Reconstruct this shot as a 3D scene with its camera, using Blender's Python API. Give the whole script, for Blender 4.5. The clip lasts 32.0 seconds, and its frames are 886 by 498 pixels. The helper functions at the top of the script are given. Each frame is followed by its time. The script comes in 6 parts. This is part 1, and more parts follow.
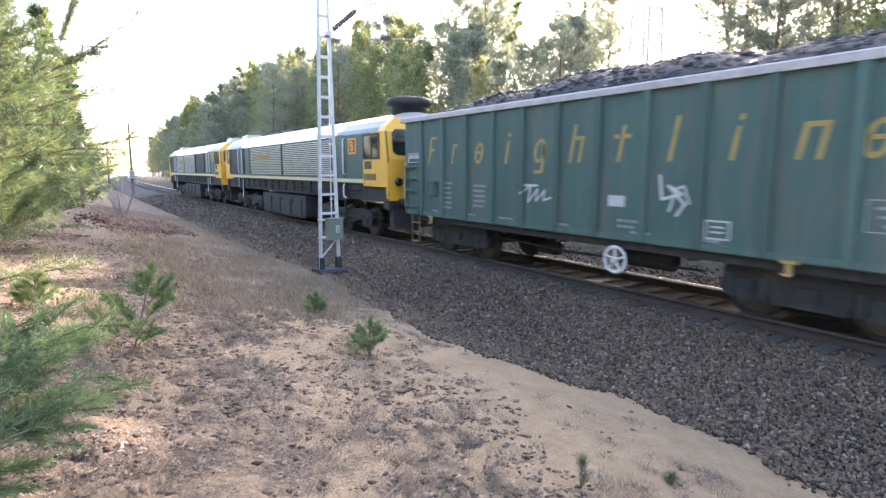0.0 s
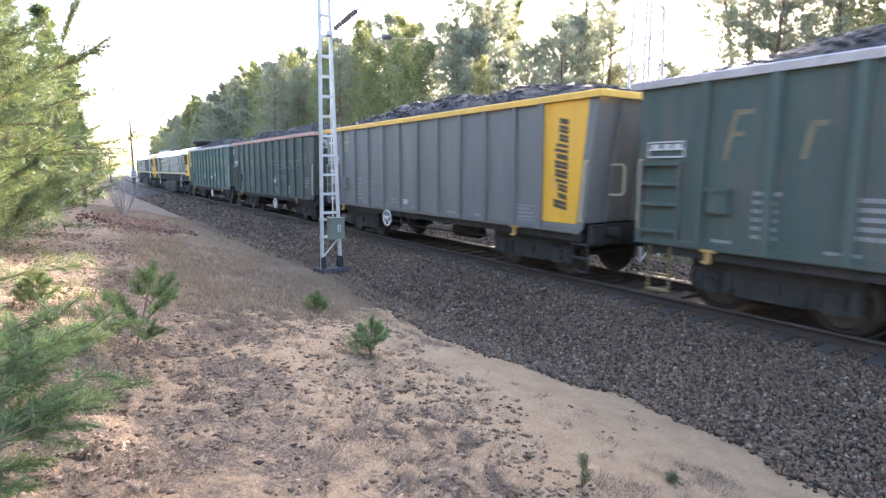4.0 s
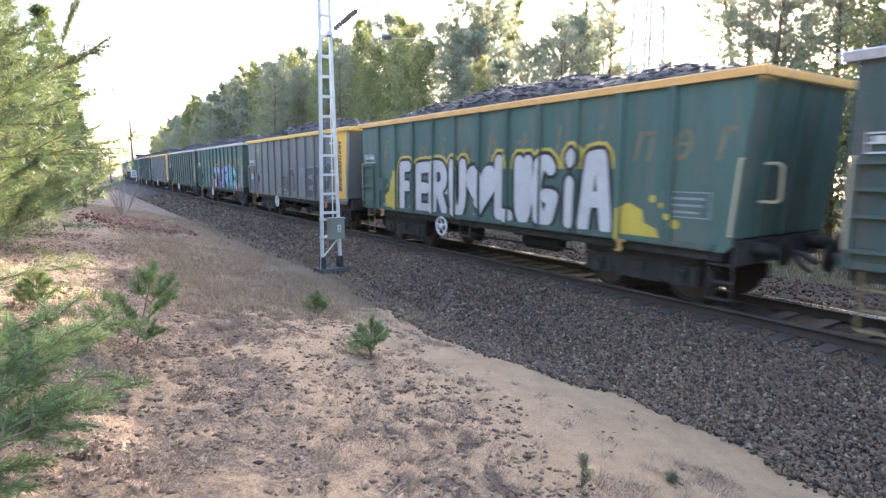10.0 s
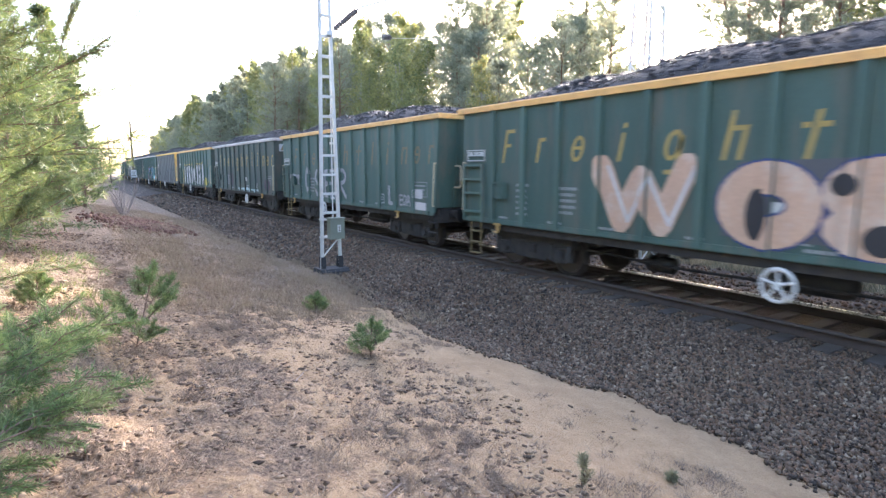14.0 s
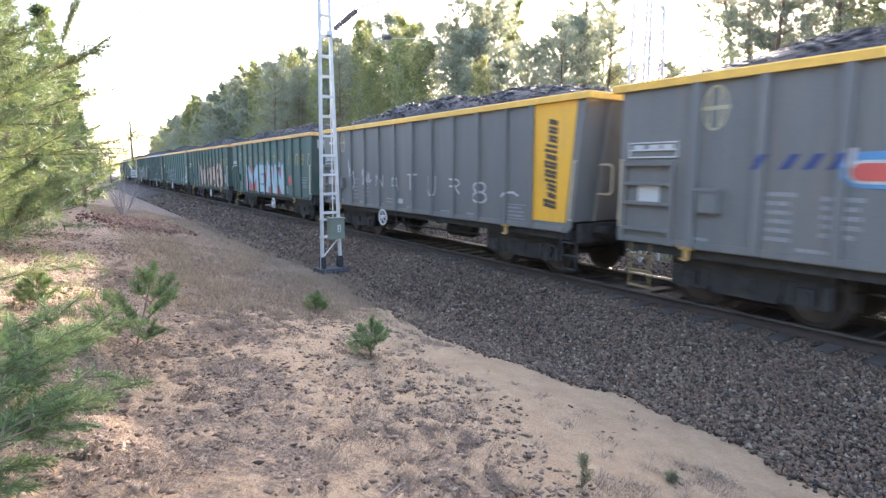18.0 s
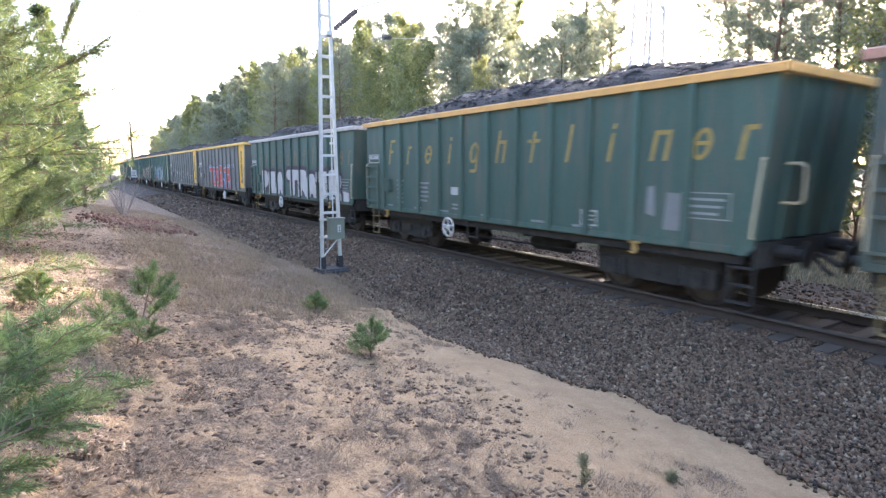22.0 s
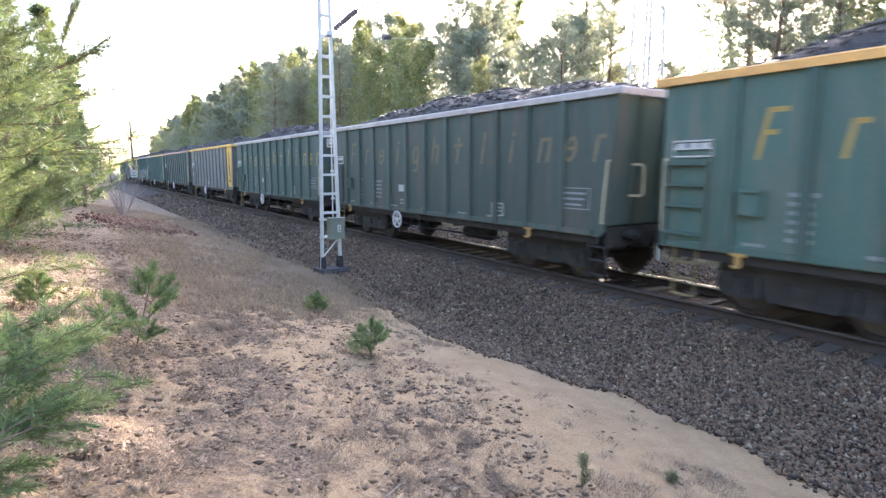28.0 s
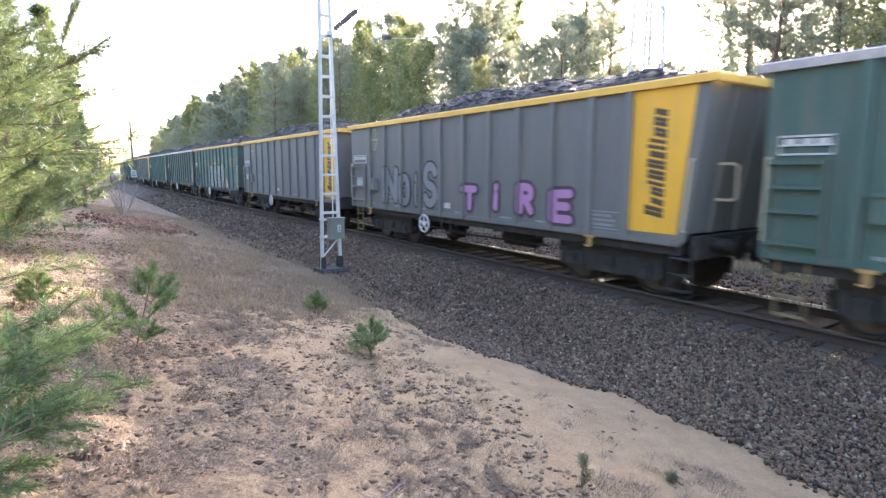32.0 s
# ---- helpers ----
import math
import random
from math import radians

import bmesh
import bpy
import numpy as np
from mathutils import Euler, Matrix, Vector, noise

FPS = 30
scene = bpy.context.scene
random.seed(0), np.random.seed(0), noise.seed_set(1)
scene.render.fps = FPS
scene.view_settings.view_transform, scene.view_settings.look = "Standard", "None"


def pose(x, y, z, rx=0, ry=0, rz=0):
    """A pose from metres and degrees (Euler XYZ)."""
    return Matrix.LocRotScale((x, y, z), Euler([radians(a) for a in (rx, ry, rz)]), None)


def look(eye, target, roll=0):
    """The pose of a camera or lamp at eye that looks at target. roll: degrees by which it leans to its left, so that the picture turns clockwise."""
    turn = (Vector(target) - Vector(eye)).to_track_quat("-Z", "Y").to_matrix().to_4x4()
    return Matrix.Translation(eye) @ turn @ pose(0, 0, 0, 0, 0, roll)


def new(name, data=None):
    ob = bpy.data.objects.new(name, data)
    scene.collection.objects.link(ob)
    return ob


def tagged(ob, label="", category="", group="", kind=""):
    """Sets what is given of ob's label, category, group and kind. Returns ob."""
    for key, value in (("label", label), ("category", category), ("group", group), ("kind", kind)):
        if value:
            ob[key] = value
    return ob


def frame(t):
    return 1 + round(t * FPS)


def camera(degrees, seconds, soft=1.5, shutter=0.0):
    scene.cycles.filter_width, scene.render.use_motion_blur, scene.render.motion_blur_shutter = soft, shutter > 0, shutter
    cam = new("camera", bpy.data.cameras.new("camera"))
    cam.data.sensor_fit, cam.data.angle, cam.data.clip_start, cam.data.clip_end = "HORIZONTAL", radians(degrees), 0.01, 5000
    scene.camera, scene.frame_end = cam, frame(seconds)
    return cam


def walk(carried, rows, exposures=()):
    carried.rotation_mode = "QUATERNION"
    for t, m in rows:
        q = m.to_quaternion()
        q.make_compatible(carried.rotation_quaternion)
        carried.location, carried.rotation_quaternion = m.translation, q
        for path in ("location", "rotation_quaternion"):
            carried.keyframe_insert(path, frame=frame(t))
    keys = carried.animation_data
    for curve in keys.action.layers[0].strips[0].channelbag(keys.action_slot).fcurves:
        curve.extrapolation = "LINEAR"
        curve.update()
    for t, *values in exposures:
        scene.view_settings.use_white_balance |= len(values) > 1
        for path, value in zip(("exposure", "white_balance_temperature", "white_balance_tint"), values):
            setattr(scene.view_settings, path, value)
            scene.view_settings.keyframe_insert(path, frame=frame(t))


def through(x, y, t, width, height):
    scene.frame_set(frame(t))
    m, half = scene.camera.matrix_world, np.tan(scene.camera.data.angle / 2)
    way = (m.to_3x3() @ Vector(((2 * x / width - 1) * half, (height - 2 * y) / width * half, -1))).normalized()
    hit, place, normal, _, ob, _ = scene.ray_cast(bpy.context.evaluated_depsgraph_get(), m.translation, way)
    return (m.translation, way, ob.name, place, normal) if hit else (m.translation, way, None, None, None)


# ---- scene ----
# ---------------------------------------------------------------- camera
SUN_AZ, SUN_EL = radians(54), radians(18.5)
cam = camera(76.2, 32.0, 1.4, 0.35)
EYE = 2.28
START = pose(0, 0, EYE, 90 - 8.02, 0, -33.62)
REST = pose(0, 0, EYE, 90 - 8.076, 0, -33.48)
walk(cam, [(0, START), (0.6, START), (1.0, REST), (32, REST)], [(0, 3.13, 6200, 19), (32, 3.13, 6200, 19)])

# ---------------------------------------------------------------- daylight
world = bpy.data.worlds.new("sky")
scene.world = world
world.use_nodes = True
wn = world.node_tree
sky = wn.nodes.new("ShaderNodeTexSky")
sky.sky_type, sky.sun_disc = "NISHITA", False
sky.sun_elevation, sky.sun_rotation = SUN_EL, SUN_AZ
sky.air_density, sky.dust_density, sky.ozone_density = 1.0, 3.0, 1.0
wn.nodes["Background"].inputs["Strength"].default_value = 0.15
wn.links.new(sky.outputs[0], wn.nodes["Background"].inputs["Color"])
sun = new("sun", bpy.data.lights.new("sun", "SUN"))
sun.data.energy, sun.data.angle, sun.data.color = 3.5, radians(0.6), (1.0, 0.9, 0.76)
sun.matrix_world = look((0, 0, 0), (-math.sin(SUN_AZ) * math.cos(SUN_EL), -math.cos(SUN_AZ) * math.cos(SUN_EL), -math.sin(SUN_EL)))
sun.location = (60, 40, 40)


# ---------------------------------------------------------------- materials
def nodes_of(name):
    m = bpy.data.materials.new(name)
    m.use_nodes = True
    return m, m.node_tree.nodes, m.node_tree.links, m.node_tree.nodes["Principled BSDF"]


def noise_node(n, l, scale, detail=6, stretch=None, rough=0.6):
    tc = n.new("ShaderNodeTexCoord")
    mp = n.new("ShaderNodeMapping")
    mp.inputs["Scale"].default_value = stretch or (1, 1, 1)
    l.new(tc.outputs["Object"], mp.inputs["Vector"])
    t = n.new("ShaderNodeTexNoise")
    t.inputs["Scale"].default_value, t.inputs["Detail"].default_value, t.inputs["Roughness"].default_value = scale, detail, rough
    l.new(mp.outputs[0], t.inputs["Vector"])
    return t.outputs["Fac"]


def ramp(n, l, fac, stops):
    r = n.new("ShaderNodeValToRGB")
    while len(r.color_ramp.elements) < len(stops):
        r.color_ramp.elements.new(0.5)
    for e, (p, c) in zip(r.color_ramp.elements, stops):
        e.position, e.color = p, (*c, 1)
    l.new(fac, r.inputs[0])
    return r.outputs[0]


def mix(n, l, fac, a, b, mode="MIX"):
    m = n.new("ShaderNodeMix")
    m.data_type, m.blend_type = "RGBA", mode
    for sock, v in ((m.inputs[0], fac), (m.inputs[6], a), (m.inputs[7], b)):
        if isinstance(v, (int, float)):
            sock.default_value = v
        elif isinstance(v, tuple):
            sock.default_value = (*v, 1)
        else:
            l.new(v, sock)
    return m.outputs[2]


def bump(n, l, bsdf, fac, strength, distance):
    b = n.new("ShaderNodeBump")
    b.inputs["Strength"].default_value, b.inputs["Distance"].default_value = strength, distance
    l.new(fac, b.inputs["Height"])
    l.new(b.outputs[0], bsdf.inputs["Normal"])


def sc(c, k):
    return tuple(min(1.0, v * k) for v in c)


def surface(name, color, rough=0.6, metal=0.0, var=0.3, coarse=1.5, fine=25, dirt=None, dirt_amt=0.5, streak=None, bmp=0.15, bdist=0.01, rand=0.0, gloss=0.5):
    """A painted, bare or dusty surface: blotches at two scales, dirt, fine relief."""
    m, n, l, b = nodes_of(name)
    big = noise_node(n, l, coarse, 5, streak)
    small = noise_node(n, l, fine, 8)
    col = ramp(n, l, big, [(0.3, sc(color, 1 - var)), (0.7, sc(color, 1 + var))])
    col = mix(n, l, 0.5, col, ramp(n, l, small, [(0.3, sc(color, 1 - var)), (0.7, sc(color, 1 + var))]))
    if dirt:
        d = noise_node(n, l, coarse * 1.7, 9, streak, 0.7)
        f = ramp(n, l, d, [(0.48, (0, 0, 0)), (0.72, (dirt_amt,) * 3)])
        col = mix(n, l, f, col, dirt)
    if rand:
        oi = n.new("ShaderNodeObjectInfo")
        k = n.new("ShaderNodeMapRange")
        k.inputs[3].default_value, k.inputs[4].default_value = 1 - rand, 1 + rand
        l.new(oi.outputs["Random"], k.inputs[0])
        col = mix(n, l, 1.0, col, k.outputs[0], "MULTIPLY")
    l.new(col, b.inputs["Base Color"])
    r = n.new("ShaderNodeMapRange")
    r.inputs[3].default_value, r.inputs[4].default_value = max(0.05, rough - 0.12), min(1, rough + 0.12)
    l.new(small, r.inputs[0])
    l.new(r.outputs[0], b.inputs["Roughness"])
    b.inputs["Metallic"].default_value = metal
    b.inputs["Specular IOR Level"].default_value = gloss
    bump(n, l, b, small, bmp, bdist)
    return m


def pieces_mat(name, stops, rough=0.85, bmp=0.4):
    """Loose pieces, each with its own tone."""
    m, n, l, b = nodes_of(name)
    g = n.new("ShaderNodeNewGeometry")
    col = ramp(n, l, g.outputs["Random Per Island"], stops)
    f = noise_node(n, l, 40, 6)
    col = mix(n, l, 0.6, col, ramp(n, l, f, [(0.3, (0.45, 0.45, 0.45)), (0.7, (1, 1, 1))]), "MULTIPLY")
    big = noise_node(n, l, 0.35, 4)
    col = mix(n, l, 0.5, col, ramp(n, l, big, [(0.35, (0.6, 0.55, 0.52)), (0.65, (1, 0.98, 0.95))]), "MULTIPLY")
    l.new(col, b.inputs["Base Color"])
    b.inputs["Roughness"].default_value = rough
    bump(n, l, b, f, bmp, 0.01)
    return m


def leaf_mat(name, stops, through=0.45, tint=(1.0, 1.0, 0.5)):
    """Leaves and needles that also glow when light falls through them."""
    m, n, l, b = nodes_of(name)
    g = n.new("ShaderNodeNewGeometry")
    oi = n.new("ShaderNodeObjectInfo")
    add = n.new("ShaderNodeMath")
    add.operation = "MULTIPLY_ADD"
    add.inputs[1].default_value = 0.45
    l.new(oi.outputs["Random"], add.inputs[0])
    half = n.new("ShaderNodeMath")
    half.operation = "MULTIPLY"
    half.inputs[1].default_value = 0.55
    l.new(g.outputs["Random Per Island"], half.inputs[0])
    l.new(half.outputs[0], add.inputs[2])
    clump = n.new("ShaderNodeMapRange")
    clump.inputs[1].default_value, clump.inputs[2].default_value, clump.inputs[3].default_value, clump.inputs[4].default_value = 0.32, 0.68, -0.3, 0.3
    l.new(noise_node(n, l, 5.0, 3), clump.inputs[0])
    both = n.new("ShaderNodeMath")
    l.new(add.outputs[0], both.inputs[0])
    l.new(clump.outputs[0], both.inputs[1])
    col = ramp(n, l, both.outputs[0], stops)
    l.new(col, b.inputs["Base Color"])
    b.inputs["Roughness"].default_value = 0.55
    t = n.new("ShaderNodeBsdfTranslucent")
    l.new(mix(n, l, 1.0, col, tint, "MULTIPLY"), t.inputs["Color"])
    ms = n.new("ShaderNodeMixShader")
    ms.inputs[0].default_value = through
    l.new(b.outputs[0], ms.inputs[1])
    l.new(t.outputs[0], ms.inputs[2])
    l.new(ms.outputs[0], n["Material Output"].inputs["Surface"])
    return m


DUST = (0.17, 0.13, 0.1)
M = {
    "green": surface("green paint", (0.062, 0.11, 0.092), 0.62, 0, 0.2, 1.2, 30, DUST, 0.62, (1, 1.8, 0.22), 0.1, 0.004, 0.18, gloss=0.35),
    "dark_green": surface("weathered green paint", (0.062, 0.088, 0.076), 0.6, 0, 0.25, 1.2, 30, (0.14, 0.1, 0.08), 0.8, (1, 1.8, 0.22), 0.12, 0.004, 0.18, gloss=0.35),
    "grey": surface("grey paint", (0.148, 0.15, 0.142), 0.55, 0, 0.16, 1.0, 30, (0.21, 0.18, 0.15), 0.75, (1, 1.8, 0.22), 0.1, 0.004, 0.08, gloss=0.35),
    "rim_grey": surface("bare rim", (0.46, 0.43, 0.42), 0.45, 0.2, 0.2, 2, 20, (0.2, 0.13, 0.1), 0.5),
    "rim_yellow": surface("yellow rim", (0.8, 0.47, 0.09), 0.5, 0, 0.12, 2, 20, (0.3, 0.2, 0.1), 0.3),
    "rim_orange": surface("orange rim", (0.72, 0.4, 0.13), 0.55, 0, 0.15, 2, 20, (0.28, 0.16, 0.1), 0.4),
    "rim_rust": surface("faded red rim", (0.5, 0.28, 0.21), 0.6, 0, 0.18, 2, 20, (0.2, 0.12, 0.1), 0.5),
    "yellow": surface("yellow paint", (0.74, 0.39, 0.035), 0.5, 0, 0.1, 1.5, 25, (0.3, 0.22, 0.12), 0.35, (1, 1.6, 0.4)),
    "ink": surface("dark lettering", (0.07, 0.05, 0.03), 0.6, 0, 0.2),
    "letter": surface("yellow lettering", (0.36, 0.25, 0.07), 0.65, 0, 0.25, 3, 20, (0.08, 0.09, 0.075), 0.6),
    "letter_faded": surface("worn lettering", (0.2, 0.155, 0.085), 0.7, 0, 0.35, 3, 20, (0.05, 0.07, 0.06), 0.8),
    "white": surface("white marking", (0.45, 0.45, 0.43), 0.6, 0, 0.2, 4, 30, (0.3, 0.28, 0.26), 0.5),
    "wheel_white": surface("white enamel", (0.6, 0.585, 0.55), 0.45, 0, 0.1, 4, 30, (0.3, 0.28, 0.26), 0.4),
    "black": surface("black steel", (0.022, 0.021, 0.02), 0.6, 0.2, 0.3, 3, 30, (0.09, 0.06, 0.045), 0.5),
    "under": surface("dusty underframe", (0.028, 0.026, 0.025), 0.75, 0.1, 0.3, 3, 30, (0.085, 0.068, 0.054), 0.55),
    "tread": surface("worn wheel steel", (0.09, 0.075, 0.065), 0.5, 0.7, 0.2, 3, 30),
    "stencil": surface("faded stencil paint", (0.24, 0.25, 0.25), 0.65, 0, 0.25, 6, 30),
    "step": surface("dull yellow step paint", (0.2, 0.15, 0.07), 0.7, 0, 0.3, 5, 30, (0.05, 0.04, 0.035), 0.6),
    "hook": surface("yellow hook paint", (0.4, 0.25, 0.08), 0.6, 0, 0.2, 5, 30, (0.3, 0.16, 0.1), 0.5),
    "handrail": surface("pale handrail", (0.5, 0.42, 0.28), 0.5, 0, 0.2),
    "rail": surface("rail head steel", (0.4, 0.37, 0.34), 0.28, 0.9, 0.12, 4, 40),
    # same steel as the far rail, with the wagons' shade put into its colour
    "rail_shaded": surface("shaded rail head", (0.06, 0.048, 0.04), 0.65, 0.3, 0.15, 4, 40),
    "loco_green": surface("locomotive green paint", (0.024, 0.076, 0.068), 0.4, 0, 0.12, 1.2, 30, DUST, 0.3, (1, 1.8, 0.22), 0.06, 0.004),
    "rail_side": surface("rusty rail", (0.05, 0.034, 0.026), 0.8, 0.2, 0.3, 4, 40),
    "sleeper": surface("weathered concrete", (0.075, 0.06, 0.048), 0.85, 0, 0.25, 3, 25, (0.08, 0.065, 0.055), 0.7, None, 0.3, 0.01, 0.2),
    "galv": surface("galvanised steel", (0.56, 0.55, 0.52), 0.55, 0.2, 0.15, 4, 40, (0.25, 0.22, 0.2), 0.3),
    "cabinet": surface("grey-green cabinet", (0.16, 0.18, 0.14), 0.55, 0, 0.12, 4, 30, (0.15, 0.13, 0.1), 0.3),
    "concrete": surface("stained concrete", (0.12, 0.115, 0.11), 0.9, 0, 0.3, 4, 25, (0.05, 0.045, 0.04), 0.6, None, 0.4, 0.02),
    "tar": surface("tarred footing", (0.03, 0.03, 0.032), 0.8, 0, 0.3, 6, 30, (0.09, 0.08, 0.07), 0.5, None, 0.4, 0.02),
    "wood_pole": surface("tarred pole", (0.07, 0.06, 0.05), 0.85, 0, 0.25, 4, 30),
    "porcelain": surface("brown insulator glaze", (0.12, 0.105, 0.105), 0.25, 0, 0.15),
    "roof_silver": surface("silver roof paint", (0.55, 0.57, 0.58), 0.32, 0.55, 0.12, 1, 20, (0.2, 0.18, 0.16), 0.35),
    "grille": surface("silver grille", (0.52, 0.52, 0.45), 0.45, 0.5, 0.15, 2, 30, (0.2, 0.17, 0.13), 0.4),
    "stripe": surface("cream stripe", (0.6, 0.52, 0.28), 0.5, 0, 0.15),
    "coal_bed": surface("coal fines", (0.02, 0.02, 0.021), 0.75, 0, 0.4, 3, 30, None, 0, None, 0.8, 0.03),
    "bark_pine": surface("pine bark", (0.17, 0.1, 0.065), 0.9, 0, 0.35, 6, 30, None, 0, (1, 1, 0.3), 0.8, 0.03, 0.2),
    "bark_birch": surface("birch bark", (0.3, 0.285, 0.25), 0.8, 0, 0.2, 5, 25, (0.08, 0.07, 0.06), 0.9, (0.4, 0.4, 3), 0.3, 0.01),
    "twig": surface("twig bark", (0.15, 0.1, 0.07), 0.9, 0, 0.3),
    "dead_twig": surface("bare grey twig", (0.3, 0.24, 0.21), 0.9, 0, 0.3),
    "red_tag": surface("red spray paint", (0.5, 0.09, 0.07), 0.6, 0, 0.15),
    "blue_tag": surface("blue spray paint", (0.09, 0.23, 0.4), 0.6, 0, 0.2),
    "navy_tag": surface("dark blue spray paint", (0.03, 0.05, 0.15), 0.6, 0, 0.15),
    "aqua_tag": surface("turquoise spray paint", (0.12, 0.5, 0.55), 0.6, 0, 0.2, 1.2),
    "violet_tag": surface("violet spray paint", (0.22, 0.24, 0.46), 0.6, 0, 0.2),
    "pink_tag": surface("pink spray paint", (0.7, 0.26, 0.33), 0.6, 0, 0.15),
    "lilac_tag": surface("lilac spray paint", (0.4, 0.2, 0.36), 0.6, 0, 0.15),
    "peach_tag": surface("peach spray paint", (0.47, 0.3, 0.205), 0.6, 0, 0.25, 1.0, 20, (0.52, 0.45, 0.38), 0.75),
    "chalk_tag": surface("white spray paint", (0.49, 0.47, 0.455), 0.65, 0, 0.2, 1.5, 20, (0.36, 0.33, 0.33), 0.6),
    "faint_tag": surface("thin pale spray paint", (0.2, 0.205, 0.205), 0.7, 0, 0.2),
    "sand_tag": surface("beige spray paint", (0.25, 0.26, 0.22), 0.65, 0, 0.25, 1.5, 20, (0.33, 0.28, 0.21), 0.6),
    "dull_pink_tag": surface("dull pink spray paint", (0.33, 0.11, 0.15), 0.65, 0, 0.2),
    "emblem": surface("faded emblem paint", (0.36, 0.32, 0.2), 0.65, 0, 0.25, 5, 20),
    "mist_tag": surface("thin white spray paint", (0.33, 0.32, 0.32), 0.7, 0, 0.25, 3, 20, (0.12, 0.13, 0.13), 0.6),
    "pale_tag": surface("pale blue spray paint", (0.33, 0.45, 0.46), 0.65, 0, 0.25, 1.5, 20, (0.5, 0.47, 0.38), 0.7),
    "smoke_tag": surface("smoke grey spray paint", (0.075, 0.077, 0.082), 0.65, 0, 0.2),
    "black_tag": surface("black spray paint", (0.025, 0.024, 0.026), 0.65, 0, 0.2),
    "maroon_tag": surface("dark maroon spray paint", (0.062, 0.042, 0.052), 0.65, 0, 0.3),
    "yellow_tag": surface("yellow spray paint", (0.5, 0.37, 0.06), 0.6, 0, 0.15),
    "orange_sign": surface("orange sign", (0.7, 0.3, 0.04), 0.5, 0, 0.1),
    "stone": pieces_mat("ballast stone", [(0.0, (0.035, 0.025, 0.017)), (0.3, (0.105, 0.072, 0.046)), (0.6, (0.21, 0.122, 0.07)), (0.8, (0.18, 0.135, 0.092)), (0.95, (0.25, 0.185, 0.125)), (1.0, (0.4, 0.32, 0.225))]),
    "coal": pieces_mat("coal lumps", [(0.0, (0.012, 0.012, 0.013)), (0.7, (0.03, 0.03, 0.032)), (1.0, (0.055, 0.054, 0.056))], 0.55, 0.4),
    "clod": pieces_mat("moss and soil clods", [(0.0, (0.07, 0.044, 0.028)), (0.35, (0.16, 0.105, 0.068)), (0.75, (0.28, 0.195, 0.125)), (1.0, (0.42, 0.3, 0.2))], 0.95),
    "needle": leaf_mat("pine needles", [(0.0, (0.055, 0.09, 0.048)), (0.4, (0.115, 0.155, 0.075)), (0.75, (0.175, 0.22, 0.095)), (1.0, (0.3, 0.285, 0.13))], 0.4, (1.0, 1.0, 0.65)),
    "needle_near": leaf_mat("young pine needles", [(0.0, (0.075, 0.125, 0.05)), (0.5, (0.15, 0.22, 0.085)), (1.0, (0.31, 0.36, 0.17))], 0.4, (1, 1, 0.7)),
    "dry_needle": leaf_mat("greyish dry needles", [(0.0, (0.16, 0.155, 0.1)), (1.0, (0.32, 0.3, 0.2))], 0.3),
    # forest needles: paled and greyed so the colour carries the haze over the trees
    "needle_hazed": leaf_mat("hazed forest pine needles", [(0.0, (0.15, 0.175, 0.14)), (0.5, (0.25, 0.275, 0.205)), (1.0, (0.38, 0.37, 0.25))], 0.6, (1.0, 1.0, 0.9)),
    "birch_leaf": leaf_mat("birch leaves", [(0.0, (0.12, 0.155, 0.08)), (0.4, (0.21, 0.235, 0.11)), (0.75, (0.32, 0.31, 0.14)), (1.0, (0.42, 0.36, 0.17))], 0.56, (1.0, 1.0, 0.75)),
    "dry_grass": leaf_mat("dry grass", [(0.0, (0.2, 0.155, 0.11)), (0.5, (0.33, 0.26, 0.18)), (1.0, (0.46, 0.38, 0.27))], 0.25, (1, 0.9, 0.7)),
    "heather": leaf_mat("withered heather", [(0.0, (0.125, 0.092, 0.072)), (0.5, (0.235, 0.18, 0.135)), (1.0, (0.36, 0.29, 0.215))], 0.2, (1, 0.9, 0.8)),
    "green_grass": leaf_mat("green grass", [(0.0, (0.08, 0.13, 0.03)), (1.0, (0.25, 0.3, 0.1))], 0.35),
    "red_leaf": pieces_mat("red-brown leaves", [(0.0, (0.11, 0.048, 0.034)), (0.6, (0.19, 0.09, 0.06)), (1.0, (0.27, 0.17, 0.11))]),
}


def glass_mat():
    m, n, l, b = nodes_of("cab glass")
    b.inputs["Base Color"].default_value = (0.012, 0.014, 0.015, 1)
    b.inputs["Roughness"].default_value = 0.06
    b.inputs["Specular IOR Level"].default_value = 0.7
    return m


M["glass"] = glass_mat()


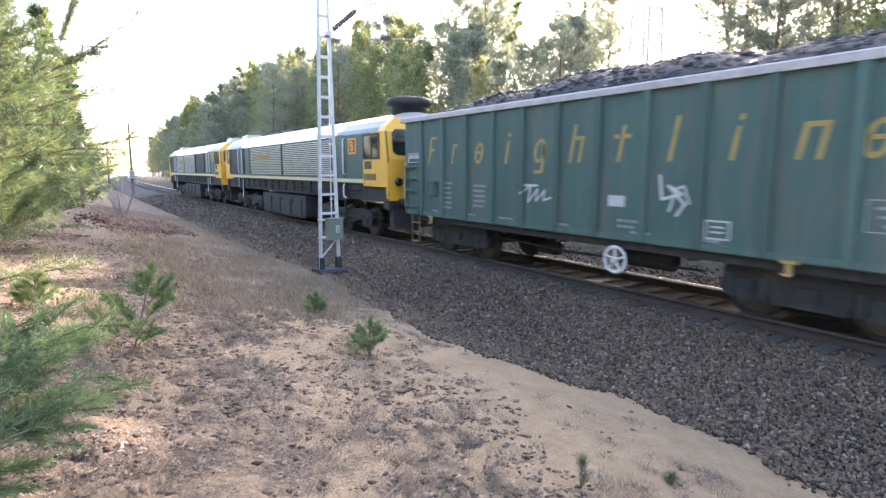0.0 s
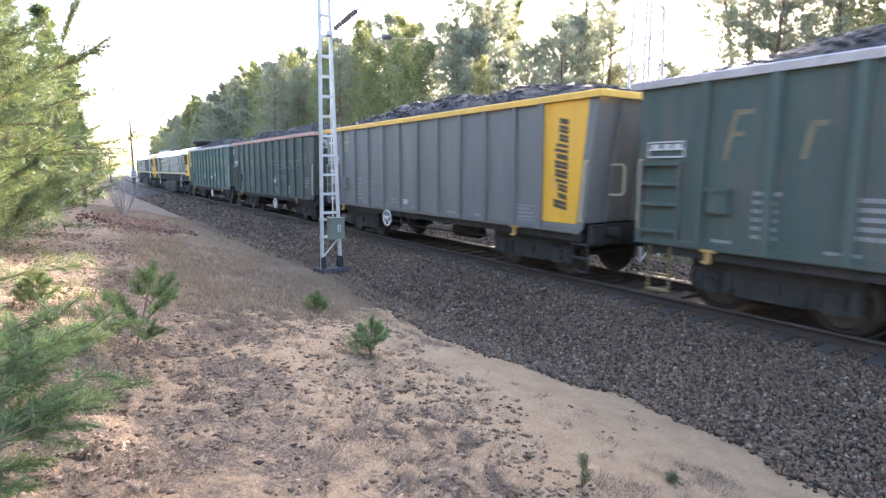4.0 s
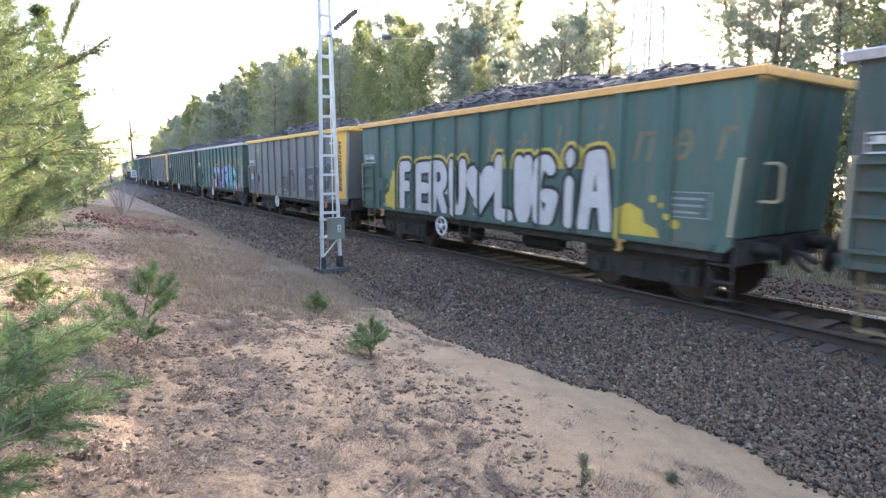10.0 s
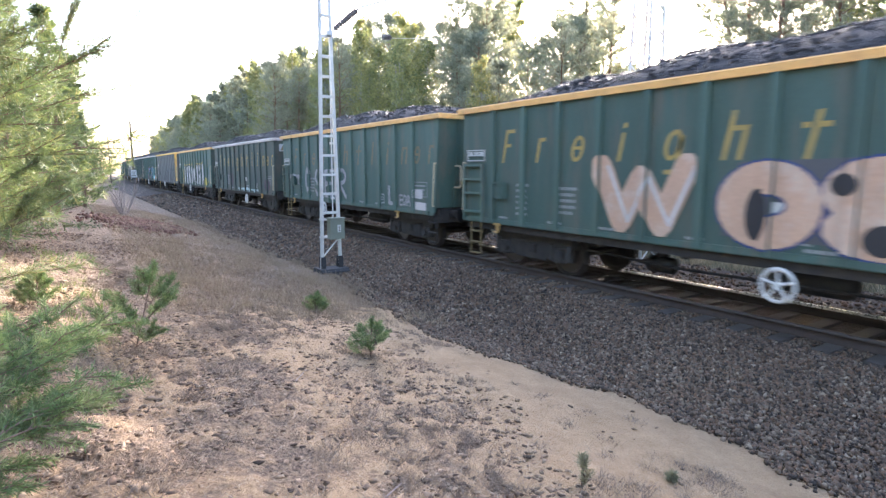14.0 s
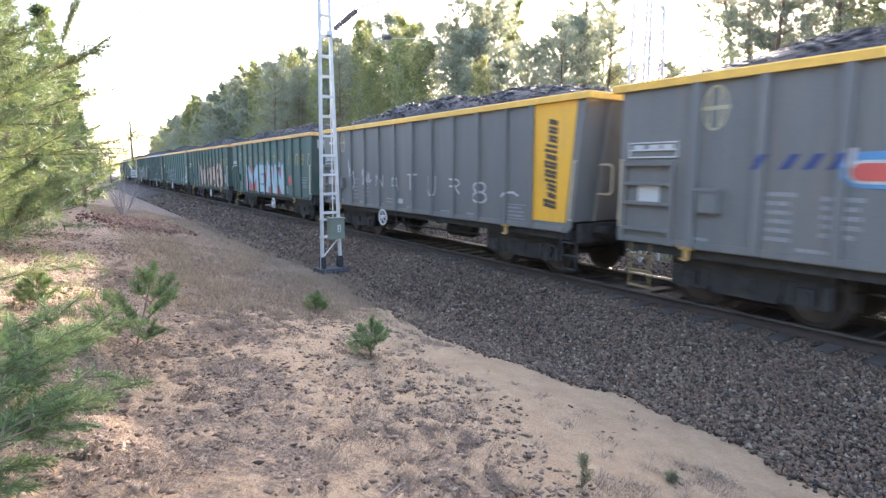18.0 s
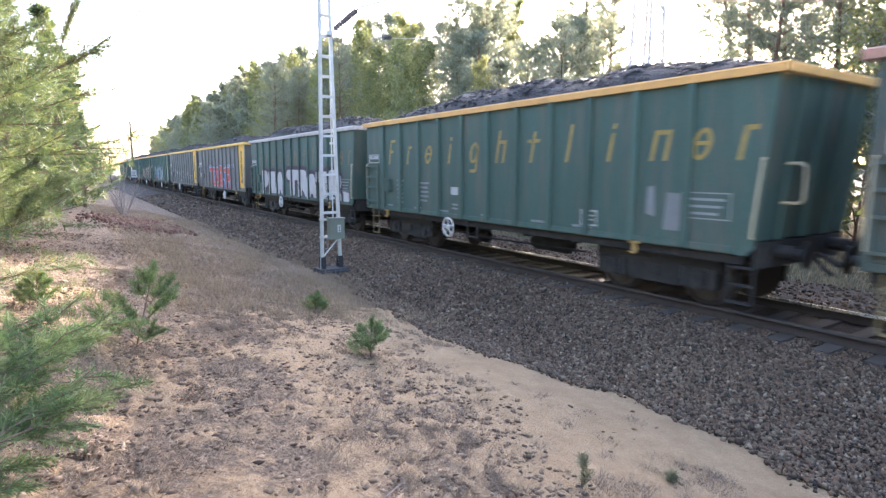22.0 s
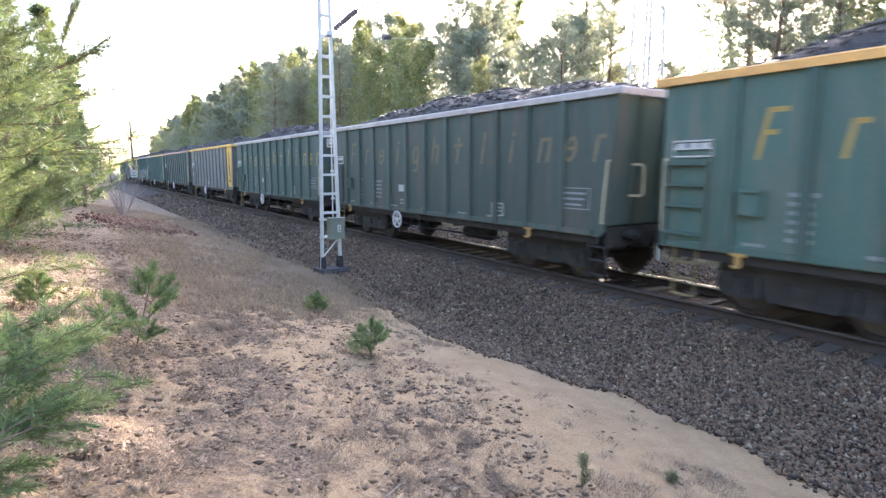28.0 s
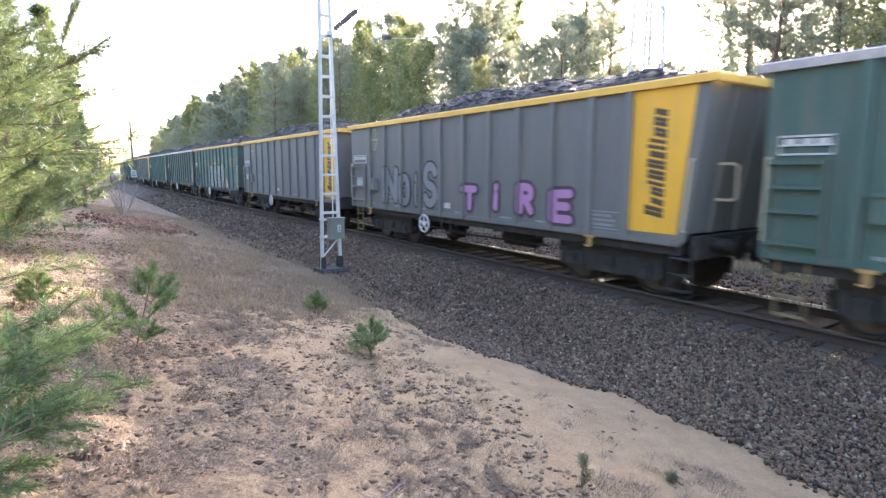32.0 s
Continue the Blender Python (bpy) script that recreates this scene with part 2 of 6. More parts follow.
def ground_mat():
    m, n, l, b = nodes_of("sandy ground")
    big = noise_node(n, l, 0.55, 8, None, 0.62)
    mid = noise_node(n, l, 3.2, 8, None, 0.65)
    fine = noise_node(n, l, 30, 8, None, 0.7)
    sand = ramp(n, l, mid, [(0.25, (0.37, 0.245, 0.135)), (0.75, (0.54, 0.38, 0.225))])
    litter = ramp(n, l, fine, [(0.36, (0.065, 0.045, 0.032)), (0.62, (0.31, 0.22, 0.145))])
    # bare sand shows most on the slope that runs down to the stones
    tc = n.new("ShaderNodeTexCoord")
    sep = n.new("ShaderNodeSeparateXYZ")
    l.new(tc.outputs["Object"], sep.inputs[0])
    mr = n.new("ShaderNodeMapRange")
    mr.inputs[1].default_value, mr.inputs[2].default_value, mr.inputs[3].default_value, mr.inputs[4].default_value = 1.4, 4.2, 0.0, 0.36
    l.new(sep.outputs["X"], mr.inputs[0])
    my = n.new("ShaderNodeMapRange")
    my.inputs[1].default_value, my.inputs[2].default_value, my.inputs[3].default_value, my.inputs[4].default_value = 4.0, 12.0, 1.0, 0.0
    l.new(sep.outputs["Y"], my.inputs[0])
    mm = n.new("ShaderNodeMath")
    mm.operation = "MULTIPLY"
    l.new(mr.outputs[0], mm.inputs[0])
    l.new(my.outputs[0], mm.inputs[1])
    s1 = n.new("ShaderNodeMath")
    s1.operation = "MULTIPLY_ADD"
    s1.inputs[1].default_value = 0.45
    l.new(mid, s1.inputs[0])
    l.new(big, s1.inputs[2])
    s2 = n.new("ShaderNodeMath")
    s2.operation = "ADD"
    l.new(s1.outputs[0], s2.inputs[0])
    l.new(mm.outputs[0], s2.inputs[1])
    far = n.new("ShaderNodeMapRange")
    far.inputs[1].default_value, far.inputs[2].default_value, far.inputs[3].default_value, far.inputs[4].default_value = 7.0, 11.0, 0.03, -0.22
    l.new(sep.outputs["Y"], far.inputs[0])
    s3 = n.new("ShaderNodeMath")
    l.new(s2.outputs[0], s3.inputs[0])
    l.new(far.outputs[0], s3.inputs[1])
    f = ramp(n, l, s3.outputs[0], [(0.69, (0, 0, 0)), (0.79, (1, 1, 1))])
    col = mix(n, l, f, litter, sand)
    grain = ramp(n, l, fine, [(0.3, (0.72, 0.7, 0.68)), (0.65, (1, 1, 1))])
    col = mix(n, l, 0.8, col, grain, "MULTIPLY")
    # mossy forest floor on the far side of the line
    wood = n.new("ShaderNodeMapRange")
    wood.inputs[1].default_value, wood.inputs[2].default_value = 13.6, 15.2
    l.new(sep.outputs["X"], wood.inputs[0])
    col = mix(n, l, wood.outputs[0], col, ramp(n, l, mid, [(0.3, (0.05, 0.042, 0.024)), (0.7, (0.12, 0.11, 0.05))]))
    l.new(col, b.inputs["Base Color"])
    b.inputs["Roughness"].default_value = 0.95
    bump(n, l, b, fine, 1.0, 0.05)
    return m


M["ground"] = ground_mat()
M["ballast"] = surface("ballast bed", (0.06, 0.041, 0.029), 0.95, 0, 0.4, 0.8, 22, (0.17, 0.125, 0.1), 0.5, None, 1.0, 0.05)


# ---------------------------------------------------------------- mesh tools
def box(bm, x0, x1, y0, y1, z0, z1):
    v = [bm.verts.new((x, y, z)) for x in (x0, x1) for y in (y0, y1) for z in (z0, z1)]
    for f in ((0, 1, 3, 2), (4, 6, 7, 5), (0, 4, 5, 1), (2, 3, 7, 6), (0, 2, 6, 4), (1, 5, 7, 3)):
        bm.faces.new([v[i] for i in f])
    return v


def rod(bm, a, b, r, seg=8, r2=None):
    """A round bar from a to b."""
    a, b = Vector(a), Vector(b)
    d = (b - a).normalized()
    u = d.orthogonal().normalized()
    w = d.cross(u)
    rings = []
    for p, q in ((a, r), (b, r if r2 is None else r2)):
        rings.append([bm.verts.new(p + (u * math.cos(2 * math.pi * i / seg) + w * math.sin(2 * math.pi * i / seg)) * q) for i in range(seg)])
    for i in range(seg):
        bm.faces.new((rings[0][i], rings[0][(i + 1) % seg], rings[1][(i + 1) % seg], rings[1][i]))
    bm.faces.new(rings[0][::-1])
    bm.faces.new(rings[1])


def tube(bm, pts, r, seg=6):
    for a, b in zip(pts[:-1], pts[1:]):
        rod(bm, a, b, r, seg)


def lathe(bm, profile, axis="X", seg=20):
    """Turn a profile of (radius, along) round an axis through the origin."""
    rings = []
    for r, a in profile:
        ring = []
        for i in range(seg):
            c, s = r * math.cos(2 * math.pi * i / seg), r * math.sin(2 * math.pi * i / seg)
            ring.append(bm.verts.new((a, c, s) if axis == "X" else (c, a, s) if axis == "Y" else (c, s, a)))
        rings.append(ring)
    for r0, r1 in zip(rings[:-1], rings[1:]):
        for i in range(seg):
            bm.faces.new((r0[i], r0[(i + 1) % seg], r1[(i + 1) % seg], r1[i]))
    bm.faces.new(rings[0][::-1])
    bm.faces.new(rings[-1])


def prism(bm, outline, x0, x1):
    """A flat outline in (y, z), thickened from x0 to x1."""
    a = [bm.verts.new((x0, y, z)) for y, z in outline]
    b = [bm.verts.new((x1, y, z)) for y, z in outline]
    bm.faces.new(a[::-1])
    bm.faces.new(b)
    for i in range(len(outline)):
        j = (i + 1) % len(outline)
        bm.faces.new((a[i], a[j], b[j], b[i]))


def finish(bm, name, smooth=False):
    bmesh.ops.recalc_face_normals(bm, faces=bm.faces)
    me = bpy.data.meshes.new(name)
    bm.to_mesh(me)
    bm.free()
    if smooth:
        me.polygons.foreach_set("use_smooth", [True] * len(me.polygons))
    return me


def part(name, bm, material, parent, label="", smooth=False):
    """One mesh object under a thing or a part; takes a bmesh or a ready mesh."""
    me = bm if isinstance(bm, bpy.types.Mesh) else finish(bm, name, smooth)
    if not me.materials:
        me.materials.append(material)
    ob = new(name, me)
    ob.parent = parent
    return tagged(ob, label) if label else ob


MESHES = {}


def shared(key, material, build, smooth=False):
    """A mesh built once for each material and used by all alike parts."""
    k = (key, material.name)
    if k not in MESHES:
        bm = bmesh.new()
        build(bm)
        MESHES[k] = finish(bm, key, smooth)
        MESHES[k].materials.append(material)
    return MESHES[k]


def array_mesh(name, verts, faces, material):
    """A mesh from arrays: verts (n, 3), faces (m, k)."""
    me = bpy.data.meshes.new(name)
    verts, faces = np.asarray(verts, np.float32), np.asarray(faces, np.int32)
    m, k = faces.shape
    me.vertices.add(len(verts))
    me.vertices.foreach_set("co", verts.ravel())
    me.loops.add(m * k)
    me.loops.foreach_set("vertex_index", faces.ravel())
    me.polygons.add(m)
    me.polygons.foreach_set("loop_start", np.arange(m, dtype=np.int32) * k)
    me.update(calc_edges=True)
    me.materials.append(material)
    return me


def rotations(rng, n):
    q = rng.normal(size=(n, 4))
    q /= np.linalg.norm(q, axis=1, keepdims=True)
    w, x, y, z = q.T
    return np.stack([1 - 2 * (y * y + z * z), 2 * (x * y - z * w), 2 * (x * z + y * w), 2 * (x * y + z * w), 1 - 2 * (x * x + z * z), 2 * (y * z - x * w),
                     2 * (x * z - y * w), 2 * (y * z + x * w), 1 - 2 * (x * x + y * y)], 1).reshape(n, 3, 3)


OCT_V = np.array([(1, 0, 0), (-1, 0, 0), (0, 1, 0), (0, -1, 0), (0, 0, 1), (0, 0, -1)], float)
OCT_F = np.array([(0, 2, 4), (2, 1, 4), (1, 3, 4), (3, 0, 4), (2, 0, 5), (1, 2, 5), (3, 1, 5), (0, 3, 5)])
CUBE_V = np.array([(x, y, z) for x in (-1, 1) for y in (-1, 1) for z in (-1, 1)], float)
CUBE_F = np.array([(0, 1, 3, 2), (4, 6, 7, 5), (0, 4, 5, 1), (2, 3, 7, 6), (0, 2, 6, 4), (1, 5, 7, 3)])


def lumps(rng, centres, size, material, name, sharp=False, flat=1.0):
    """Broken pieces: crooked blocks, or sharp-cornered stones, of random shape and turn."""
    n = len(centres)
    V, F = (OCT_V, OCT_F) if sharp else (CUBE_V, CUBE_F)
    k = len(V)
    v = V[None] * (0.75 + 0.5 * rng.random((n, k, 1))) + rng.normal(0, 0.27 if sharp else 0.14, (n, k, 3))
    v *= np.asarray(size)[:, None, None] * (0.7 + 0.6 * rng.random((n, 1, 3)))
    v = np.einsum("nij,nkj->nki", rotations(rng, n), v) * np.array((1, 1, flat)) + centres[:, None]
    f = F[None] + (np.arange(n) * k)[:, None, None]
    return array_mesh(name, v.reshape(-1, 3), f.reshape(-1, F.shape[1]), material)


def blades(rng, roots, length, width, lean, material, name):
    """Thin upright blades, one triangle each."""
    n = len(roots)
    a = rng.random(n) * 2 * np.pi
    tip = np.stack([np.cos(a) * lean, np.sin(a) * lean, np.ones(n)], 1) * np.asarray(length)[:, None] * (0.5 + 0.7 * rng.random((n, 1)))
    b = rng.random(n) * 2 * np.pi
    side = np.stack([np.cos(b), np.sin(b), np.zeros(n)], 1) * width / 2
    v = np.stack([roots - side, roots + side, roots + tip], 1)
    return array_mesh(name, v.reshape(-1, 3), np.arange(3 * n).reshape(n, 3), material)


# ---------------------------------------------------------------- the line of the track
AXIS, BEND_AT, RADIUS = 9.66, 62.0, 1600.0


def track(s):
    """Place and heading (clockwise from +y) on the track's centre line."""
    if s <= BEND_AT:
        return AXIS, s, 0.0
    a = (s - BEND_AT) / RADIUS
    return AXIS + RADIUS * (1 - math.cos(a)), BEND_AT + RADIUS * math.sin(a), a


def axis_x(y):
    return AXIS + np.maximum(0, y - BEND_AT) ** 2 / (2 * RADIUS)


def ground_z(x, y):
    """Height of the soil."""
    x, y = np.asarray(x, float), np.asarray(y, float)
    lat = x - axis_x(y)
    z = np.interp(lat, [-60, -16, -11, -8, -4.7, -4.15, -3.5, 4, 5.4, 8, 13, 40], [1.9, 1.5, 0.85, 0.3, -0.38, -0.46, -1.0, -1.0, -0.5, -0.3, 0.5, 1.5])
    w = 0.05 * np.sin(1.1 * x + 0.7 * np.sin(0.9 * y)) * np.sin(0.8 * y + 0.5) + 0.03 * np.sin(2.7 * x + 1.3) * np.sin(2.3 * y + 0.8 * np.sin(1.9 * x))
    return z + w


def hummock(x, y):
    """Where litter and tufts gather on the bank, 0 to 1."""
    p = 0.5 + 0.5 * np.sin(1.7 * x + 0.8 * np.sin(1.1 * y)) * np.sin(1.3 * y + 1.1 * np.sin(0.9 * x + 1))
    q = 0.5 + 0.5 * np.sin(4.1 * x + 1.5 * np.sin(2.3 * y)) * np.sin(3.7 * y + 1.2 * np.sin(3.1 * x))
    return np.clip((0.65 * p + 0.35 * q + 0.12) * np.clip((4.3 - x + 0.14 * (y - 4)) / 1.9, 0.05, 1), 0, 1)


def sweep(name, profile, s_list, material, cols=None):
    """A profile of (across, height) carried along the track."""
    v, f = [], []
    k = len(profile)
    for s in s_list:
        x, y, a = track(s)
        for u, z in profile:
            v.append((x + u * math.cos(a), y - u * math.sin(a), z))
    for i in range(len(s_list) - 1):
        for j in range(k - 1):
            p = i * k + j
            f.append((p, p + k, p + k + 1, p + 1))
    return array_mesh(name, v, f, material)


# ---------------------------------------------------------------- ground, ballast, rails
def build_ground():
    xs = np.unique(np.round(np.concatenate([np.linspace(-2500, -60, 14), np.linspace(-60, -6, 28), np.arange(-6, -2, 0.2), np.arange(-2, 5.4, 0.055), np.arange(5.4, 12, 0.3), np.linspace(12, 60, 50), np.linspace(60, 2500, 16)]), 3))
    ys = np.unique(np.round(np.concatenate([np.linspace(-800, -20, 12), np.linspace(-20, -2, 20), np.arange(-2, 1.5, 0.25), np.arange(1.5, 9, 0.055), np.arange(9, 16, 0.12), np.arange(16, 60, 0.8), np.linspace(60, 400, 60), np.linspace(400, 3000, 14)]), 3))
    X, Y = np.meshgrid(xs, ys, indexing="ij")
    Z = ground_z(X, Y)
    near = (X > -6) & (X < 8) & (Y > -2) & (Y < 16)
    rng = np.random.default_rng(3)
    rough = np.clip(1.5 * hummock(X, Y) - 0.25, 0.12, 1)
    fine = (X > -2) & (X < 5.4) & (Y > 1.5) & (Y < 9)
    Z = Z + np.where(fine, rng.normal(0, 0.016, Z.shape) * rough + 0.034 * rough * np.sin(11 * X + 3 * np.sin(5 * Y)) * np.sin(9 * Y + 2 * np.sin(7 * X)), np.where(near, rng.normal(0, 0.006, Z.shape), 0))
    nx, ny = X.shape
    i = np.arange(nx * ny).reshape(nx, ny)
    f = np.stack([i[:-1, :-1], i[1:, :-1], i[1:, 1:], i[:-1, 1:]], -1).reshape(-1, 4)
    me = array_mesh("ground", np.stack([X, Y, Z], -1).reshape(-1, 3), f, M["ground"])
    me.polygons.foreach_set("use_smooth", [True] * len(me.polygons))
    tagged(new("ground", me), "sandy slope with withered litter running down to the railway", "ground", kind="structure")


BED = [(-5.4, -1.1), (-4.3, -0.5), (-3.6, -0.42), (-2.4, -0.28), (-1.75, -0.19), (-1.3, -0.2), (0, -0.22), (1.3, -0.2), (1.75, -0.19), (2.6, -0.26), (4.6, -0.36), (5.6, -0.95)]


def bed_z(lat):
    return np.interp(lat, [p[0] for p in BED], [p[1] for p in BED])


def build_track():
    s_list = list(np.arange(-60, 20, 1.0)) + list(np.arange(20, 480, 6.0))
    bed = tagged(new("ballast_bed", sweep("ballast_bed", BED, s_list, M["ballast"])), "bed of dark brown crushed stone under the rails", "ballast", kind="structure")
    rng = np.random.default_rng(5)
    groups = []
    for s0, s1, dens, size in ((-1, 8, 1300, 0.0235), (8, 17, 520, 0.033), (17, 34, 150, 0.052), (34, 62, 45, 0.075)):
        n = int((s1 - s0) * 4.6 * dens)
        s = s0 + (s1 - s0) * rng.random(n)
        edge = np.interp(s, [0, 2, 3.3, 4.3, 5.8, 7.8, 11, 14, 21, 35], [-4.6, -4.5, -4.25, -4.35, -5.05, -5.0, -4.6, -4.2, -4.6, -4.2]) + 0.06 * np.sin(5 * s) + rng.normal(0, 0.05, n)
        u = edge + (-0.35 - edge) * rng.random(n)
        clear = (u < -1.33) | (np.abs((s + 14) / 0.62 - np.round((s + 14) / 0.62)) > 0.24)
        s, u, n = s[clear], u[clear], int(clear.sum())
        z = np.maximum(bed_z(u), ground_z(AXIS + u, s))
        groups.append((np.stack([AXIS + u, s, z + 0.006 + 0.014 * rng.random(n)], 1), np.full(n, size) * (0.6 + 0.8 * rng.random(n))))
    n = 6000
    s, u = -3 + 40 * rng.random(n), 0.9 + 4.0 * rng.random(n)
    groups.append((np.stack([AXIS + u, s, bed_z(u) + 0.012], 1), 0.03 + 0.025 * rng.random(n)))
    c, z = np.concatenate([g[0] for g in groups]), np.concatenate([g[1] for g in groups])
    tagged(new("ballast_stones", lumps(rng, c, z, M["stone"], "ballast_stones", True)), "loose crushed ballast stones, dark grey to rusty brown", "gravel", kind="stuff")
    line = tagged(new("railway_track"), "railway track with worn rails on concrete sleepers in ballast", "railway track")
    head = [(-0.036, -0.045), (-0.036, -0.006), (-0.025, 0.0), (0.025, 0.0), (0.036, -0.006), (0.036, -0.045)]
    foot = [(-0.036, -0.045), (-0.01, -0.06), (-0.01, -0.145), (-0.07, -0.165), (-0.07, -0.175), (0.07, -0.175), (0.07, -0.165), (0.01, -0.145), (0.01, -0.06), (0.036, -0.045)]
    for side in (-0.7535, 0.7535):
        part("rail", sweep("rail", [(side + u, z) for u, z in foot], s_list, M["rail_side"]), None, line)
        # the near head takes the steel with the train's shade painted in
        part("rail_head", sweep("rail_head", [(side + u, z) for u, z in head], s_list, M["rail"] if side > 0 else M["rail_shaded"]), None, line, "polished rail head")

    def block(bm):
        prism(bm, [(-0.14, -0.33), (-0.11, -0.165), (0.11, -0.165), (0.14, -0.33)], -1.3, 1.3)

    me = shared("sleeper", M["sleeper"], block)
    for i in range(190):
        x, y, a = track(-14 + 0.62 * i)
        ob = part("sleeper", me, None, line)
        ob.matrix_basis = pose(x + rng.normal(0, 0.01), y, rng.normal(0, 0.004), 0, 0, -math.degrees(a))


build_ground()
build_track()


# ---------------------------------------------------------------- wagons
WALL, RIB, TOP, LOW = 1.43, 1.5, 3.44, 0.73
HALF, LIFT = 6.67, 0.28
STRETCH = {"grey": 1.0, "green": 0.985}


def ribs_of(kind):
    if kind == "grey":
        return [HALF - 1.6 - 1.03 * k for k in range(10)] + [HALF - 11.72]
    return [HALF - 1.37 - 1.05 * k for k in range(11)]


def wall_outline(foot):
    return [(6.5, LOW), (6.5, TOP - 0.1), (-6.52, TOP - 0.1), (-foot, LOW + 0.12), (0.12 - foot, LOW), (-4.4, LOW), (4.6, LOW)]


def text_mesh(body, width, height, bold, shear=0.0):
    """Lettering as a flat mesh in the y-z plane, read from the -x side, from (0, 0) towards -y and +z."""
    cu = bpy.data.curves.new("lettering", "FONT")
    cu.body, cu.size, cu.offset, cu.shear, cu.resolution_u = body, 1.0, bold, shear, 3
    cu.space_character = 1.0 + bold * 2.2
    ob = bpy.data.objects.new("lettering", cu)
    me = bpy.data.meshes.new_from_object(ob)
    bpy.data.objects.remove(ob)
    co = np.empty(len(me.vertices) * 3, np.float32)
    me.vertices.foreach_get("co", co)
    co = co.reshape(-1, 3)
    lo, hi = co.min(0), co.max(0)
    k = np.array([width / (hi[0] - lo[0]), height / (hi[1] - lo[1])])
    q = (co[:, :2] - lo[:2]) * k
    me.vertices.foreach_set("co", np.stack([np.zeros(len(q)), -q[:, 0], q[:, 1]], 1).astype(np.float32).ravel())
    me.update()
    return me


def over_ribs(me, y_front, z, ribs, lift, floor=LOW + 0.02):
    """Paint that lies on the sheet and, where a rib crosses, on the rib's face."""
    out = bmesh.new()
    src = bmesh.new()
    src.from_mesh(me)
    for v in src.verts:
        v.co = (v.co.x, v.co.y + y_front, v.co.z + z)
    bmesh.ops.bisect_plane(src, geom=src.verts[:] + src.edges[:] + src.faces[:], plane_co=(0, 0, floor), plane_no=(0, 0, -1), clear_outer=True)
    spans = [(None, -(WALL + 0.004 + lift))] + [(r, -(RIB + 0.004 + lift)) for r in ribs]
    ys = [v.co.y for v in src.verts] or [0.0]
    for r, x in spans:
        if r is not None and not (min(ys) - 0.07 < r < max(ys) + 0.07):
            continue
        b = src.copy()
        if r is not None:
            for edge, sign in ((r - 0.065, -1), (r + 0.065, 1)):
                bmesh.ops.bisect_plane(b, geom=b.verts[:] + b.edges[:] + b.faces[:], plane_co=(0, edge, 0), plane_no=(0, sign, 0), clear_outer=True)
        base = {v: out.verts.new((x + v.co.x, v.co.y, v.co.z)) for v in b.verts}
        for f in b.faces:
            try:
                out.faces.new([base[v] for v in f.verts])
            except ValueError:
                pass
        b.free()
    src.free()
    return out


def outline_mesh(polys):
    """Flat shapes in the y-z plane from outlines of (y, z)."""
    me = bpy.data.meshes.new("shape")
    bm = bmesh.new()
    for poly in polys:
        bm.faces.new([bm.verts.new((0, y, z)) for y, z in poly])
    bm.to_mesh(me)
    bm.free()
    return me


def slanted(y, z, w, h, lean=0.2):
    return [(y, z), (y - w, z), (y - w - lean * h, z + h), (y - lean * h, z + h)]


def oval(y, z, w, h, t=0.08, lean=0.2, n=18):
    """A slanted oval band of n pieces."""
    def at(i, k):
        a = 2 * math.pi * i / n
        v = z + h / 2 + (h / 2 - k) * math.sin(a)
        return (y - w / 2 + (w / 2 - k) * math.cos(a) - lean * (v - z), v)

    return [[at(i, 0), at(i + 1, 0), at(i + 1, t), at(i, t)] for i in range(n)]


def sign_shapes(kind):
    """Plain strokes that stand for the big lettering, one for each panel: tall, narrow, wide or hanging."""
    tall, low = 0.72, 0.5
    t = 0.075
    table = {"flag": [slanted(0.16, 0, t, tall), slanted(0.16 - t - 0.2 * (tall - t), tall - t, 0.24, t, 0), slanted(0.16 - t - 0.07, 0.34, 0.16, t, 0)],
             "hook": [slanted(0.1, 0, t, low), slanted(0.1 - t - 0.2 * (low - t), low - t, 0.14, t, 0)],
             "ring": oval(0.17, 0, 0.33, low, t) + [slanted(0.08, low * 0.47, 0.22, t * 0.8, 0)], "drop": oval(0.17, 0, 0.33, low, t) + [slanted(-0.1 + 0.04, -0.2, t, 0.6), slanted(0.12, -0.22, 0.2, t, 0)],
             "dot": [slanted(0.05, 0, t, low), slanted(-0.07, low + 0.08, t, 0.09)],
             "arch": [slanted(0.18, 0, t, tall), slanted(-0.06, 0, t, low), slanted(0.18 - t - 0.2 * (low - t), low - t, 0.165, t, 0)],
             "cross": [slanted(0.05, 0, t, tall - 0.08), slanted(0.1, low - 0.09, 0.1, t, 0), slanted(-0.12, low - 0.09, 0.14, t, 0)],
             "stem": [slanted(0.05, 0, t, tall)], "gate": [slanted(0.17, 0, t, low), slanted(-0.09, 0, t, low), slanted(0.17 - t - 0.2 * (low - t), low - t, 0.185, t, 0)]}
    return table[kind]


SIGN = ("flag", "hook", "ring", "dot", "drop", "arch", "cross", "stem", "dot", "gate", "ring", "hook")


# ---------------------------------------------------------------- sprayed letters
def arc(cu, cv, ru, rv, a0, a1, n=9):
    return [(cu + ru * math.cos(math.radians(a0 + (a1 - a0) * i / n)), cv + rv * math.sin(math.radians(a0 + (a1 - a0) * i / n))) for i in range(n + 1)]


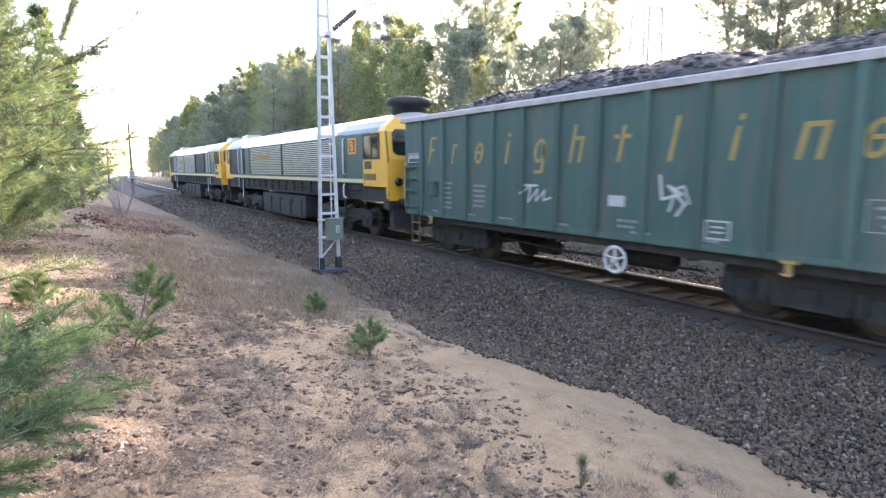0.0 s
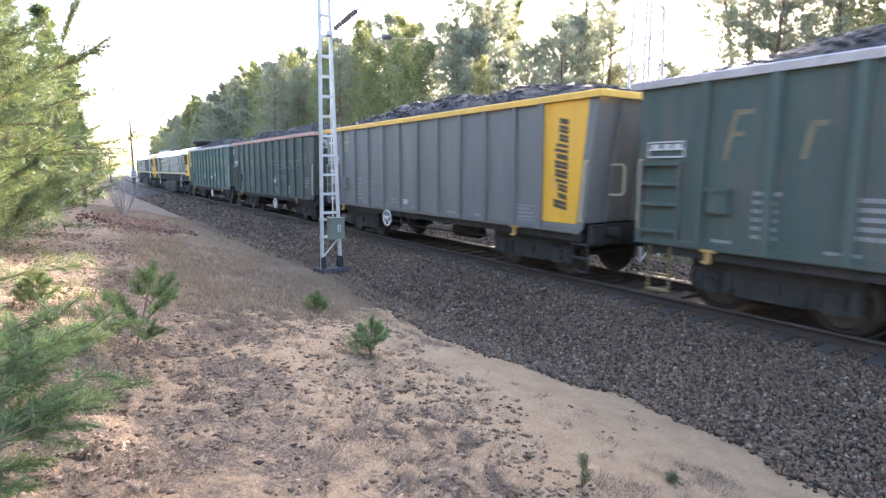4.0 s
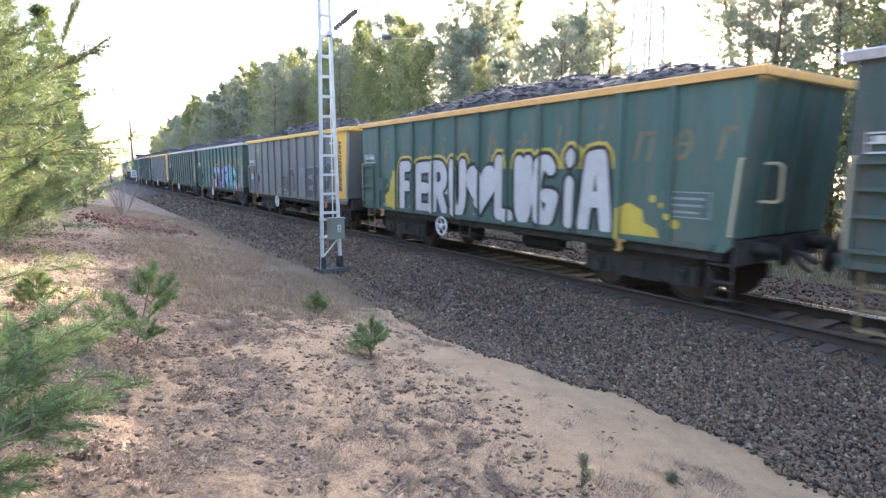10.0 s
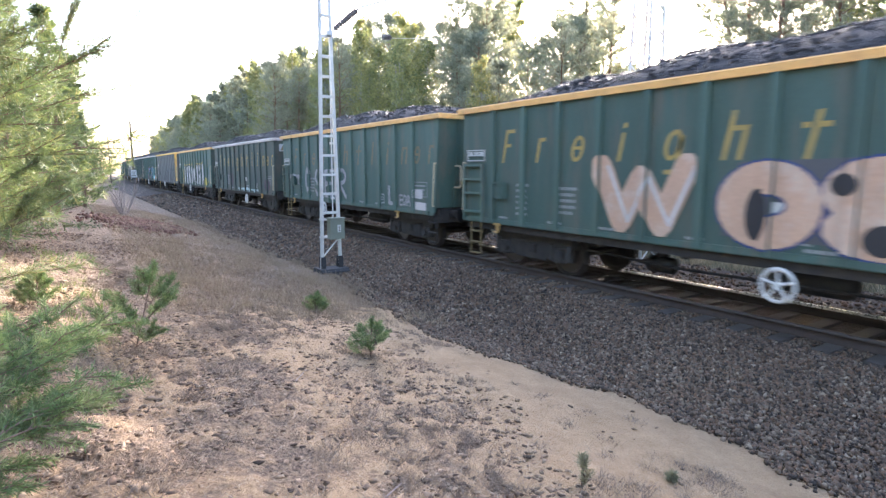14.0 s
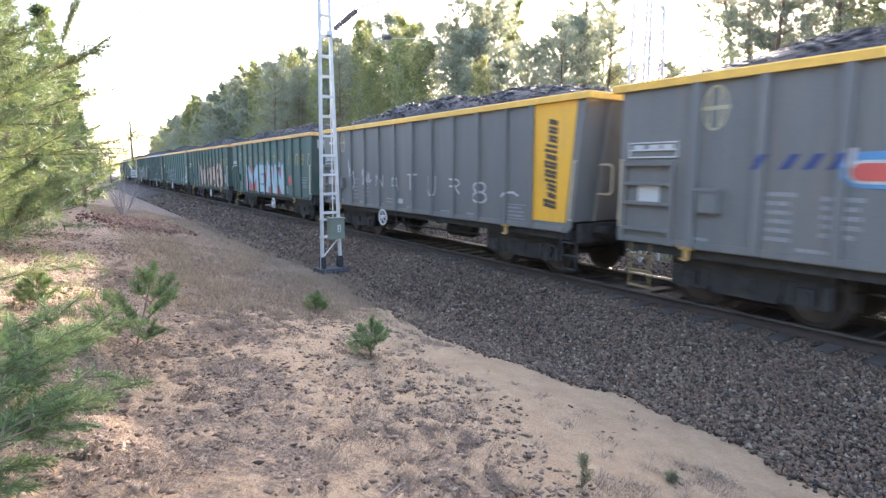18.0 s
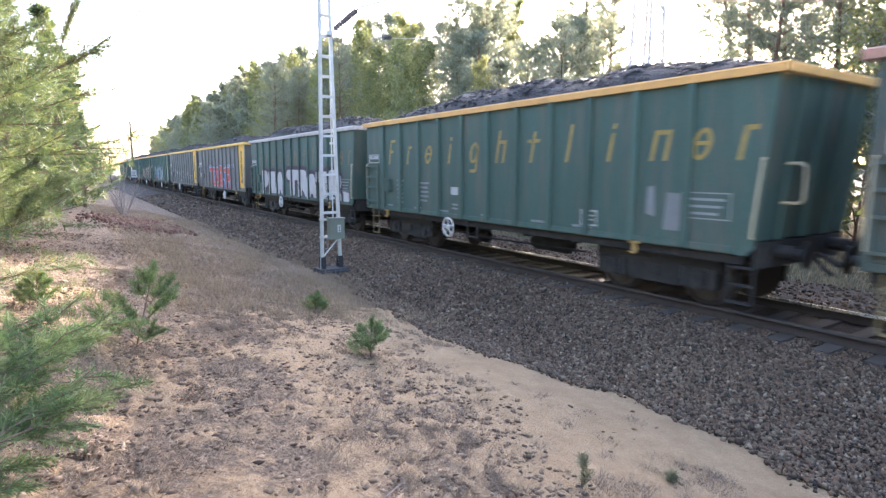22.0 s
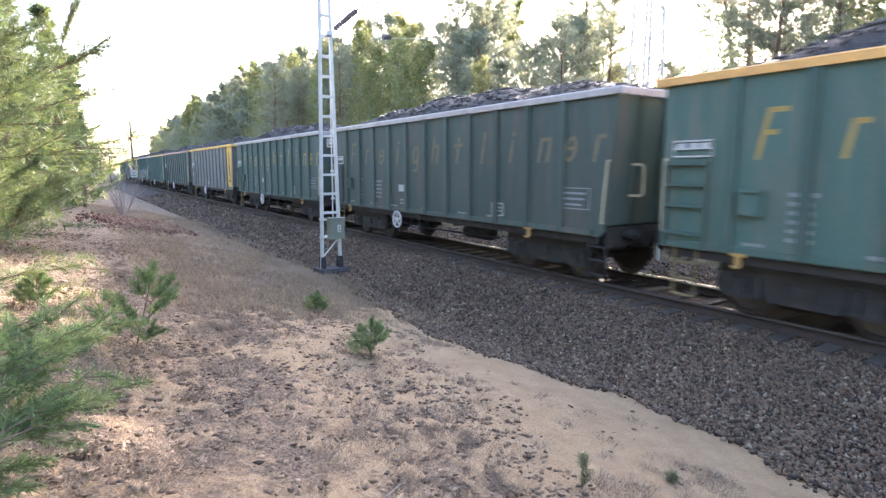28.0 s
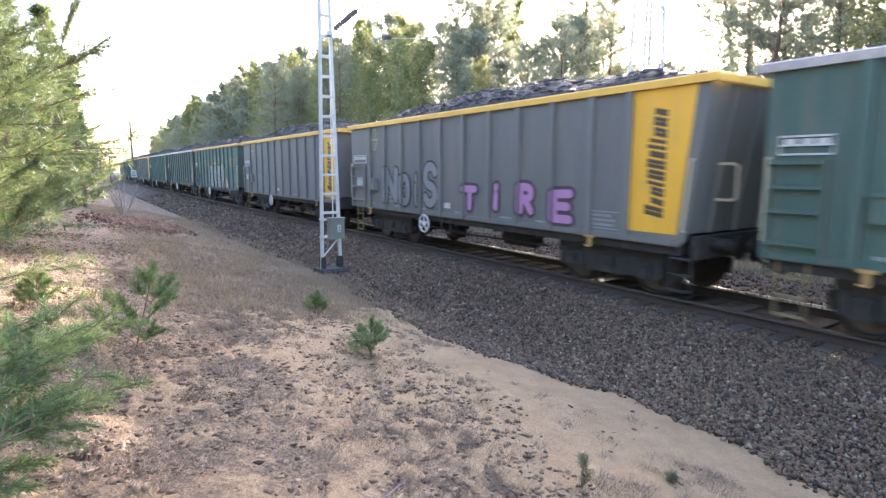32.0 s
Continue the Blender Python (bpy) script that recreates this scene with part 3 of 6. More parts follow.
BOWL = [(0, 1)] + arc(0.55, 0.75, 0.45, 0.25, 90, -90, 6) + [(0, 0.5)]
GLYPHS = {
    "T": [[(0, 1), (1, 1)], [(0.5, 1), (0.48, 0)]], "U": [[(0, 1)] + arc(0.5, 0.4, 0.5, 0.4, 180, 360) + [(1, 1)]],
    "R": [[(0, 0), (0.04, 1)], BOWL, [(0.45, 0.5), (1, 0)]], "P": [[(0, 0), (0.04, 1)], BOWL], "I": [[(0.5, 0), (0.55, 0.6)], [(0.55, 0.93), (0.6, 1)]],
    "C": [arc(0.5, 0.5, 0.5, 0.5, 35, 320, 12)], "F": [[(0, 0), (0.03, 1), (1, 1)], [(0.02, 0.52), (0.8, 0.52)]], "E": [[(1, 1), (0, 0.97), (0.02, 0), (1, 0)], [(0, 0.5), (0.85, 0.5)]],
    "L": [[(0, 1), (0, 0.03), (1, 0)]], "G": [arc(0.5, 0.5, 0.5, 0.5, 50, 300, 12) + [(1, 0.4), (0.55, 0.42)]], "A": [[(0, 0), (0.3, 0.95), (0.7, 0.97), (1, 0)], [(0.2, 0.38), (0.8, 0.38)]],
    "N": [[(0, 0), (0.03, 1), (0.95, 0.02), (1, 1)]], "n": [[(0, 0), (0.05, 1)], [(0.05, 0.6)] + arc(0.5, 0.6, 0.45, 0.4, 180, 0, 6) + [(1, 0)]], "W": [[(0, 1), (0.27, 0), (0.5, 0.8), (0.75, 0), (1, 1)]],
    "O": [arc(0.5, 0.5, 0.5, 0.5, 0, 360, 14)], "S": [arc(0.5, 0.74, 0.5, 0.26, 20, 270, 8) + arc(0.5, 0.24, 0.5, 0.24, 90, -160, 8)],
    "8": [arc(0.48, 0.76, 0.4, 0.24, -90, 270, 12), arc(0.5, 0.26, 0.5, 0.26, 90, 450, 12)], "M": [[(0, 0), (0.04, 1), (0.5, 0.35), (0.96, 1), (1, 0)]],
    "9": [arc(0.5, 0.68, 0.5, 0.32, 0, 360, 12), [(1, 0.68), (0.95, 0.2), (0.6, 0), (0.1, 0.02)]], "Y": [[(0, 1), (0.5, 0.5), (1, 1)], [(0.5, 0.5), (0.4, 0)]],
    "B": [[(0, 0), (0, 1)], BOWL, [(0, 0.5)] + arc(0.55, 0.25, 0.45, 0.25, 90, -90, 6) + [(0, 0)]], "K": [[(0, 0), (0, 1)], [(1, 1), (0, 0.45), (1, 0)]],
    "~": [[(0, 0.6), (0.25, 1), (0.6, 0.85), (1, 0.9), (0.9, 0.1)]], "z": [[(0, 0.55), (0.3, 1), (0.22, 0.1), (0.55, 0.8), (0.5, 0.2), (0.8, 0.75), (0.75, 0.25), (1, 0.4)]],
    "v": [[(0, 1), (0.1, 0.4), (0.75, 0.55), (0.3, 0.75), (0.85, 0.3), (0.6, 0)]], "-": [[(0, 0.5), (1, 0.5)]], "\\": [[(0, 1), (1, 0)]], "/": [[(0, 0), (1, 1)]], "h": [[(0, 0), (0.3, 0.8), (0.7, 0.9), (1, 0.3)]],
    "y": [arc(0.5, 0.45, 0.5, 0.45, 120, 420, 12) + [(0.6, 0.9), (0.9, 1), (1.1, 0.98), (1.1, 0.8)]],
}


def strokes_mesh(c, w, h, thick, grow, lean=0.0, slide=0.0):
    """A hand-drawn letter: every stroke a round-ended band, each laid a hair over the last."""
    r = thick / 2 + grow
    bm = bmesh.new()
    k = 0

    def sheet(poly):
        nonlocal k
        bm.faces.new([bm.verts.new((-0.0002 * k, -u, v)) for u, v in poly])
        k += 1

    for stroke in GLYPHS[c]:
        pts = []
        for u, v in stroke:
            v = thick / 2 + v * (h - thick)
            pts.append((thick / 2 + u * (w - thick) + lean * v + slide, v))
        for i, (u, v) in enumerate(pts):
            sheet([(u + r * math.cos(0.785 * j + 0.39), v + r * math.sin(0.785 * j + 0.39)) for j in range(8)])
            if i:
                p, q = pts[i - 1]
                d = math.hypot(u - p, v - q) or 1.0
                e, f = -(v - q) / d * r, (u - p) / d * r
                sheet([(p + e, q + f), (p - e, q - f), (u - e, v - f), (u + e, v + f)])
    me = bpy.data.meshes.new("strokes")
    bm.to_mesh(me)
    bm.free()
    return me


SPRAYS, PATCHES = {k: [] for k in range(1, 24)}, {k: [] for k in range(1, 24)}


# paint that sits further forward on its wagon than it was sketched
AHEAD = {7: 0.2}


def spray(no, text, off, z, w, h, fill, edges=(), thick=0.25, lean=0.0, shine=None, rise=0.0):
    """Letters on wagon no: from off metres behind its front, each w wide, h high, standing on z."""
    for i, c in enumerate(text):
        if c != " ":
            SPRAYS[no].append((c, off - AHEAD.get(no, 0) + i * w, z + i * rise, w, h, fill, edges, thick, lean, shine))


def splash(no, m, level, *poly):
    PATCHES[no].append(([(o - AHEAD.get(no, 0), z) for o, z in poly], m, level))


def blob(o, z, rx, rz, n=14):
    return [(o + rx * math.cos(2 * math.pi * i / n), z + rz * math.sin(2 * math.pi * i / n)) for i in range(n)]


def heart(o, z, w, h, n=24):
    out = []
    for i in range(n):
        a = 2 * math.pi * i / n
        out.append((o + w / 2 * math.sin(a) ** 3, z + h * (0.56 + (13 * math.cos(a) - 5 * math.cos(2 * a) - 2 * math.cos(3 * a) - math.cos(4 * a)) / 29)))
    return out


def paint_wagons():
    spray(1, "z", 5.29, 1.24, 0.93, 0.46, "chalk_tag", thick=0.04)
    spray(1, "T", 5.3, 1.34, 0.45, 0.35, "chalk_tag", thick=0.05, lean=0.2)
    spray(1, "v", 8.74, 1.23, 0.62, 0.69, "chalk_tag", thick=0.05)
    spray(1, "h", 8.95, 1.3, 0.4, 0.5, "chalk_tag", thick=0.04)
    spray(2, "PASOCYT", 7.72, 1.98, 0.52, 0.4, "faint_tag", thick=0.035)
    spray(2, "MENTY", 7.8, 1.42, 0.36, 0.28, "faint_tag", thick=0.04)
    ring = (("black_tag", 0.055), ("yellow_tag", 0.08))
    spray(5, "T", 5.56, 0.92, 1.7, 1.2, "violet_tag", ring, 0.42, 0.05, "chalk_tag")
    spray(5, "/", 6.25, 0.98, 0.5, 0.75, "aqua_tag", thick=0.36)
    spray(5, "U", 7.25, 0.86, 1.1, 1.2, "violet_tag", ring, 0.36, 0.0, "chalk_tag")
    spray(5, "R", 8.25, 0.87, 1.5, 1.3, "violet_tag", ring, 0.36, 0.03)
    spray(5, "\\", 8.8, 0.9, 0.95, 0.7, "aqua_tag", thick=0.38)
    spray(5, "I", 9.52, 0.9, 0.75, 1.4, "aqua_tag", ring, 0.42, 0.0, "chalk_tag")
    spray(5, "C", 10.15, 0.8, 1.42, 1.3, "aqua_tag", ring, 0.44, 0.0, "chalk_tag")
    splash(5, "violet_tag", 3, *blob(10.55, 1.5, 0.2, 0.36))
    splash(5, "violet_tag", 3, *blob(10.08, 2.08, 0.2, 0.2))
    splash(5, "pink_tag", 0, (6.1, 1.95), (6.35, 2.42), (6.5, 2.2), (6.72, 2.4), (6.95, 1.9))
    splash(5, "pink_tag", 0, (5.35, 0.76), (5.5, 1.3), (5.85, 1.36), (6.5, 0.95), (6.4, 0.76))
    splash(5, "pink_tag", 0, (10.2, 1.8), (10.3, 2.1), (10.62, 2.26), (10.6, 1.8))
    splash(5, "pink_tag", 0, (11.1, 0.76), (11.3, 1.12), (12.1, 1.2), (12.25, 1.05), (12.05, 0.95), (12.0, 0.76))
    splash(5, "pink_tag", 0, (7.6, 0.78), (7.8, 1.3), (8.3, 1.3), (8.4, 0.78))
    pale = (("stencil", 0.045),)
    spray(6, "n", 6.7, 1.0, 0.84, 1.0, "smoke_tag", pale, 0.28)
    spray(6, "R", 7.95, 0.78, 0.75, 1.25, "faint_tag", (("stencil", 0.02),), 0.22)
    spray(6, "E", 8.86, 0.86, 0.85, 1.2, "smoke_tag", pale, 0.3)
    spray(6, "n", 9.8, 0.9, 0.86, 1.2, "smoke_tag", pale, 0.3)
    spray(6, "y", 10.65, 1.2, 0.84, 1.02, "smoke_tag", pale, 0.3)
    spray(6, "KEOM", 5.75, 0.96, 0.22, 0.7, "smoke_tag", thick=0.06)
    bold = (("black_tag", 0.08), ("yellow_tag", 0.15, 2.0))
    for c, o, z, w, h in (("F", 2.85, 0.76, 0.95, 1.46), ("E", 3.8, 0.76, 0.92, 1.44), ("R", 4.6, 0.78, 0.95, 1.44), ("U", 5.5, 0.76, 0.9, 1.5), ("L", 7.4, 0.8, 0.8, 1.52), ("U", 8.1, 0.8, 0.72, 1.5), ("G", 8.66, 0.8, 0.95, 1.5), ("I", 9.5, 0.8, 0.7, 1.6), ("A", 10.0, 0.78, 1.0, 1.62)):
        spray(7, c, o + 0.05, z, w - 0.13, h, "chalk_tag", bold, 0.3)
    splash(7, "black_tag", 2, *heart(6.95, 0.8, 1.44, 1.42))
    splash(7, "chalk_tag", 3, *heart(6.95, 0.92, 1.24, 1.2))
    spray(7, "GTU", 6.62, 1.66, 0.18, 0.2, "black_tag", thick=0.025)
    spray(7, "IN", 6.82, 1.42, 0.15, 0.17, "black_tag", thick=0.025)
    spray(7, "LOUE", 6.66, 1.18, 0.15, 0.17, "black_tag", thick=0.025)
    splash(7, "yellow_tag", 0, (1.95, 0.8), (1.95, 1.2), (2.2, 1.32), (2.45, 1.9), (2.75, 2.0), (2.75, 0.8))
    splash(7, "yellow_tag", 0, (11.0, 0.76), (11.02, 1.3), (11.25, 1.42), (11.55, 1.3), (11.6, 1.08), (11.85, 1.0), (11.95, 0.76))
    for o, z, r in ((11.75, 1.5, 0.07), (11.92, 1.4, 0.05), (12.08, 1.22, 0.06), (12.2, 1.1, 0.08), (2.1, 1.5, 0.07), (2.3, 1.62, 0.05)):
        splash(7, "yellow_tag", 0, *blob(o, z, r, r, 9))
    splash(8, "pale_tag", 0, (6.0, 0.78), (6.1, 0.98), (7.0, 0.94), (8.0, 1.02), (9.1, 0.92), (10.2, 0.95), (10.3, 0.78))
    splash(8, "maroon_tag", 0, *blob(4.6, 1.4, 0.3, 0.42))
    splash(8, "maroon_tag", 0, *blob(11.8, 1.2, 0.5, 0.3))
    for c, o, z, w, h in (("~", 1.13, 1.25, 1.35, 0.56), ("C", 3.0, 1.02, 0.66, 1.08), ("S", 4.1, 0.94, 0.8, 1.06), ("E", 5.1, 0.92, 0.88, 1.08), ("R", 6.05, 0.94, 1.15, 1.1)):
        spray(9, c, o, z, w, h, "mist_tag", thick=0.14)
    spray(9, "EOA", 11.05, 0.92, 0.22, 0.34, "mist_tag", thick=0.06)
    spray(9, "L", 10.35, 0.9, 0.3, 0.6, "mist_tag", thick=0.12)
    splash(9, "chalk_tag", 0, (11.9, 1.18), (11.92, 1.42), (12.35, 1.42), (12.35, 1.16))
    splash(9, "chalk_tag", 0, (11.95, 0.86), (11.95, 1.08), (12.55, 1.06), (12.55, 0.84))
    dark = (("navy_tag", 0.035),)
    spray(10, "W", 4.4, 0.86, 2.2, 1.4, "peach_tag", (), 0.46, 0.0, "chalk_tag")
    spray(10, "O", 6.9, 0.86, 1.5, 1.26, "peach_tag", dark, 0.46)
    spray(10, "S", 8.35, 0.86, 1.55, 1.3, "peach_tag", dark, 0.48)
    for o, z, rx, rz in ((7.53, 1.35, 0.17, 0.38), (8.62, 1.8, 0.17, 0.15), (9.1, 1.12, 0.24, 0.2), (10.36, 1.86, 0.2, 0.17), (10.86, 1.2, 0.25, 0.24)):
        splash(10, "black_tag", 3, *blob(o, z, rx, rz))
    spray(10, "8", 9.75, 0.76, 1.95, 1.6, "peach_tag", dark, 0.56)
    splash(10, "smoke_tag", 0, (10.9, 0.8), (11.4, 2.2), (11.75, 2.1), (12.0, 1.5), (11.95, 0.8))
    splash(10, "smoke_tag", 0, (7.0, 1.0), (7.2, 2.1), (9.0, 2.15), (9.2, 1.0))
    splash(10, "smoke_tag", 0, (9.8, 1.3), (9.9, 2.2), (10.9, 2.25), (10.9, 1.2))
    splash(10, "mist_tag", 0, (12.2, 1.1), (12.25, 1.7), (12.5, 1.55), (12.45, 1.15))
    spiky = (("blue_tag", 0.06),)
    splash(11, "red_tag", 0, (2.9, 0.9), (2.95, 1.7), (3.7, 2.15), (4.4, 1.95), (5.3, 2.2), (6.4, 2.0), (7.5, 2.2), (8.6, 2.0), (9.6, 1.9), (9.7, 0.8), (8.0, 0.78))
    for c, o, w in (("M", 3.15, 2.3), ("E", 5.45, 1.3), ("A", 6.7, 1.5), ("N", 8.1, 1.5)):
        spray(11, c, o, 0.78, w, 1.42, "pale_tag", spiky, 0.4, 0.06)
    for o, z in ((3.5, 1.9), (5.7, 2.05), (7.1, 2.1), (8.9, 2.1)):
        splash(11, "pale_tag", 3, (o, z), (o + 0.12, z + 0.36), (o + 0.3, z - 0.05))
    splash(11, "red_tag", 0, *blob(10.45, 1.5, 0.27, 0.22))
    for c, o, z, w, h in (("N", 4.6, 1.42, 0.38, 0.4), ("A", 5.57, 1.35, 0.37, 0.4), ("T", 6.49, 1.4, 0.56, 0.46), ("U", 7.68, 1.27, 0.32, 0.55), ("R", 8.69, 1.36, 0.42, 0.4), ("8", 9.73, 1.18, 0.5, 0.52), ("v", 2.38, 1.3, 0.6, 1.02), ("z", 3.51, 1.4, 0.65, 0.62), ("h", 10.78, 1.36, 0.55, 0.16)):
        spray(12, c, o, z, w, h, "chalk_tag", thick=0.045)
    rim = (("white", 0.04), ("blue_tag", 0.09))
    spray(13, "-", 3.75, 1.84, 1.7, 0.24, "red_tag", rim, 0.22)
    spray(13, "I", 4.4, 0.82, 0.9, 1.2, "red_tag", rim, 0.4)
    spray(13, "L", 4.95, 0.9, 1.1, 0.6, "red_tag", rim, 0.2)
    spray(13, "O", 5.75, 1.15, 0.85, 0.95, "red_tag", rim, 0.24)
    spray(13, "B", 6.75, 0.84, 0.85, 1.34, "red_tag", rim, 0.32)
    spray(13, "-", 6.1, 0.84, 0.9, 0.28, "red_tag", rim, 0.26)
    spray(13, "-", 7.9, 1.8, 0.85, 0.22, "red_tag", rim, 0.22)
    spray(13, "P", 8.6, 0.8, 1.12, 1.26, "red_tag", rim, 0.36)
    spray(13, "O", 9.3, 0.82, 0.45, 0.5, "red_tag", rim, 0.2)
    splash(13, "blue_tag", 0, (7.8, 0.85), (7.85, 1.85), (8.75, 1.9), (8.75, 0.85))
    splash(13, "blue_tag", 0, (5.1, 1.0), (5.1, 2.05), (6.9, 2.1), (6.9, 1.0))
    splash(13, "blue_tag", 0, (3.6, 2.02), (3.6, 2.2), (4.9, 2.24), (4.9, 2.06))
    splash(13, "blue_tag", 0, (8.6, 2.02), (8.6, 2.24), (9.7, 2.22), (9.7, 2.02))
    for o in (2.6, 3.0, 3.3, 3.6):
        splash(13, "navy_tag", 0, (o - 0.13, 1.98), (o + 0.02, 2.2), (o + 0.14, 2.2), (o + 0.02, 2.0))
    for o in (9.75, 10.05, 10.35, 10.62):
        splash(13, "navy_tag", 0, (o - 0.1, 2.0), (o - 0.1, 2.2), (o + 0.1, 2.18), (o + 0.1, 1.98))
    for o in (3.75, 4.2, 4.6, 8.75, 9.2, 9.55, 9.9, 10.2, 10.5):
        splash(13, "chalk_tag", 2, (o - 0.05, 2.02), (o - 0.03, 2.26), (o + 0.05, 2.26), (o + 0.04, 2.02))
    for o, z in ((7.95, 1.35), (8.2, 1.28), (8.45, 1.12), (8.55, 0.92), (7.05, 0.95)):
        splash(13, "chalk_tag", 3, *blob(o, z, 0.1, 0.1, 8))
    block = (("maroon_tag", 0.16),)
    for c, o, z, w, h in (("P", 2.15, 0.76, 1.0, 1.16), ("E", 3.15, 0.76, 1.2, 1.12), ("A", 4.45, 0.78, 1.0, 1.1), ("T", 5.9, 0.8, 1.8, 1.16), ("R", 7.45, 0.8, 1.25, 1.16), ("A", 8.5, 0.76, 1.15, 1.06), ("T", 9.65, 0.8, 1.5, 1.1), ("R", 10.8, 0.74, 1.3, 1.2)):
        spray(14, c, o, z, w, h, "chalk_tag", block, 0.44)
    splash(14, "chalk_tag", 2, (11.9, 0.74), (11.95, 1.14), (12.3, 1.2), (12.72, 1.16), (12.7, 0.74))
    splash(15, "faint_tag", 0, (11.1, 1.25), (11.12, 1.7), (11.25, 1.72), (11.28, 1.2))
    splash(15, "faint_tag", 0, (11.45, 1.0), (11.5, 1.62), (11.8, 1.6), (11.75, 1.0))
    spray(16, "B", 5.95, 1.16, 0.36, 0.38, "dull_pink_tag", (("maroon_tag", 0.03),), 0.1)
    spray(16, "F", 6.33, 1.16, 0.34, 0.38, "dull_pink_tag", (("maroon_tag", 0.03),), 0.1)
    spray(16, "RLS", 8.7, 1.16, 0.28, 0.34, "faint_tag", thick=0.04)
    slab = (("pale_tag", 0.05), ("black_tag", 0.08))
    for c, o, z, w, h in (("9", 5.3, 0.86, 1.35, 1.32), ("O", 6.7, 0.84, 1.15, 1.34), ("E", 7.8, 0.84, 1.05, 1.36), ("R", 8.8, 0.84, 1.2, 1.42)):
        spray(20, c, o, z, w - 0.06, h, "sand_tag", slab, 0.33)
    splash(20, "black_tag", 2, (5.35, 2.12), (5.3, 2.2), (9.9, 2.32), (9.95, 2.24))
    splash(20, "peach_tag", 0, (9.6, 1.1), (9.55, 1.6), (9.75, 1.7), (10.3, 1.25), (10.7, 0.8), (10.2, 0.8))
    splash(20, "peach_tag", 0, *blob(7.1, 2.3, 0.3, 0.16))
    splash(20, "red_tag", 3, (7.95, 1.45), (8.0, 1.62), (8.5, 1.55), (8.5, 1.48))
    ghost = (("black_tag", 0.05),)
    spray(22, "N", 2.55, 0.96, 0.9, 1.1, "faint_tag", ghost, 0.26)
    spray(22, "O", 3.5, 0.92, 0.66, 0.95, "faint_tag", ghost, 0.22)
    spray(22, "I", 4.2, 0.95, 0.6, 0.95, "faint_tag", ghost, 0.24)
    spray(22, "S", 4.86, 0.95, 0.74, 1.24, "faint_tag", ghost, 0.24)
    soft = (("maroon_tag", 0.07),)
    for c, o, z, w, h in (("T", 6.75, 0.98, 0.6, 0.62), ("I", 7.8, 1.04, 0.5, 0.64), ("R", 8.84, 1.02, 0.5, 0.68), ("E", 9.86, 0.92, 0.6, 0.68)):
        spray(22, c, o, z, w, h, "lilac_tag", soft, 0.17)


paint_wagons()
# livery, rim, lettering, hand wheel and shift of each wagon, by its number in the train
WAGONS = {
    1: ("green", "grey", "letter", "middle", 0.0), 2: ("dark_green", "rust", "letter_faded", "middle", 0.05), 3: ("grey", "yellow", "", "front", -0.08),
    4: ("dark_green", "grey", "letter_faded", "front", 0.0), 5: ("green", "grey", "letter", "front", 0.15), 6: ("grey", "yellow", "", "front", 0.12),
    7: ("green", "orange", "letter_faded", "front", 0.1), 8: ("dark_green", "grey", "letter", "middle", 0.1), 9: ("green", "orange", "letter_faded", "front", 0.0),
    10: ("green", "orange", "letter", "middle", 0.07), 11: ("green", "orange", "letter", "middle", 0.0), 12: ("grey", "yellow", "", "front", -0.12),
    13: ("grey", "yellow", "", "middle", 0.06), 14: ("green", "grey", "letter_faded", "front", -0.15), 15: ("green", "orange", "letter", "front", 0.06),
    16: ("dark_green", "rust", "letter_faded", "front", 0.15), 17: ("grey", "yellow", "", "front", -0.03), 18: ("green", "grey", "letter", "front", -0.1),
    19: ("dark_green", "grey", "letter_faded", "front", -0.15), 20: ("green", "orange", "letter", "front", 0.08), 21: ("grey", "yellow", "", "front", -0.03),
    22: ("grey", "yellow", "", "front", -0.15), 23: ("green", "grey", "letter", "front", 0.0),
}
LABELS = {"green": "dark green steel wagon heaped with coal, ", "dark_green": "soot-stained green wagon heaped with coal, ", "grey": "grey wagon heaped with coal, yellow panel, "}
RIM_WORDS = {"grey": "bare grey rim", "yellow": "yellow rim", "orange": "orange rim", "rust": "faded red rim"}


def wheelset_mesh(gauge_half=0.7535, r=0.46):
    def build(bm):
        rod(bm, (-1.08, 0, 0), (1.08, 0, 0), 0.08, 10)
        for s in (-1, 1):
            prof = [(0.1, 0.68), (0.39, 0.7), (0.5, 0.685), (0.49, 0.715), (r, 0.72), (r - 0.012, 0.815), (0.4, 0.825), (0.38, 0.785), (0.17, 0.77), (0.14, 0.86), (0.0801, 0.86)]
            b = bmesh.new()
            lathe(b, prof, "X", 28)
            for h in range(4):
                a = h * math.pi / 2 + 0.4
                rod(b, (0.79, 0.27 * math.cos(a), 0.27 * math.sin(a)), (0.802, 0.27 * math.cos(a), 0.27 * math.sin(a)), 0.035, 8)
            vs = {v: bm.verts.new((v.co.x * s, v.co.y, v.co.z)) for v in b.verts}
            for f in b.faces:
                bm.faces.new([vs[v] for v in f.verts])
            b.free()
    return shared("wheelset", M["tread"], build)


WHEELSETS = []


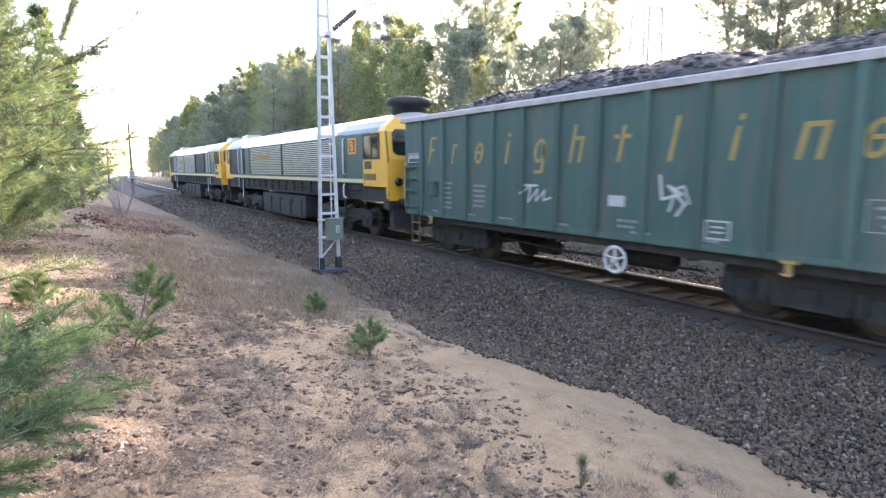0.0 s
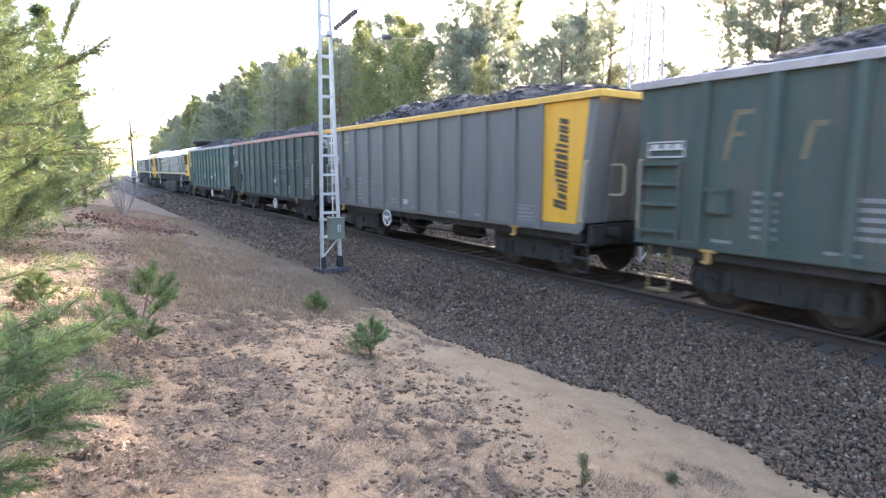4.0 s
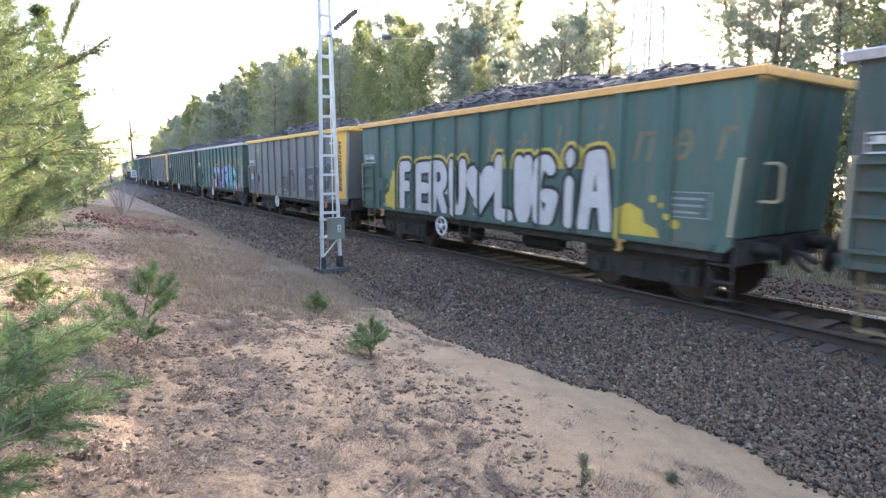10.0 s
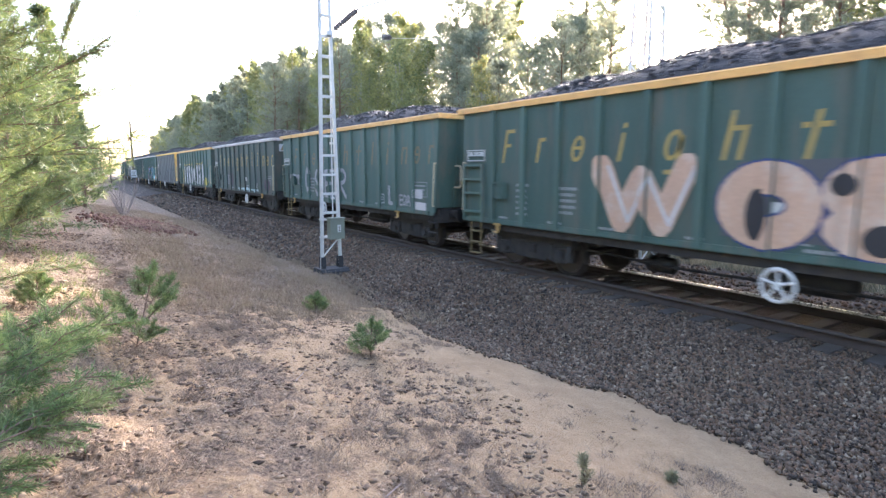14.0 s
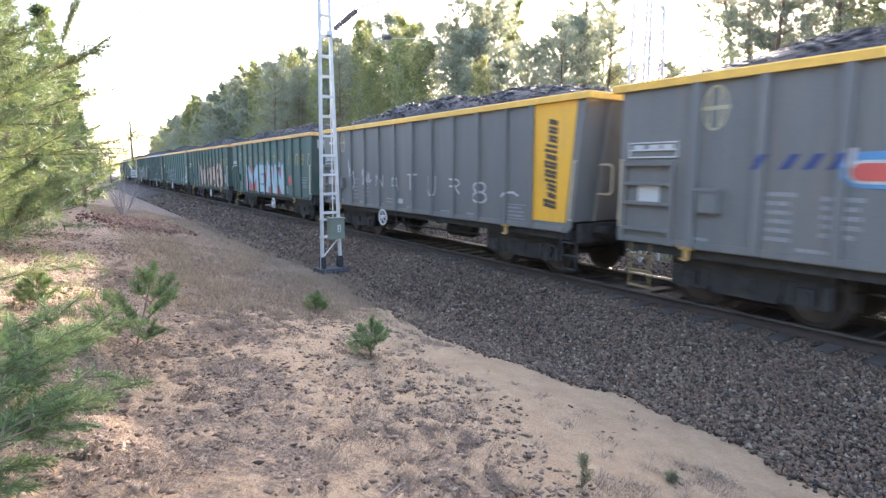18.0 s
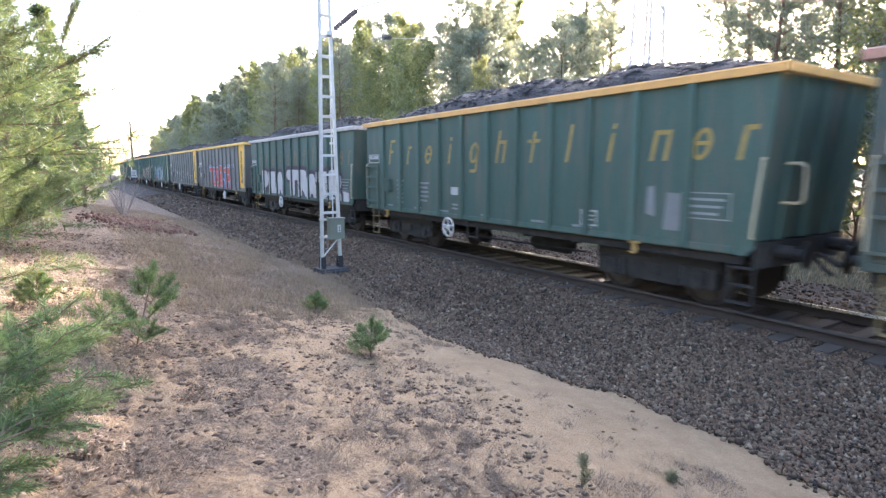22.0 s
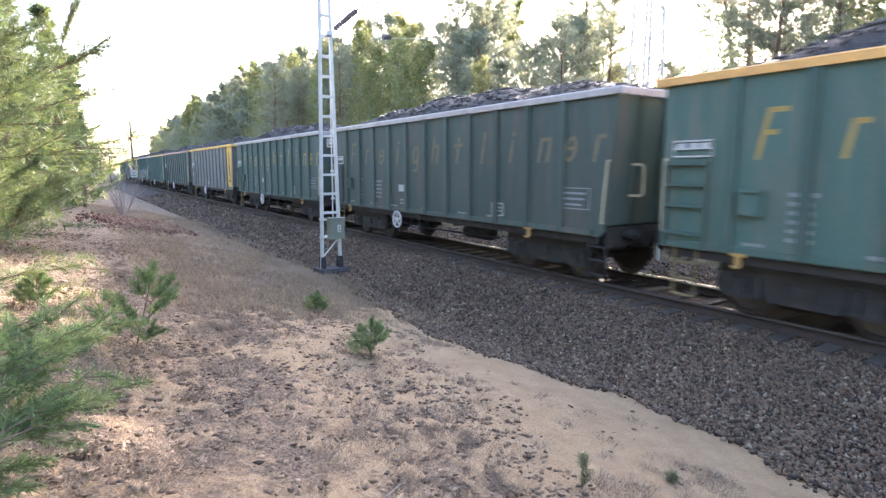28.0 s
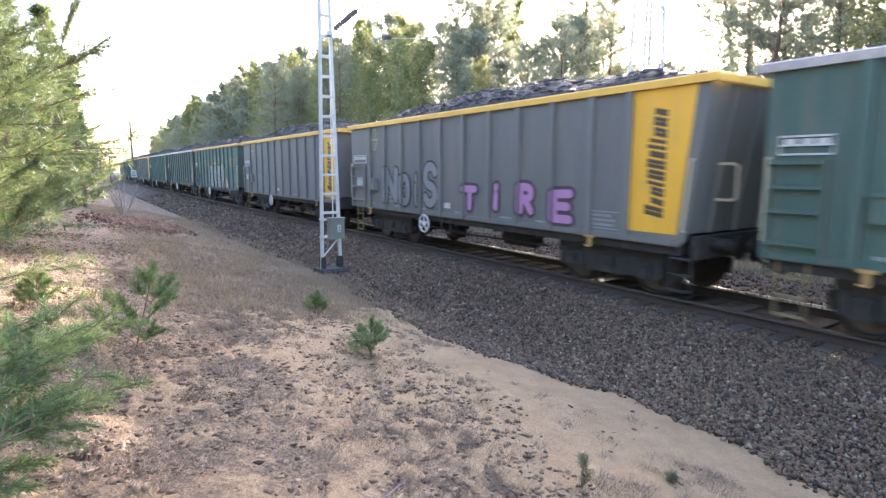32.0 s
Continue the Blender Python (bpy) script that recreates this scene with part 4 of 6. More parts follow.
def add_bogie(thing, y, axles=(-0.9, 0.9), low=False):
    def frame_mesh(bm):
        span = max(axles)
        for s in (-1, 1):
            x0, x1 = (0.93 * s, 1.07 * s) if s > 0 else (1.07 * s, 0.93 * s)
            prism(bm, [(-span - 0.36, 0.6), (-span - 0.36, 0.82), (-span + 0.2, 0.9), (-0.35, 0.84), (0.35, 0.84), (span - 0.2, 0.9), (span + 0.36, 0.82), (span + 0.36, 0.6), (span - 0.3, 0.56), (0.5, 0.3), (-0.5, 0.3), (-span + 0.3, 0.56)], x0, x1)
            for a in axles:
                for d in (-0.24, 0.24):
                    rod(bm, (1.04 * s, a + d, 0.34), (1.04 * s, a + d, 0.68), 0.095, 10)
            box(bm, *sorted((1.0 * s, 1.12 * s)), -0.16, 0.16, 0.44, 0.62)
        box(bm, -0.95, 0.95, -0.22, 0.22, 0.5, 0.74)
        for e in (-span - 0.3, span + 0.3):
            box(bm, -0.95, 0.95, e - 0.05, e + 0.05, 0.6, 0.72)

    key = "bogie_%d" % len(axles)
    bogie = part("bogie", shared(key, M["under"], frame_mesh), None, thing)
    bogie.location.y = y

    def axlebox(bm):
        box(bm, -0.07, 0.07, -0.14, 0.14, -0.15, 0.15)
        rod(bm, (-0.1, 0, 0), (0.1, 0, 0), 0.11, 12)
        box(bm, -0.06, 0.06, -0.33, 0.33, -0.12, -0.07)

    for a in axles:
        for s in (-1, 1):
            ob = part("axlebox", shared("axlebox", M["under"], axlebox, False), None, bogie)
            ob.location = (1.05 * s, a, 0.46)
        w = part("wheelset", wheelset_mesh(), None, bogie)
        w.location = (0, a, 0.46)
        WHEELSETS.append((w, a))

    for a in axles:
        for s in (-1, 1):
            for d in (-0.5, 0.5):
                part("brake_shoe", shared("brake_shoe", M["black"], lambda b: prism(b, [(-0.03, -0.14), (-0.04, 0.14), (0.03, 0.14), (0.04, 0.0), (0.03, -0.14)], -0.05, 0.05)), None, bogie).location = (s * 0.76, a + d, 0.46)
    for y in (-0.29, 0.29):
        part("brake_beam", shared("brake_beam", M["black"], lambda b: box(b, -0.85, 0.85, -0.03, 0.03, 0.3, 0.38)), None, bogie).location.y = y
    return bogie


def hand_wheel(bm):
    seg, rim = 24, []
    for i in range(seg):
        a = 2 * math.pi * i / seg
        rim.append([bm.verts.new((0.026 * math.sin(q), (0.235 + 0.026 * math.cos(q)) * math.cos(a), (0.235 + 0.026 * math.cos(q)) * math.sin(a))) for q in (0, 1.047, 2.094, 3.1416, 4.189, 5.236)])
    for i in range(seg):
        for k in range(6):
            bm.faces.new((rim[i][k], rim[i][(k + 1) % 6], rim[(i + 1) % seg][(k + 1) % 6], rim[(i + 1) % seg][k]))
    for i in range(5):
        a = 2 * math.pi * i / 5 + 0.3
        rod(bm, (0, 0.04 * math.cos(a), 0.04 * math.sin(a)), (0, 0.225 * math.cos(a), 0.225 * math.sin(a)), 0.02, 6)
    rod(bm, (-0.05, 0, 0), (0.05, 0, 0), 0.055, 10)


def buffer(bm):
    lathe(bm, [(0.11, 0.0), (0.11, 0.3), (0.075, 0.3), (0.075, 0.42), (0.2, 0.45), (0.2, 0.47), (0.12, 0.485)], "Y", 18)


def coal_meshes():
    out = []
    for seed in (11, 12, 13):
        rng = np.random.default_rng(seed)
        ph = rng.random(4) * 6

        def height(u, v):
            long = np.clip((6.45 - np.abs(v)) / 3.6, 0, 1)
            crown = np.clip(1 - (np.abs(u) / 1.38) ** 2.2, 0, 1)
            wob = 0.82 + 0.12 * np.sin(0.9 * v + ph[0]) + 0.08 * np.sin(2.3 * v + ph[1]) + 0.06 * np.sin(3.1 * u + ph[2])
            return TOP - 0.2 + (0.2 + 0.62 * wob * (1 - (1 - long) ** 2)) * crown ** 0.75

        us, vs = np.linspace(-1.38, 1.38, 15), np.linspace(-6.4, 6.4, 52)
        U, V = np.meshgrid(us, vs, indexing="ij")
        Z = height(U, V) + rng.normal(0, 0.02, U.shape)
        i = np.arange(U.size).reshape(U.shape)
        f = np.stack([i[:-1, :-1], i[1:, :-1], i[1:, 1:], i[:-1, 1:]], -1).reshape(-1, 4)
        bed = array_mesh("coal_load", np.stack([U, V, Z], -1).reshape(-1, 3), f, M["coal_bed"])
        n = 4600
        u, v = rng.uniform(-1.36, 1.36, n), rng.uniform(-6.35, 6.35, n)
        lump = lumps(rng, np.stack([u, v, height(u, v) + 0.01], 1), 0.018 + 0.042 * rng.random(n) ** 3, M["coal"], "coal_rubble", True)
        out.append((bed, lump))
    return out


COAL = coal_meshes()


def make_wagon(no):
    livery, rim, lettering, brake, shift = WAGONS[no]
    kind = "grey" if livery == "grey" else "green"
    paint, rim_m = M[livery], M["rim_" + rim]
    extra = ", graffiti" if SPRAYS[no] else ""
    w = tagged(new("coal_wagon"), LABELS[livery] + RIM_WORDS[rim] + extra, "railway wagon", "wagons of the coal train")
    slide = 0.27 if no == 1 else 0.0
    ribs = [y + slide for y in ribs_of(kind)]
    foot = 6.22 if kind == "grey" else 6.32

    def wall(bm):
        prism(bm, wall_outline(foot), -0.02, 0.02)

    me = shared("side_wall", paint, wall)
    for s in (-1, 1):
        part("side_wall", me, None, w).location.x = s * (WALL - 0.02)

    def rib(bm):
        prism(bm, [(-0.065, LOW + 0.03), (-0.065, TOP - 0.12), (0.065, TOP - 0.12), (0.065, LOW + 0.03)], -0.001, RIB - WALL)

    for s in (-1, 1):
        for y in ribs:
            ob = part("rib", shared("rib", paint, rib), None, w)
            ob.location, ob.rotation_euler.z = (s * WALL, y, 0), 0 if s > 0 else math.pi

    def sill(bm):
        prism(bm, [(6.45, LOW + 0.02), (6.45, LOW + 0.12), (-6.05, LOW + 0.12), (-6.0, LOW + 0.02)], 0, 0.035)

    for s in (-1, 1):
        ob = part("sill", shared("sill", paint, sill), None, w)
        ob.location = (-WALL - 0.035 if s < 0 else WALL, 0, 0)

    def end_front(bm):
        box(bm, -WALL + 0.04, WALL - 0.04, 6.44, 6.48, 0.95, TOP - 0.1)
        for z in (1.5, 2.1, 2.7):
            box(bm, -WALL + 0.06, WALL - 0.06, 6.48, 6.53, z, z + 0.12)

    def end_rear(bm):
        v = [bm.verts.new(p) for p in ((-WALL + 0.04, -6.5, TOP - 0.1), (WALL - 0.04, -6.5, TOP - 0.1), (WALL - 0.04, 0.02 - foot, 0.95), (-WALL + 0.04, 0.02 - foot, 0.95))]
        u = [bm.verts.new(q.co + Vector((0, 0.04, 0))) for q in v]
        bm.faces.new(v)
        bm.faces.new(u[::-1])
        for i in range(4):
            bm.faces.new((v[i], v[(i + 1) % 4], u[(i + 1) % 4], u[i]))

    part("end_wall", shared("end_front", paint, end_front), None, w)
    part("end_wall", shared("end_rear", paint, end_rear), None, w)

    def end_post(bm):
        prism(bm, [(-foot - 0.04, 0.95), (-6.56, TOP - 0.12), (-6.5, TOP - 0.12), (0.02 - foot, 0.95)], -0.06, 0.06)

    for x in (-0.75, 0.0, 0.75):
        part("end_post", shared("end_post", paint, end_post), None, w).location.x = x

    def rail_side(bm):
        prism(bm, [(-0.05, -0.13), (-0.06, -0.02), (-0.045, 0), (0.04, 0), (0.05, -0.02), (0.045, -0.13)], -HALF, HALF)
        for v in bm.verts:
            v.co = (v.co.y, v.co.x, v.co.z)

    def rail_end(bm):
        prism(bm, [(-0.05, -0.13), (-0.06, -0.02), (-0.045, 0), (0.04, 0), (0.05, -0.02), (0.045, -0.13)], -WALL + 0.03, WALL - 0.03)

    for s in (-1, 1):
        part("top_rail", shared("rail_side", rim_m, rail_side), None, w).location = (s * 1.455, 0, TOP)
        part("top_rail", shared("rail_end", rim_m, rail_end), None, w).location = (0, s * 6.61, TOP - 0.003)

    def underframe(bm):
        box(bm, -1.38, 1.38, -6.0, 6.42, 1.03, 1.2)
        for s in (-1, 1):
            box(bm, *sorted((1.2 * s, 1.34 * s)), -6.1, 6.4, 0.86, 1.03)
            box(bm, *sorted((0.25 * s, 0.4 * s)), -6.1, 6.4, 0.74, 1.03)
            box(bm, -1.3, 1.3, s * 6.3 - 0.06, s * 6.3 + 0.06, 0.82, 1.2)
        for y in (-2.6, -1.1, 0.4, 2.2):
            box(bm, -1.25, 1.25, y - 0.06, y + 0.06, 0.8, 1.03)

    part("underframe", shared("underframe", M["under"], underframe), None, w)

    def tank(bm):
        lathe(bm, [(0.05, -0.62), (0.16, -0.58), (0.2, -0.5), (0.2, 0.5), (0.16, 0.58), (0.05, 0.62)], "Y", 16)

    part("air_tank", shared("air_tank", M["under"], tank, True), None, w).location = (-0.55, -1.3, 0.62)

    def cylinder(bm):
        lathe(bm, [(0.05, -0.3), (0.15, -0.26), (0.15, 0.25), (0.06, 0.28), (0.03, 0.55)], "Y", 14)
        box(bm, -0.04, 0.04, -0.12, 0.12, 0.1, 0.36)

    part("brake_cylinder", shared("brake_cylinder", M["black"], cylinder, True), None, w).location = (-0.7, 1.2, 0.55)

    def pipe(bm):
        tube(bm, [(-1.0, 2.7, 0.66), (-1.0, 0.6, 0.58), (-1.0, -2.7, 0.62)], 0.025)

    part("brake_pipe", shared("brake_pipe", M["black"], pipe), None, w)
    for y in (4.35, -4.35):
        add_bogie(w, y)
    for s, turn in ((1, 0), (-1, 180)):
        for x in (-0.875, 0.875):
            ob = part("buffer", shared("buffer", M["black"], buffer, False), None, w)
            ob.matrix_basis = pose(x, s * 6.36, 1.05, 0, 0, turn)

    def coupling(bm):
        tube(bm, [(0, 0, 0), (0.05, 0.3, -0.06), (0.05, 0.55, -0.2)], 0.03)
        tube(bm, [(-0.05, 0.3, -0.06), (-0.05, 0.55, -0.2)], 0.03)
        tube(bm, [(-0.25, 0, -0.05), (-0.25, 0.2, -0.3), (-0.25, 0.36, -0.4)], 0.03)

    for s, turn in ((1, 0), (-1, 180)):
        part("coupling", shared("coupling", M["black"], coupling), None, w).matrix_basis = pose(0, s * 6.36, 1.02, 0, 0, turn)
    bed, lump = COAL[no % 3]
    load = part("coal_load", bed, None, w, "heaped black coal")
    tagged(part("coal_rubble", lump, None, load), kind="stuff")

    # hand wheel on its bracket
    wy, wz = (HALF - (4.92 if kind == "grey" else 5.0), 0.5) if brake == "front" else (HALF - 7.9, 0.38)
    wheel = part("hand_wheel", shared("hand_wheel", M["wheel_white"], hand_wheel), None, w, "white spoked hand-brake wheel")
    wheel.location = (-1.46, wy, wz)

    def wheel_bracket(bm):
        box(bm, -1.42, -1.2, -0.05, 0.05, -0.06, 0.06)
        box(bm, -1.3, -1.22, -0.05, 0.05, 0, 0.5)

    part("wheel_bracket", shared("wheel_bracket", M["black"], wheel_bracket), None, w).location = (0, wy, wz)

    def step_frame(bm):
        tube(bm, [(-1.4, 0.22, 0.75), (-1.4, 0.2, 0.28), (-1.4, -0.2, 0.28), (-1.4, -0.22, 0.75)], 0.022)

    if brake == "front":
        part("hanging_step", shared("step_frame", M["under"], step_frame), None, w).location = (0, wy - 1.0, 0.05)

    # brake-end panel: rungs, label board, box
    y0 = HALF - 0.3

    def rungs(bm):
        x = -WALL - 0.03
        for y in (0, -0.95):
            box(bm, x - 0.05, x + 0.026, y - 0.03, y + 0.03, LOW + 0.02, 2.12)
        for z in (0.98, 1.42, 1.75, 2.08):
            box(bm, x - 0.06, x + 0.026, -0.92, -0.03, z - 0.025, z + 0.025)

    f = part("ladder_frame", shared("rungs", paint, rungs), None, w)
    f.location.y = y0 if kind == "grey" else y0 + 0.02
    if kind == "green":
        f.scale.y = 0.75

    def bars(rows, width, step, h):
        def build(bm):
            rng = random.Random(rows * 7 + int(width * 100))
            for r in range(rows):
                y, end = 0.0, -width * (1 - 0.3 * rng.random())
                while y > end:
                    d = 0.03 + 0.07 * rng.random()
                    box(bm, -0.003, 0.0, max(y - d, end), y, -r * step - h, -r * step)
                    y -= d + 0.022
        return build

    def mark(name, key, rows, width, step, h, off, z, m=M["stencil"], label="white stencilled markings"):
        ob = tagged(part(name, shared(key, m, bars(rows, width, step, h)), None, w, label), label, kind="stuff")
        ob.location = (-WALL - 0.003, HALF - off, z)

    def board(bm):
        for z in (0, 0.12, 0.24):
            box(bm, -0.03, 0.0, -0.95, 0.0, z, z + 0.025)
        box(bm, -0.025, 0.0, -0.95, -0.93, 0, 0.26)
        box(bm, -0.025, 0.0, -0.02, 0, 0, 0.26)
        for y in (-0.1, -0.4, -0.66):
            box(bm, -0.02, 0.0, y - 0.2, y, 0.14, 0.22)

    b = part("label_rack", shared("label_rack", M["white"], board), None, w, "pale label rack")
    b.location = (-WALL - 0.002, HALF - 0.36, 2.18)
    b.scale.y = 1.0 if kind == "grey" else 0.72

    def sheet(bm):
        box(bm, -0.014, 0.0, -0.42, 0, 0, 0.3)

    if kind == "grey":
        part("route_card", shared("route_card", M["white"], sheet), None, w, "pale paper card in a holder").location = (-WALL - 0.004, HALF - 0.58, 1.45)

    def meter(bm):
        box(bm, -0.1, 0.0, -0.36, 0, 0, 0.36)
        box(bm, -0.13, -0.1, -0.38, 0.02, 0.33, 0.38)
        for y in (-0.34, -0.05):
            box(bm, -0.12, -0.1, y, y + 0.03, 0.03, 0.33)

    part("valve_box", shared("valve_box", paint, meter), None, w).location = (-WALL, HALF - (1.72 if kind == "grey" else 1.52), 1.33)
    mark("marking", "marks_a", 6, 0.4, 0.125, 0.06, 2.2 if kind == "green" else 2.75, 1.68)
    mark("marking", "marks_b", 5, 0.58, 0.12, 0.06, 3.5 if kind == "green" else 3.45, 1.64)
    mark("marking", "marks_c", 2, 0.5, 0.1, 0.05, 7.9 if brake == "middle" else 5.15, 1.12)
    if kind == "grey":
        mark("marking", "marks_d", 3, 0.58, 0.085, 0.045, 10.95, 1.17)
        for z in (1.21, 0.9):
            part("ruled_line", shared("ruled_line", M["stencil"], lambda b: box(b, -0.003, 0, -0.62, 0, 0, 0.018)), None, w).location = (-WALL - 0.003, HALF - 10.93, z)
    for i, off in enumerate((1.6, 3.2, 4.5, 6.4, 8.2, 9.4)):
        mark("marking", "marks_s%d" % (i % 3), 1, 0.32 + 0.12 * (i % 3), 0.1, 0.05, off, LOW + 0.2)

    def card(bm):
        box(bm, -0.012, 0.0, -0.4, 0, 0, 0.22)

    plate = part("plate", shared("plate", M["white"], card), None, w, "small white plate")
    plate.scale.y = plate.scale.z = 0.65 if kind == "grey" else 0.9
    plate.location = (-WALL, HALF - (7.68 if brake == "middle" else 5.9 if kind == "grey" else 5.1), 1.34 if kind == "green" else 0.98)

    def box_frame(bm):
        for q in ((0, -0.42, 0, 0.03), (0, -0.42, 0.27, 0.3), (0, -0.03, 0, 0.3), (-0.39, -0.42, 0, 0.3), (-0.1, -0.32, 0.1, 0.13), (-0.1, -0.32, 0.18, 0.21)):
            box(bm, -0.004, 0, q[1], q[0], q[2], q[3])

    if kind == "green":
        part("framed_mark", shared("framed_mark", M["white"], box_frame), None, w).location = (-WALL, HALF - 9.6, 0.93)
        def wide_frame(bm):
            for y1, y0, z0, z1 in ((0, -0.86, 0, 0.02), (0, -0.86, 0.4, 0.42), (0, -0.02, 0, 0.42), (-0.84, -0.86, 0, 0.42), (-0.1, -0.76, 0.29, 0.33), (-0.14, -0.72, 0.18, 0.22), (-0.2, -0.66, 0.07, 0.11)):
                box(bm, -0.004, 0, y0, y1, z0, z1)

        part("framed_mark", shared("wide_frame", M["stencil"], wide_frame), None, w).location = (-WALL - (0.03 if no == 14 else 0), HALF - (12.0 if no in (5, 14) else 11.75), 1.22)

    # yellow hooks below the sill, steps and rails at the corners
    def hook(bm):
        box(bm, -0.06, 0.0, -0.12, 0.12, 0.04, 0.09)
        box(bm, -0.05, 0.0, -0.04, 0.04, -0.1, 0.04)
        tube(bm, [(-0.03, -0.04, -0.1), (-0.06, 0.0, -0.13), (-0.06, 0.08, -0.11)], 0.02)

    for y in (HALF - 1.55, HALF - 10.9):
        part("tow_hook", shared("tow_hook", M["hook"], hook), None, w, "yellow painted tow hook").location = (-WALL + 0.02, y, LOW - 0.06)

    def stirrup(bm):
        for y in (0.0, -0.4):
            tube(bm, [(0, y, 0.75), (0, y, 0)], 0.02)
        for z in (0.0, 0.27, 0.54):
            box(bm, -0.05, 0.05, -0.4, 0, z - 0.015, z + 0.015)

    part("corner_step", shared("corner_step", M["step"], stirrup), None, w, "dull yellow corner step").location = (-1.36, HALF - 0.42, 0.24)
    part("corner_step", shared("corner_step", M["under"], stirrup), None, w).location = (-1.36, -HALF + 0.75, 0.28)

    def grab(bm):
        tube(bm, [(0.06, 0, 0), (0, 0, 0), (0, 0, 1.15), (0.06, 0, 1.15)], 0.02)

    part("grab_rail", shared("grab_rail", M["handrail"], grab), None, w, "pale grab rail").location = (-WALL - 0.06, HALF - 0.24, 1.0)
    g = part("grab_rail", shared("grab_rail", M["handrail"], grab), None, w)
    g.location, g.rotation_euler.x = (-WALL - 0.06, 0.02 - foot, 1.0), 0.085

    def loop(bm):
        tube(bm, [(0.0, 0, 0), (0, -0.28, 0), (0, -0.34, 0.06), (0, -0.34, 0.52), (0, -0.28, 0.58), (0, 0, 0.58)], 0.024)

    part("end_handle", shared("end_handle", M["handrail"], loop), None, w, "pale loop handle").location = (-0.8, -6.32, 1.5)
    if no in (1, 2, 8, 11, 18):
        def tri(bm):
            box(bm, 0, 0.36, -0.006, 0, 0, 0.34)

        t = part("warning_plate", shared("warning_plate", M["white"], tri), None, w, "white plate with a dull yellow warning triangle")
        t.location = (-1.2, -6.53, 2.82)

        def three(bm):
            for k in (0.06, 0.3):
                bm.verts.new((k, 0, 0.05))
            bm.verts.new((0.18, 0, 0.28))
            bm.faces.new(bm.verts[:])

        part("triangle", shared("triangle", M["step"], three), None, t).location.y = -0.01

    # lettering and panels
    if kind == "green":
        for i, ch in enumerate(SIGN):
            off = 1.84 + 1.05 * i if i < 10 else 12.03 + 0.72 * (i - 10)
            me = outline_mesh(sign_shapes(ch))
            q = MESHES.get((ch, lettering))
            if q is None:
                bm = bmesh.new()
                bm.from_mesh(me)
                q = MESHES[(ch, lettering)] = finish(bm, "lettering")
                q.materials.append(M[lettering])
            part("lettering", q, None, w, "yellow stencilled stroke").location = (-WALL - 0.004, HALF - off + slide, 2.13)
    else:
        def panel(bm):
            prism(bm, [(HALF - 11.7, 0.93), (HALF - 11.7, 3.3), (-6.3, 3.3), (-6.06, 0.93)], -0.008, 0)

        y = part("end_panel", shared("yellow_panel", M["yellow"], panel), None, w, "yellow panel with dark upright lettering")
        y.location.x = -WALL

        def strokes(bm):
            z = 1.2
            for h, d in ((0.16, 0.37), (0.11, 0.25), (0.14, 0.26), (0.065, 0.33), (0.15, 0.34), (0.14, 0.36), (0.11, 0.32), (0.065, 0.37), (0.065, 0.33), (0.14, 0.25), (0.14, 0.26), (0.11, 0.25)):
                for k in range(2 if h > 0.11 else 1):
                    za, hh = z + k * h * 0.54, h * (0.48 if h > 0.11 else 0.95)
                    bm.faces.new([bm.verts.new((0, q, r)) for q, r in ((0, za), (d, za + 0.06), (d, za + 0.06 + hh), (0, za + hh))])
                z += h + 0.034

        part("lettering", shared("panel_strokes", M["ink"], strokes), None, y).location = (-0.011, -5.8, -0.02)

        def emblem(bm):
            for poly in oval(0, 0, 0.42, 0.68, 0.035, 0.0) + [slanted(0.02, 0.31, 0.46, 0.06, 0), slanted(-0.11, 0.05, 0.04, 0.58, 0), slanted(-0.27, 0.05, 0.04, 0.58, 0)]:
                bm.faces.new([bm.verts.new((-0.001 * len(poly), y, z)) for y, z in poly])
            for k, f in enumerate(bm.faces):
                for v in f.verts:
                    v.co.x = -0.003 - 0.0002 * k

        part("emblem", shared("emblem", M["emblem"], emblem), None, w, "small pale yellow emblem").location = (-WALL, HALF - 1.68, 2.57)

    # graffiti: splashes, then each letter over its outlines
    for i, (poly, m, level) in enumerate(PATCHES[no]):
        me = outline_mesh([[(HALF - o, z) for o, z in poly]])
        part("graffiti_patch", over_ribs(me, 0.0, 0.0, ribs, (0.001, 0.008, 0.015, 0.036)[level] + 0.0002 * (i % 20)), M[m], w)
    for i, (c, off, z, width, height, fill, edges, thick, lean, shine) in enumerate(SPRAYS[no]):
        step = 0.00015 * (i % 2)
        m = strokes_mesh(c, width, height, thick, 0.0, lean)
        letter = part("graffiti_letter", over_ribs(m, HALF - off, z, ribs, 0.021 + step), M[fill], w, "sprayed graffiti letter")
        for k, (edge, grow, *floor) in enumerate(edges):
            e = strokes_mesh(c, width, height, thick, grow, lean)
            part("letter_outline", over_ribs(e, HALF - off, z, ribs, 0.014 - 0.007 * k + step, *floor), M[edge], letter)
        if shine:
            e = strokes_mesh(c, width, height, thick, 0.035 - thick / 2, lean, thick * 0.36)
            part("letter_shine", over_ribs(e, HALF - off, z, ribs, 0.034 + step), M[shine], letter)
    # the box stands on the underframe
    for ob in w.children:
        if ob.name.split(".")[0] not in ("bogie", "buffer", "coupling", "underframe", "air_tank", "brake_cylinder", "brake_pipe", "corner_step"):
            ob.location.z += LIFT
    w.scale.y = STRETCH[kind]
    return w


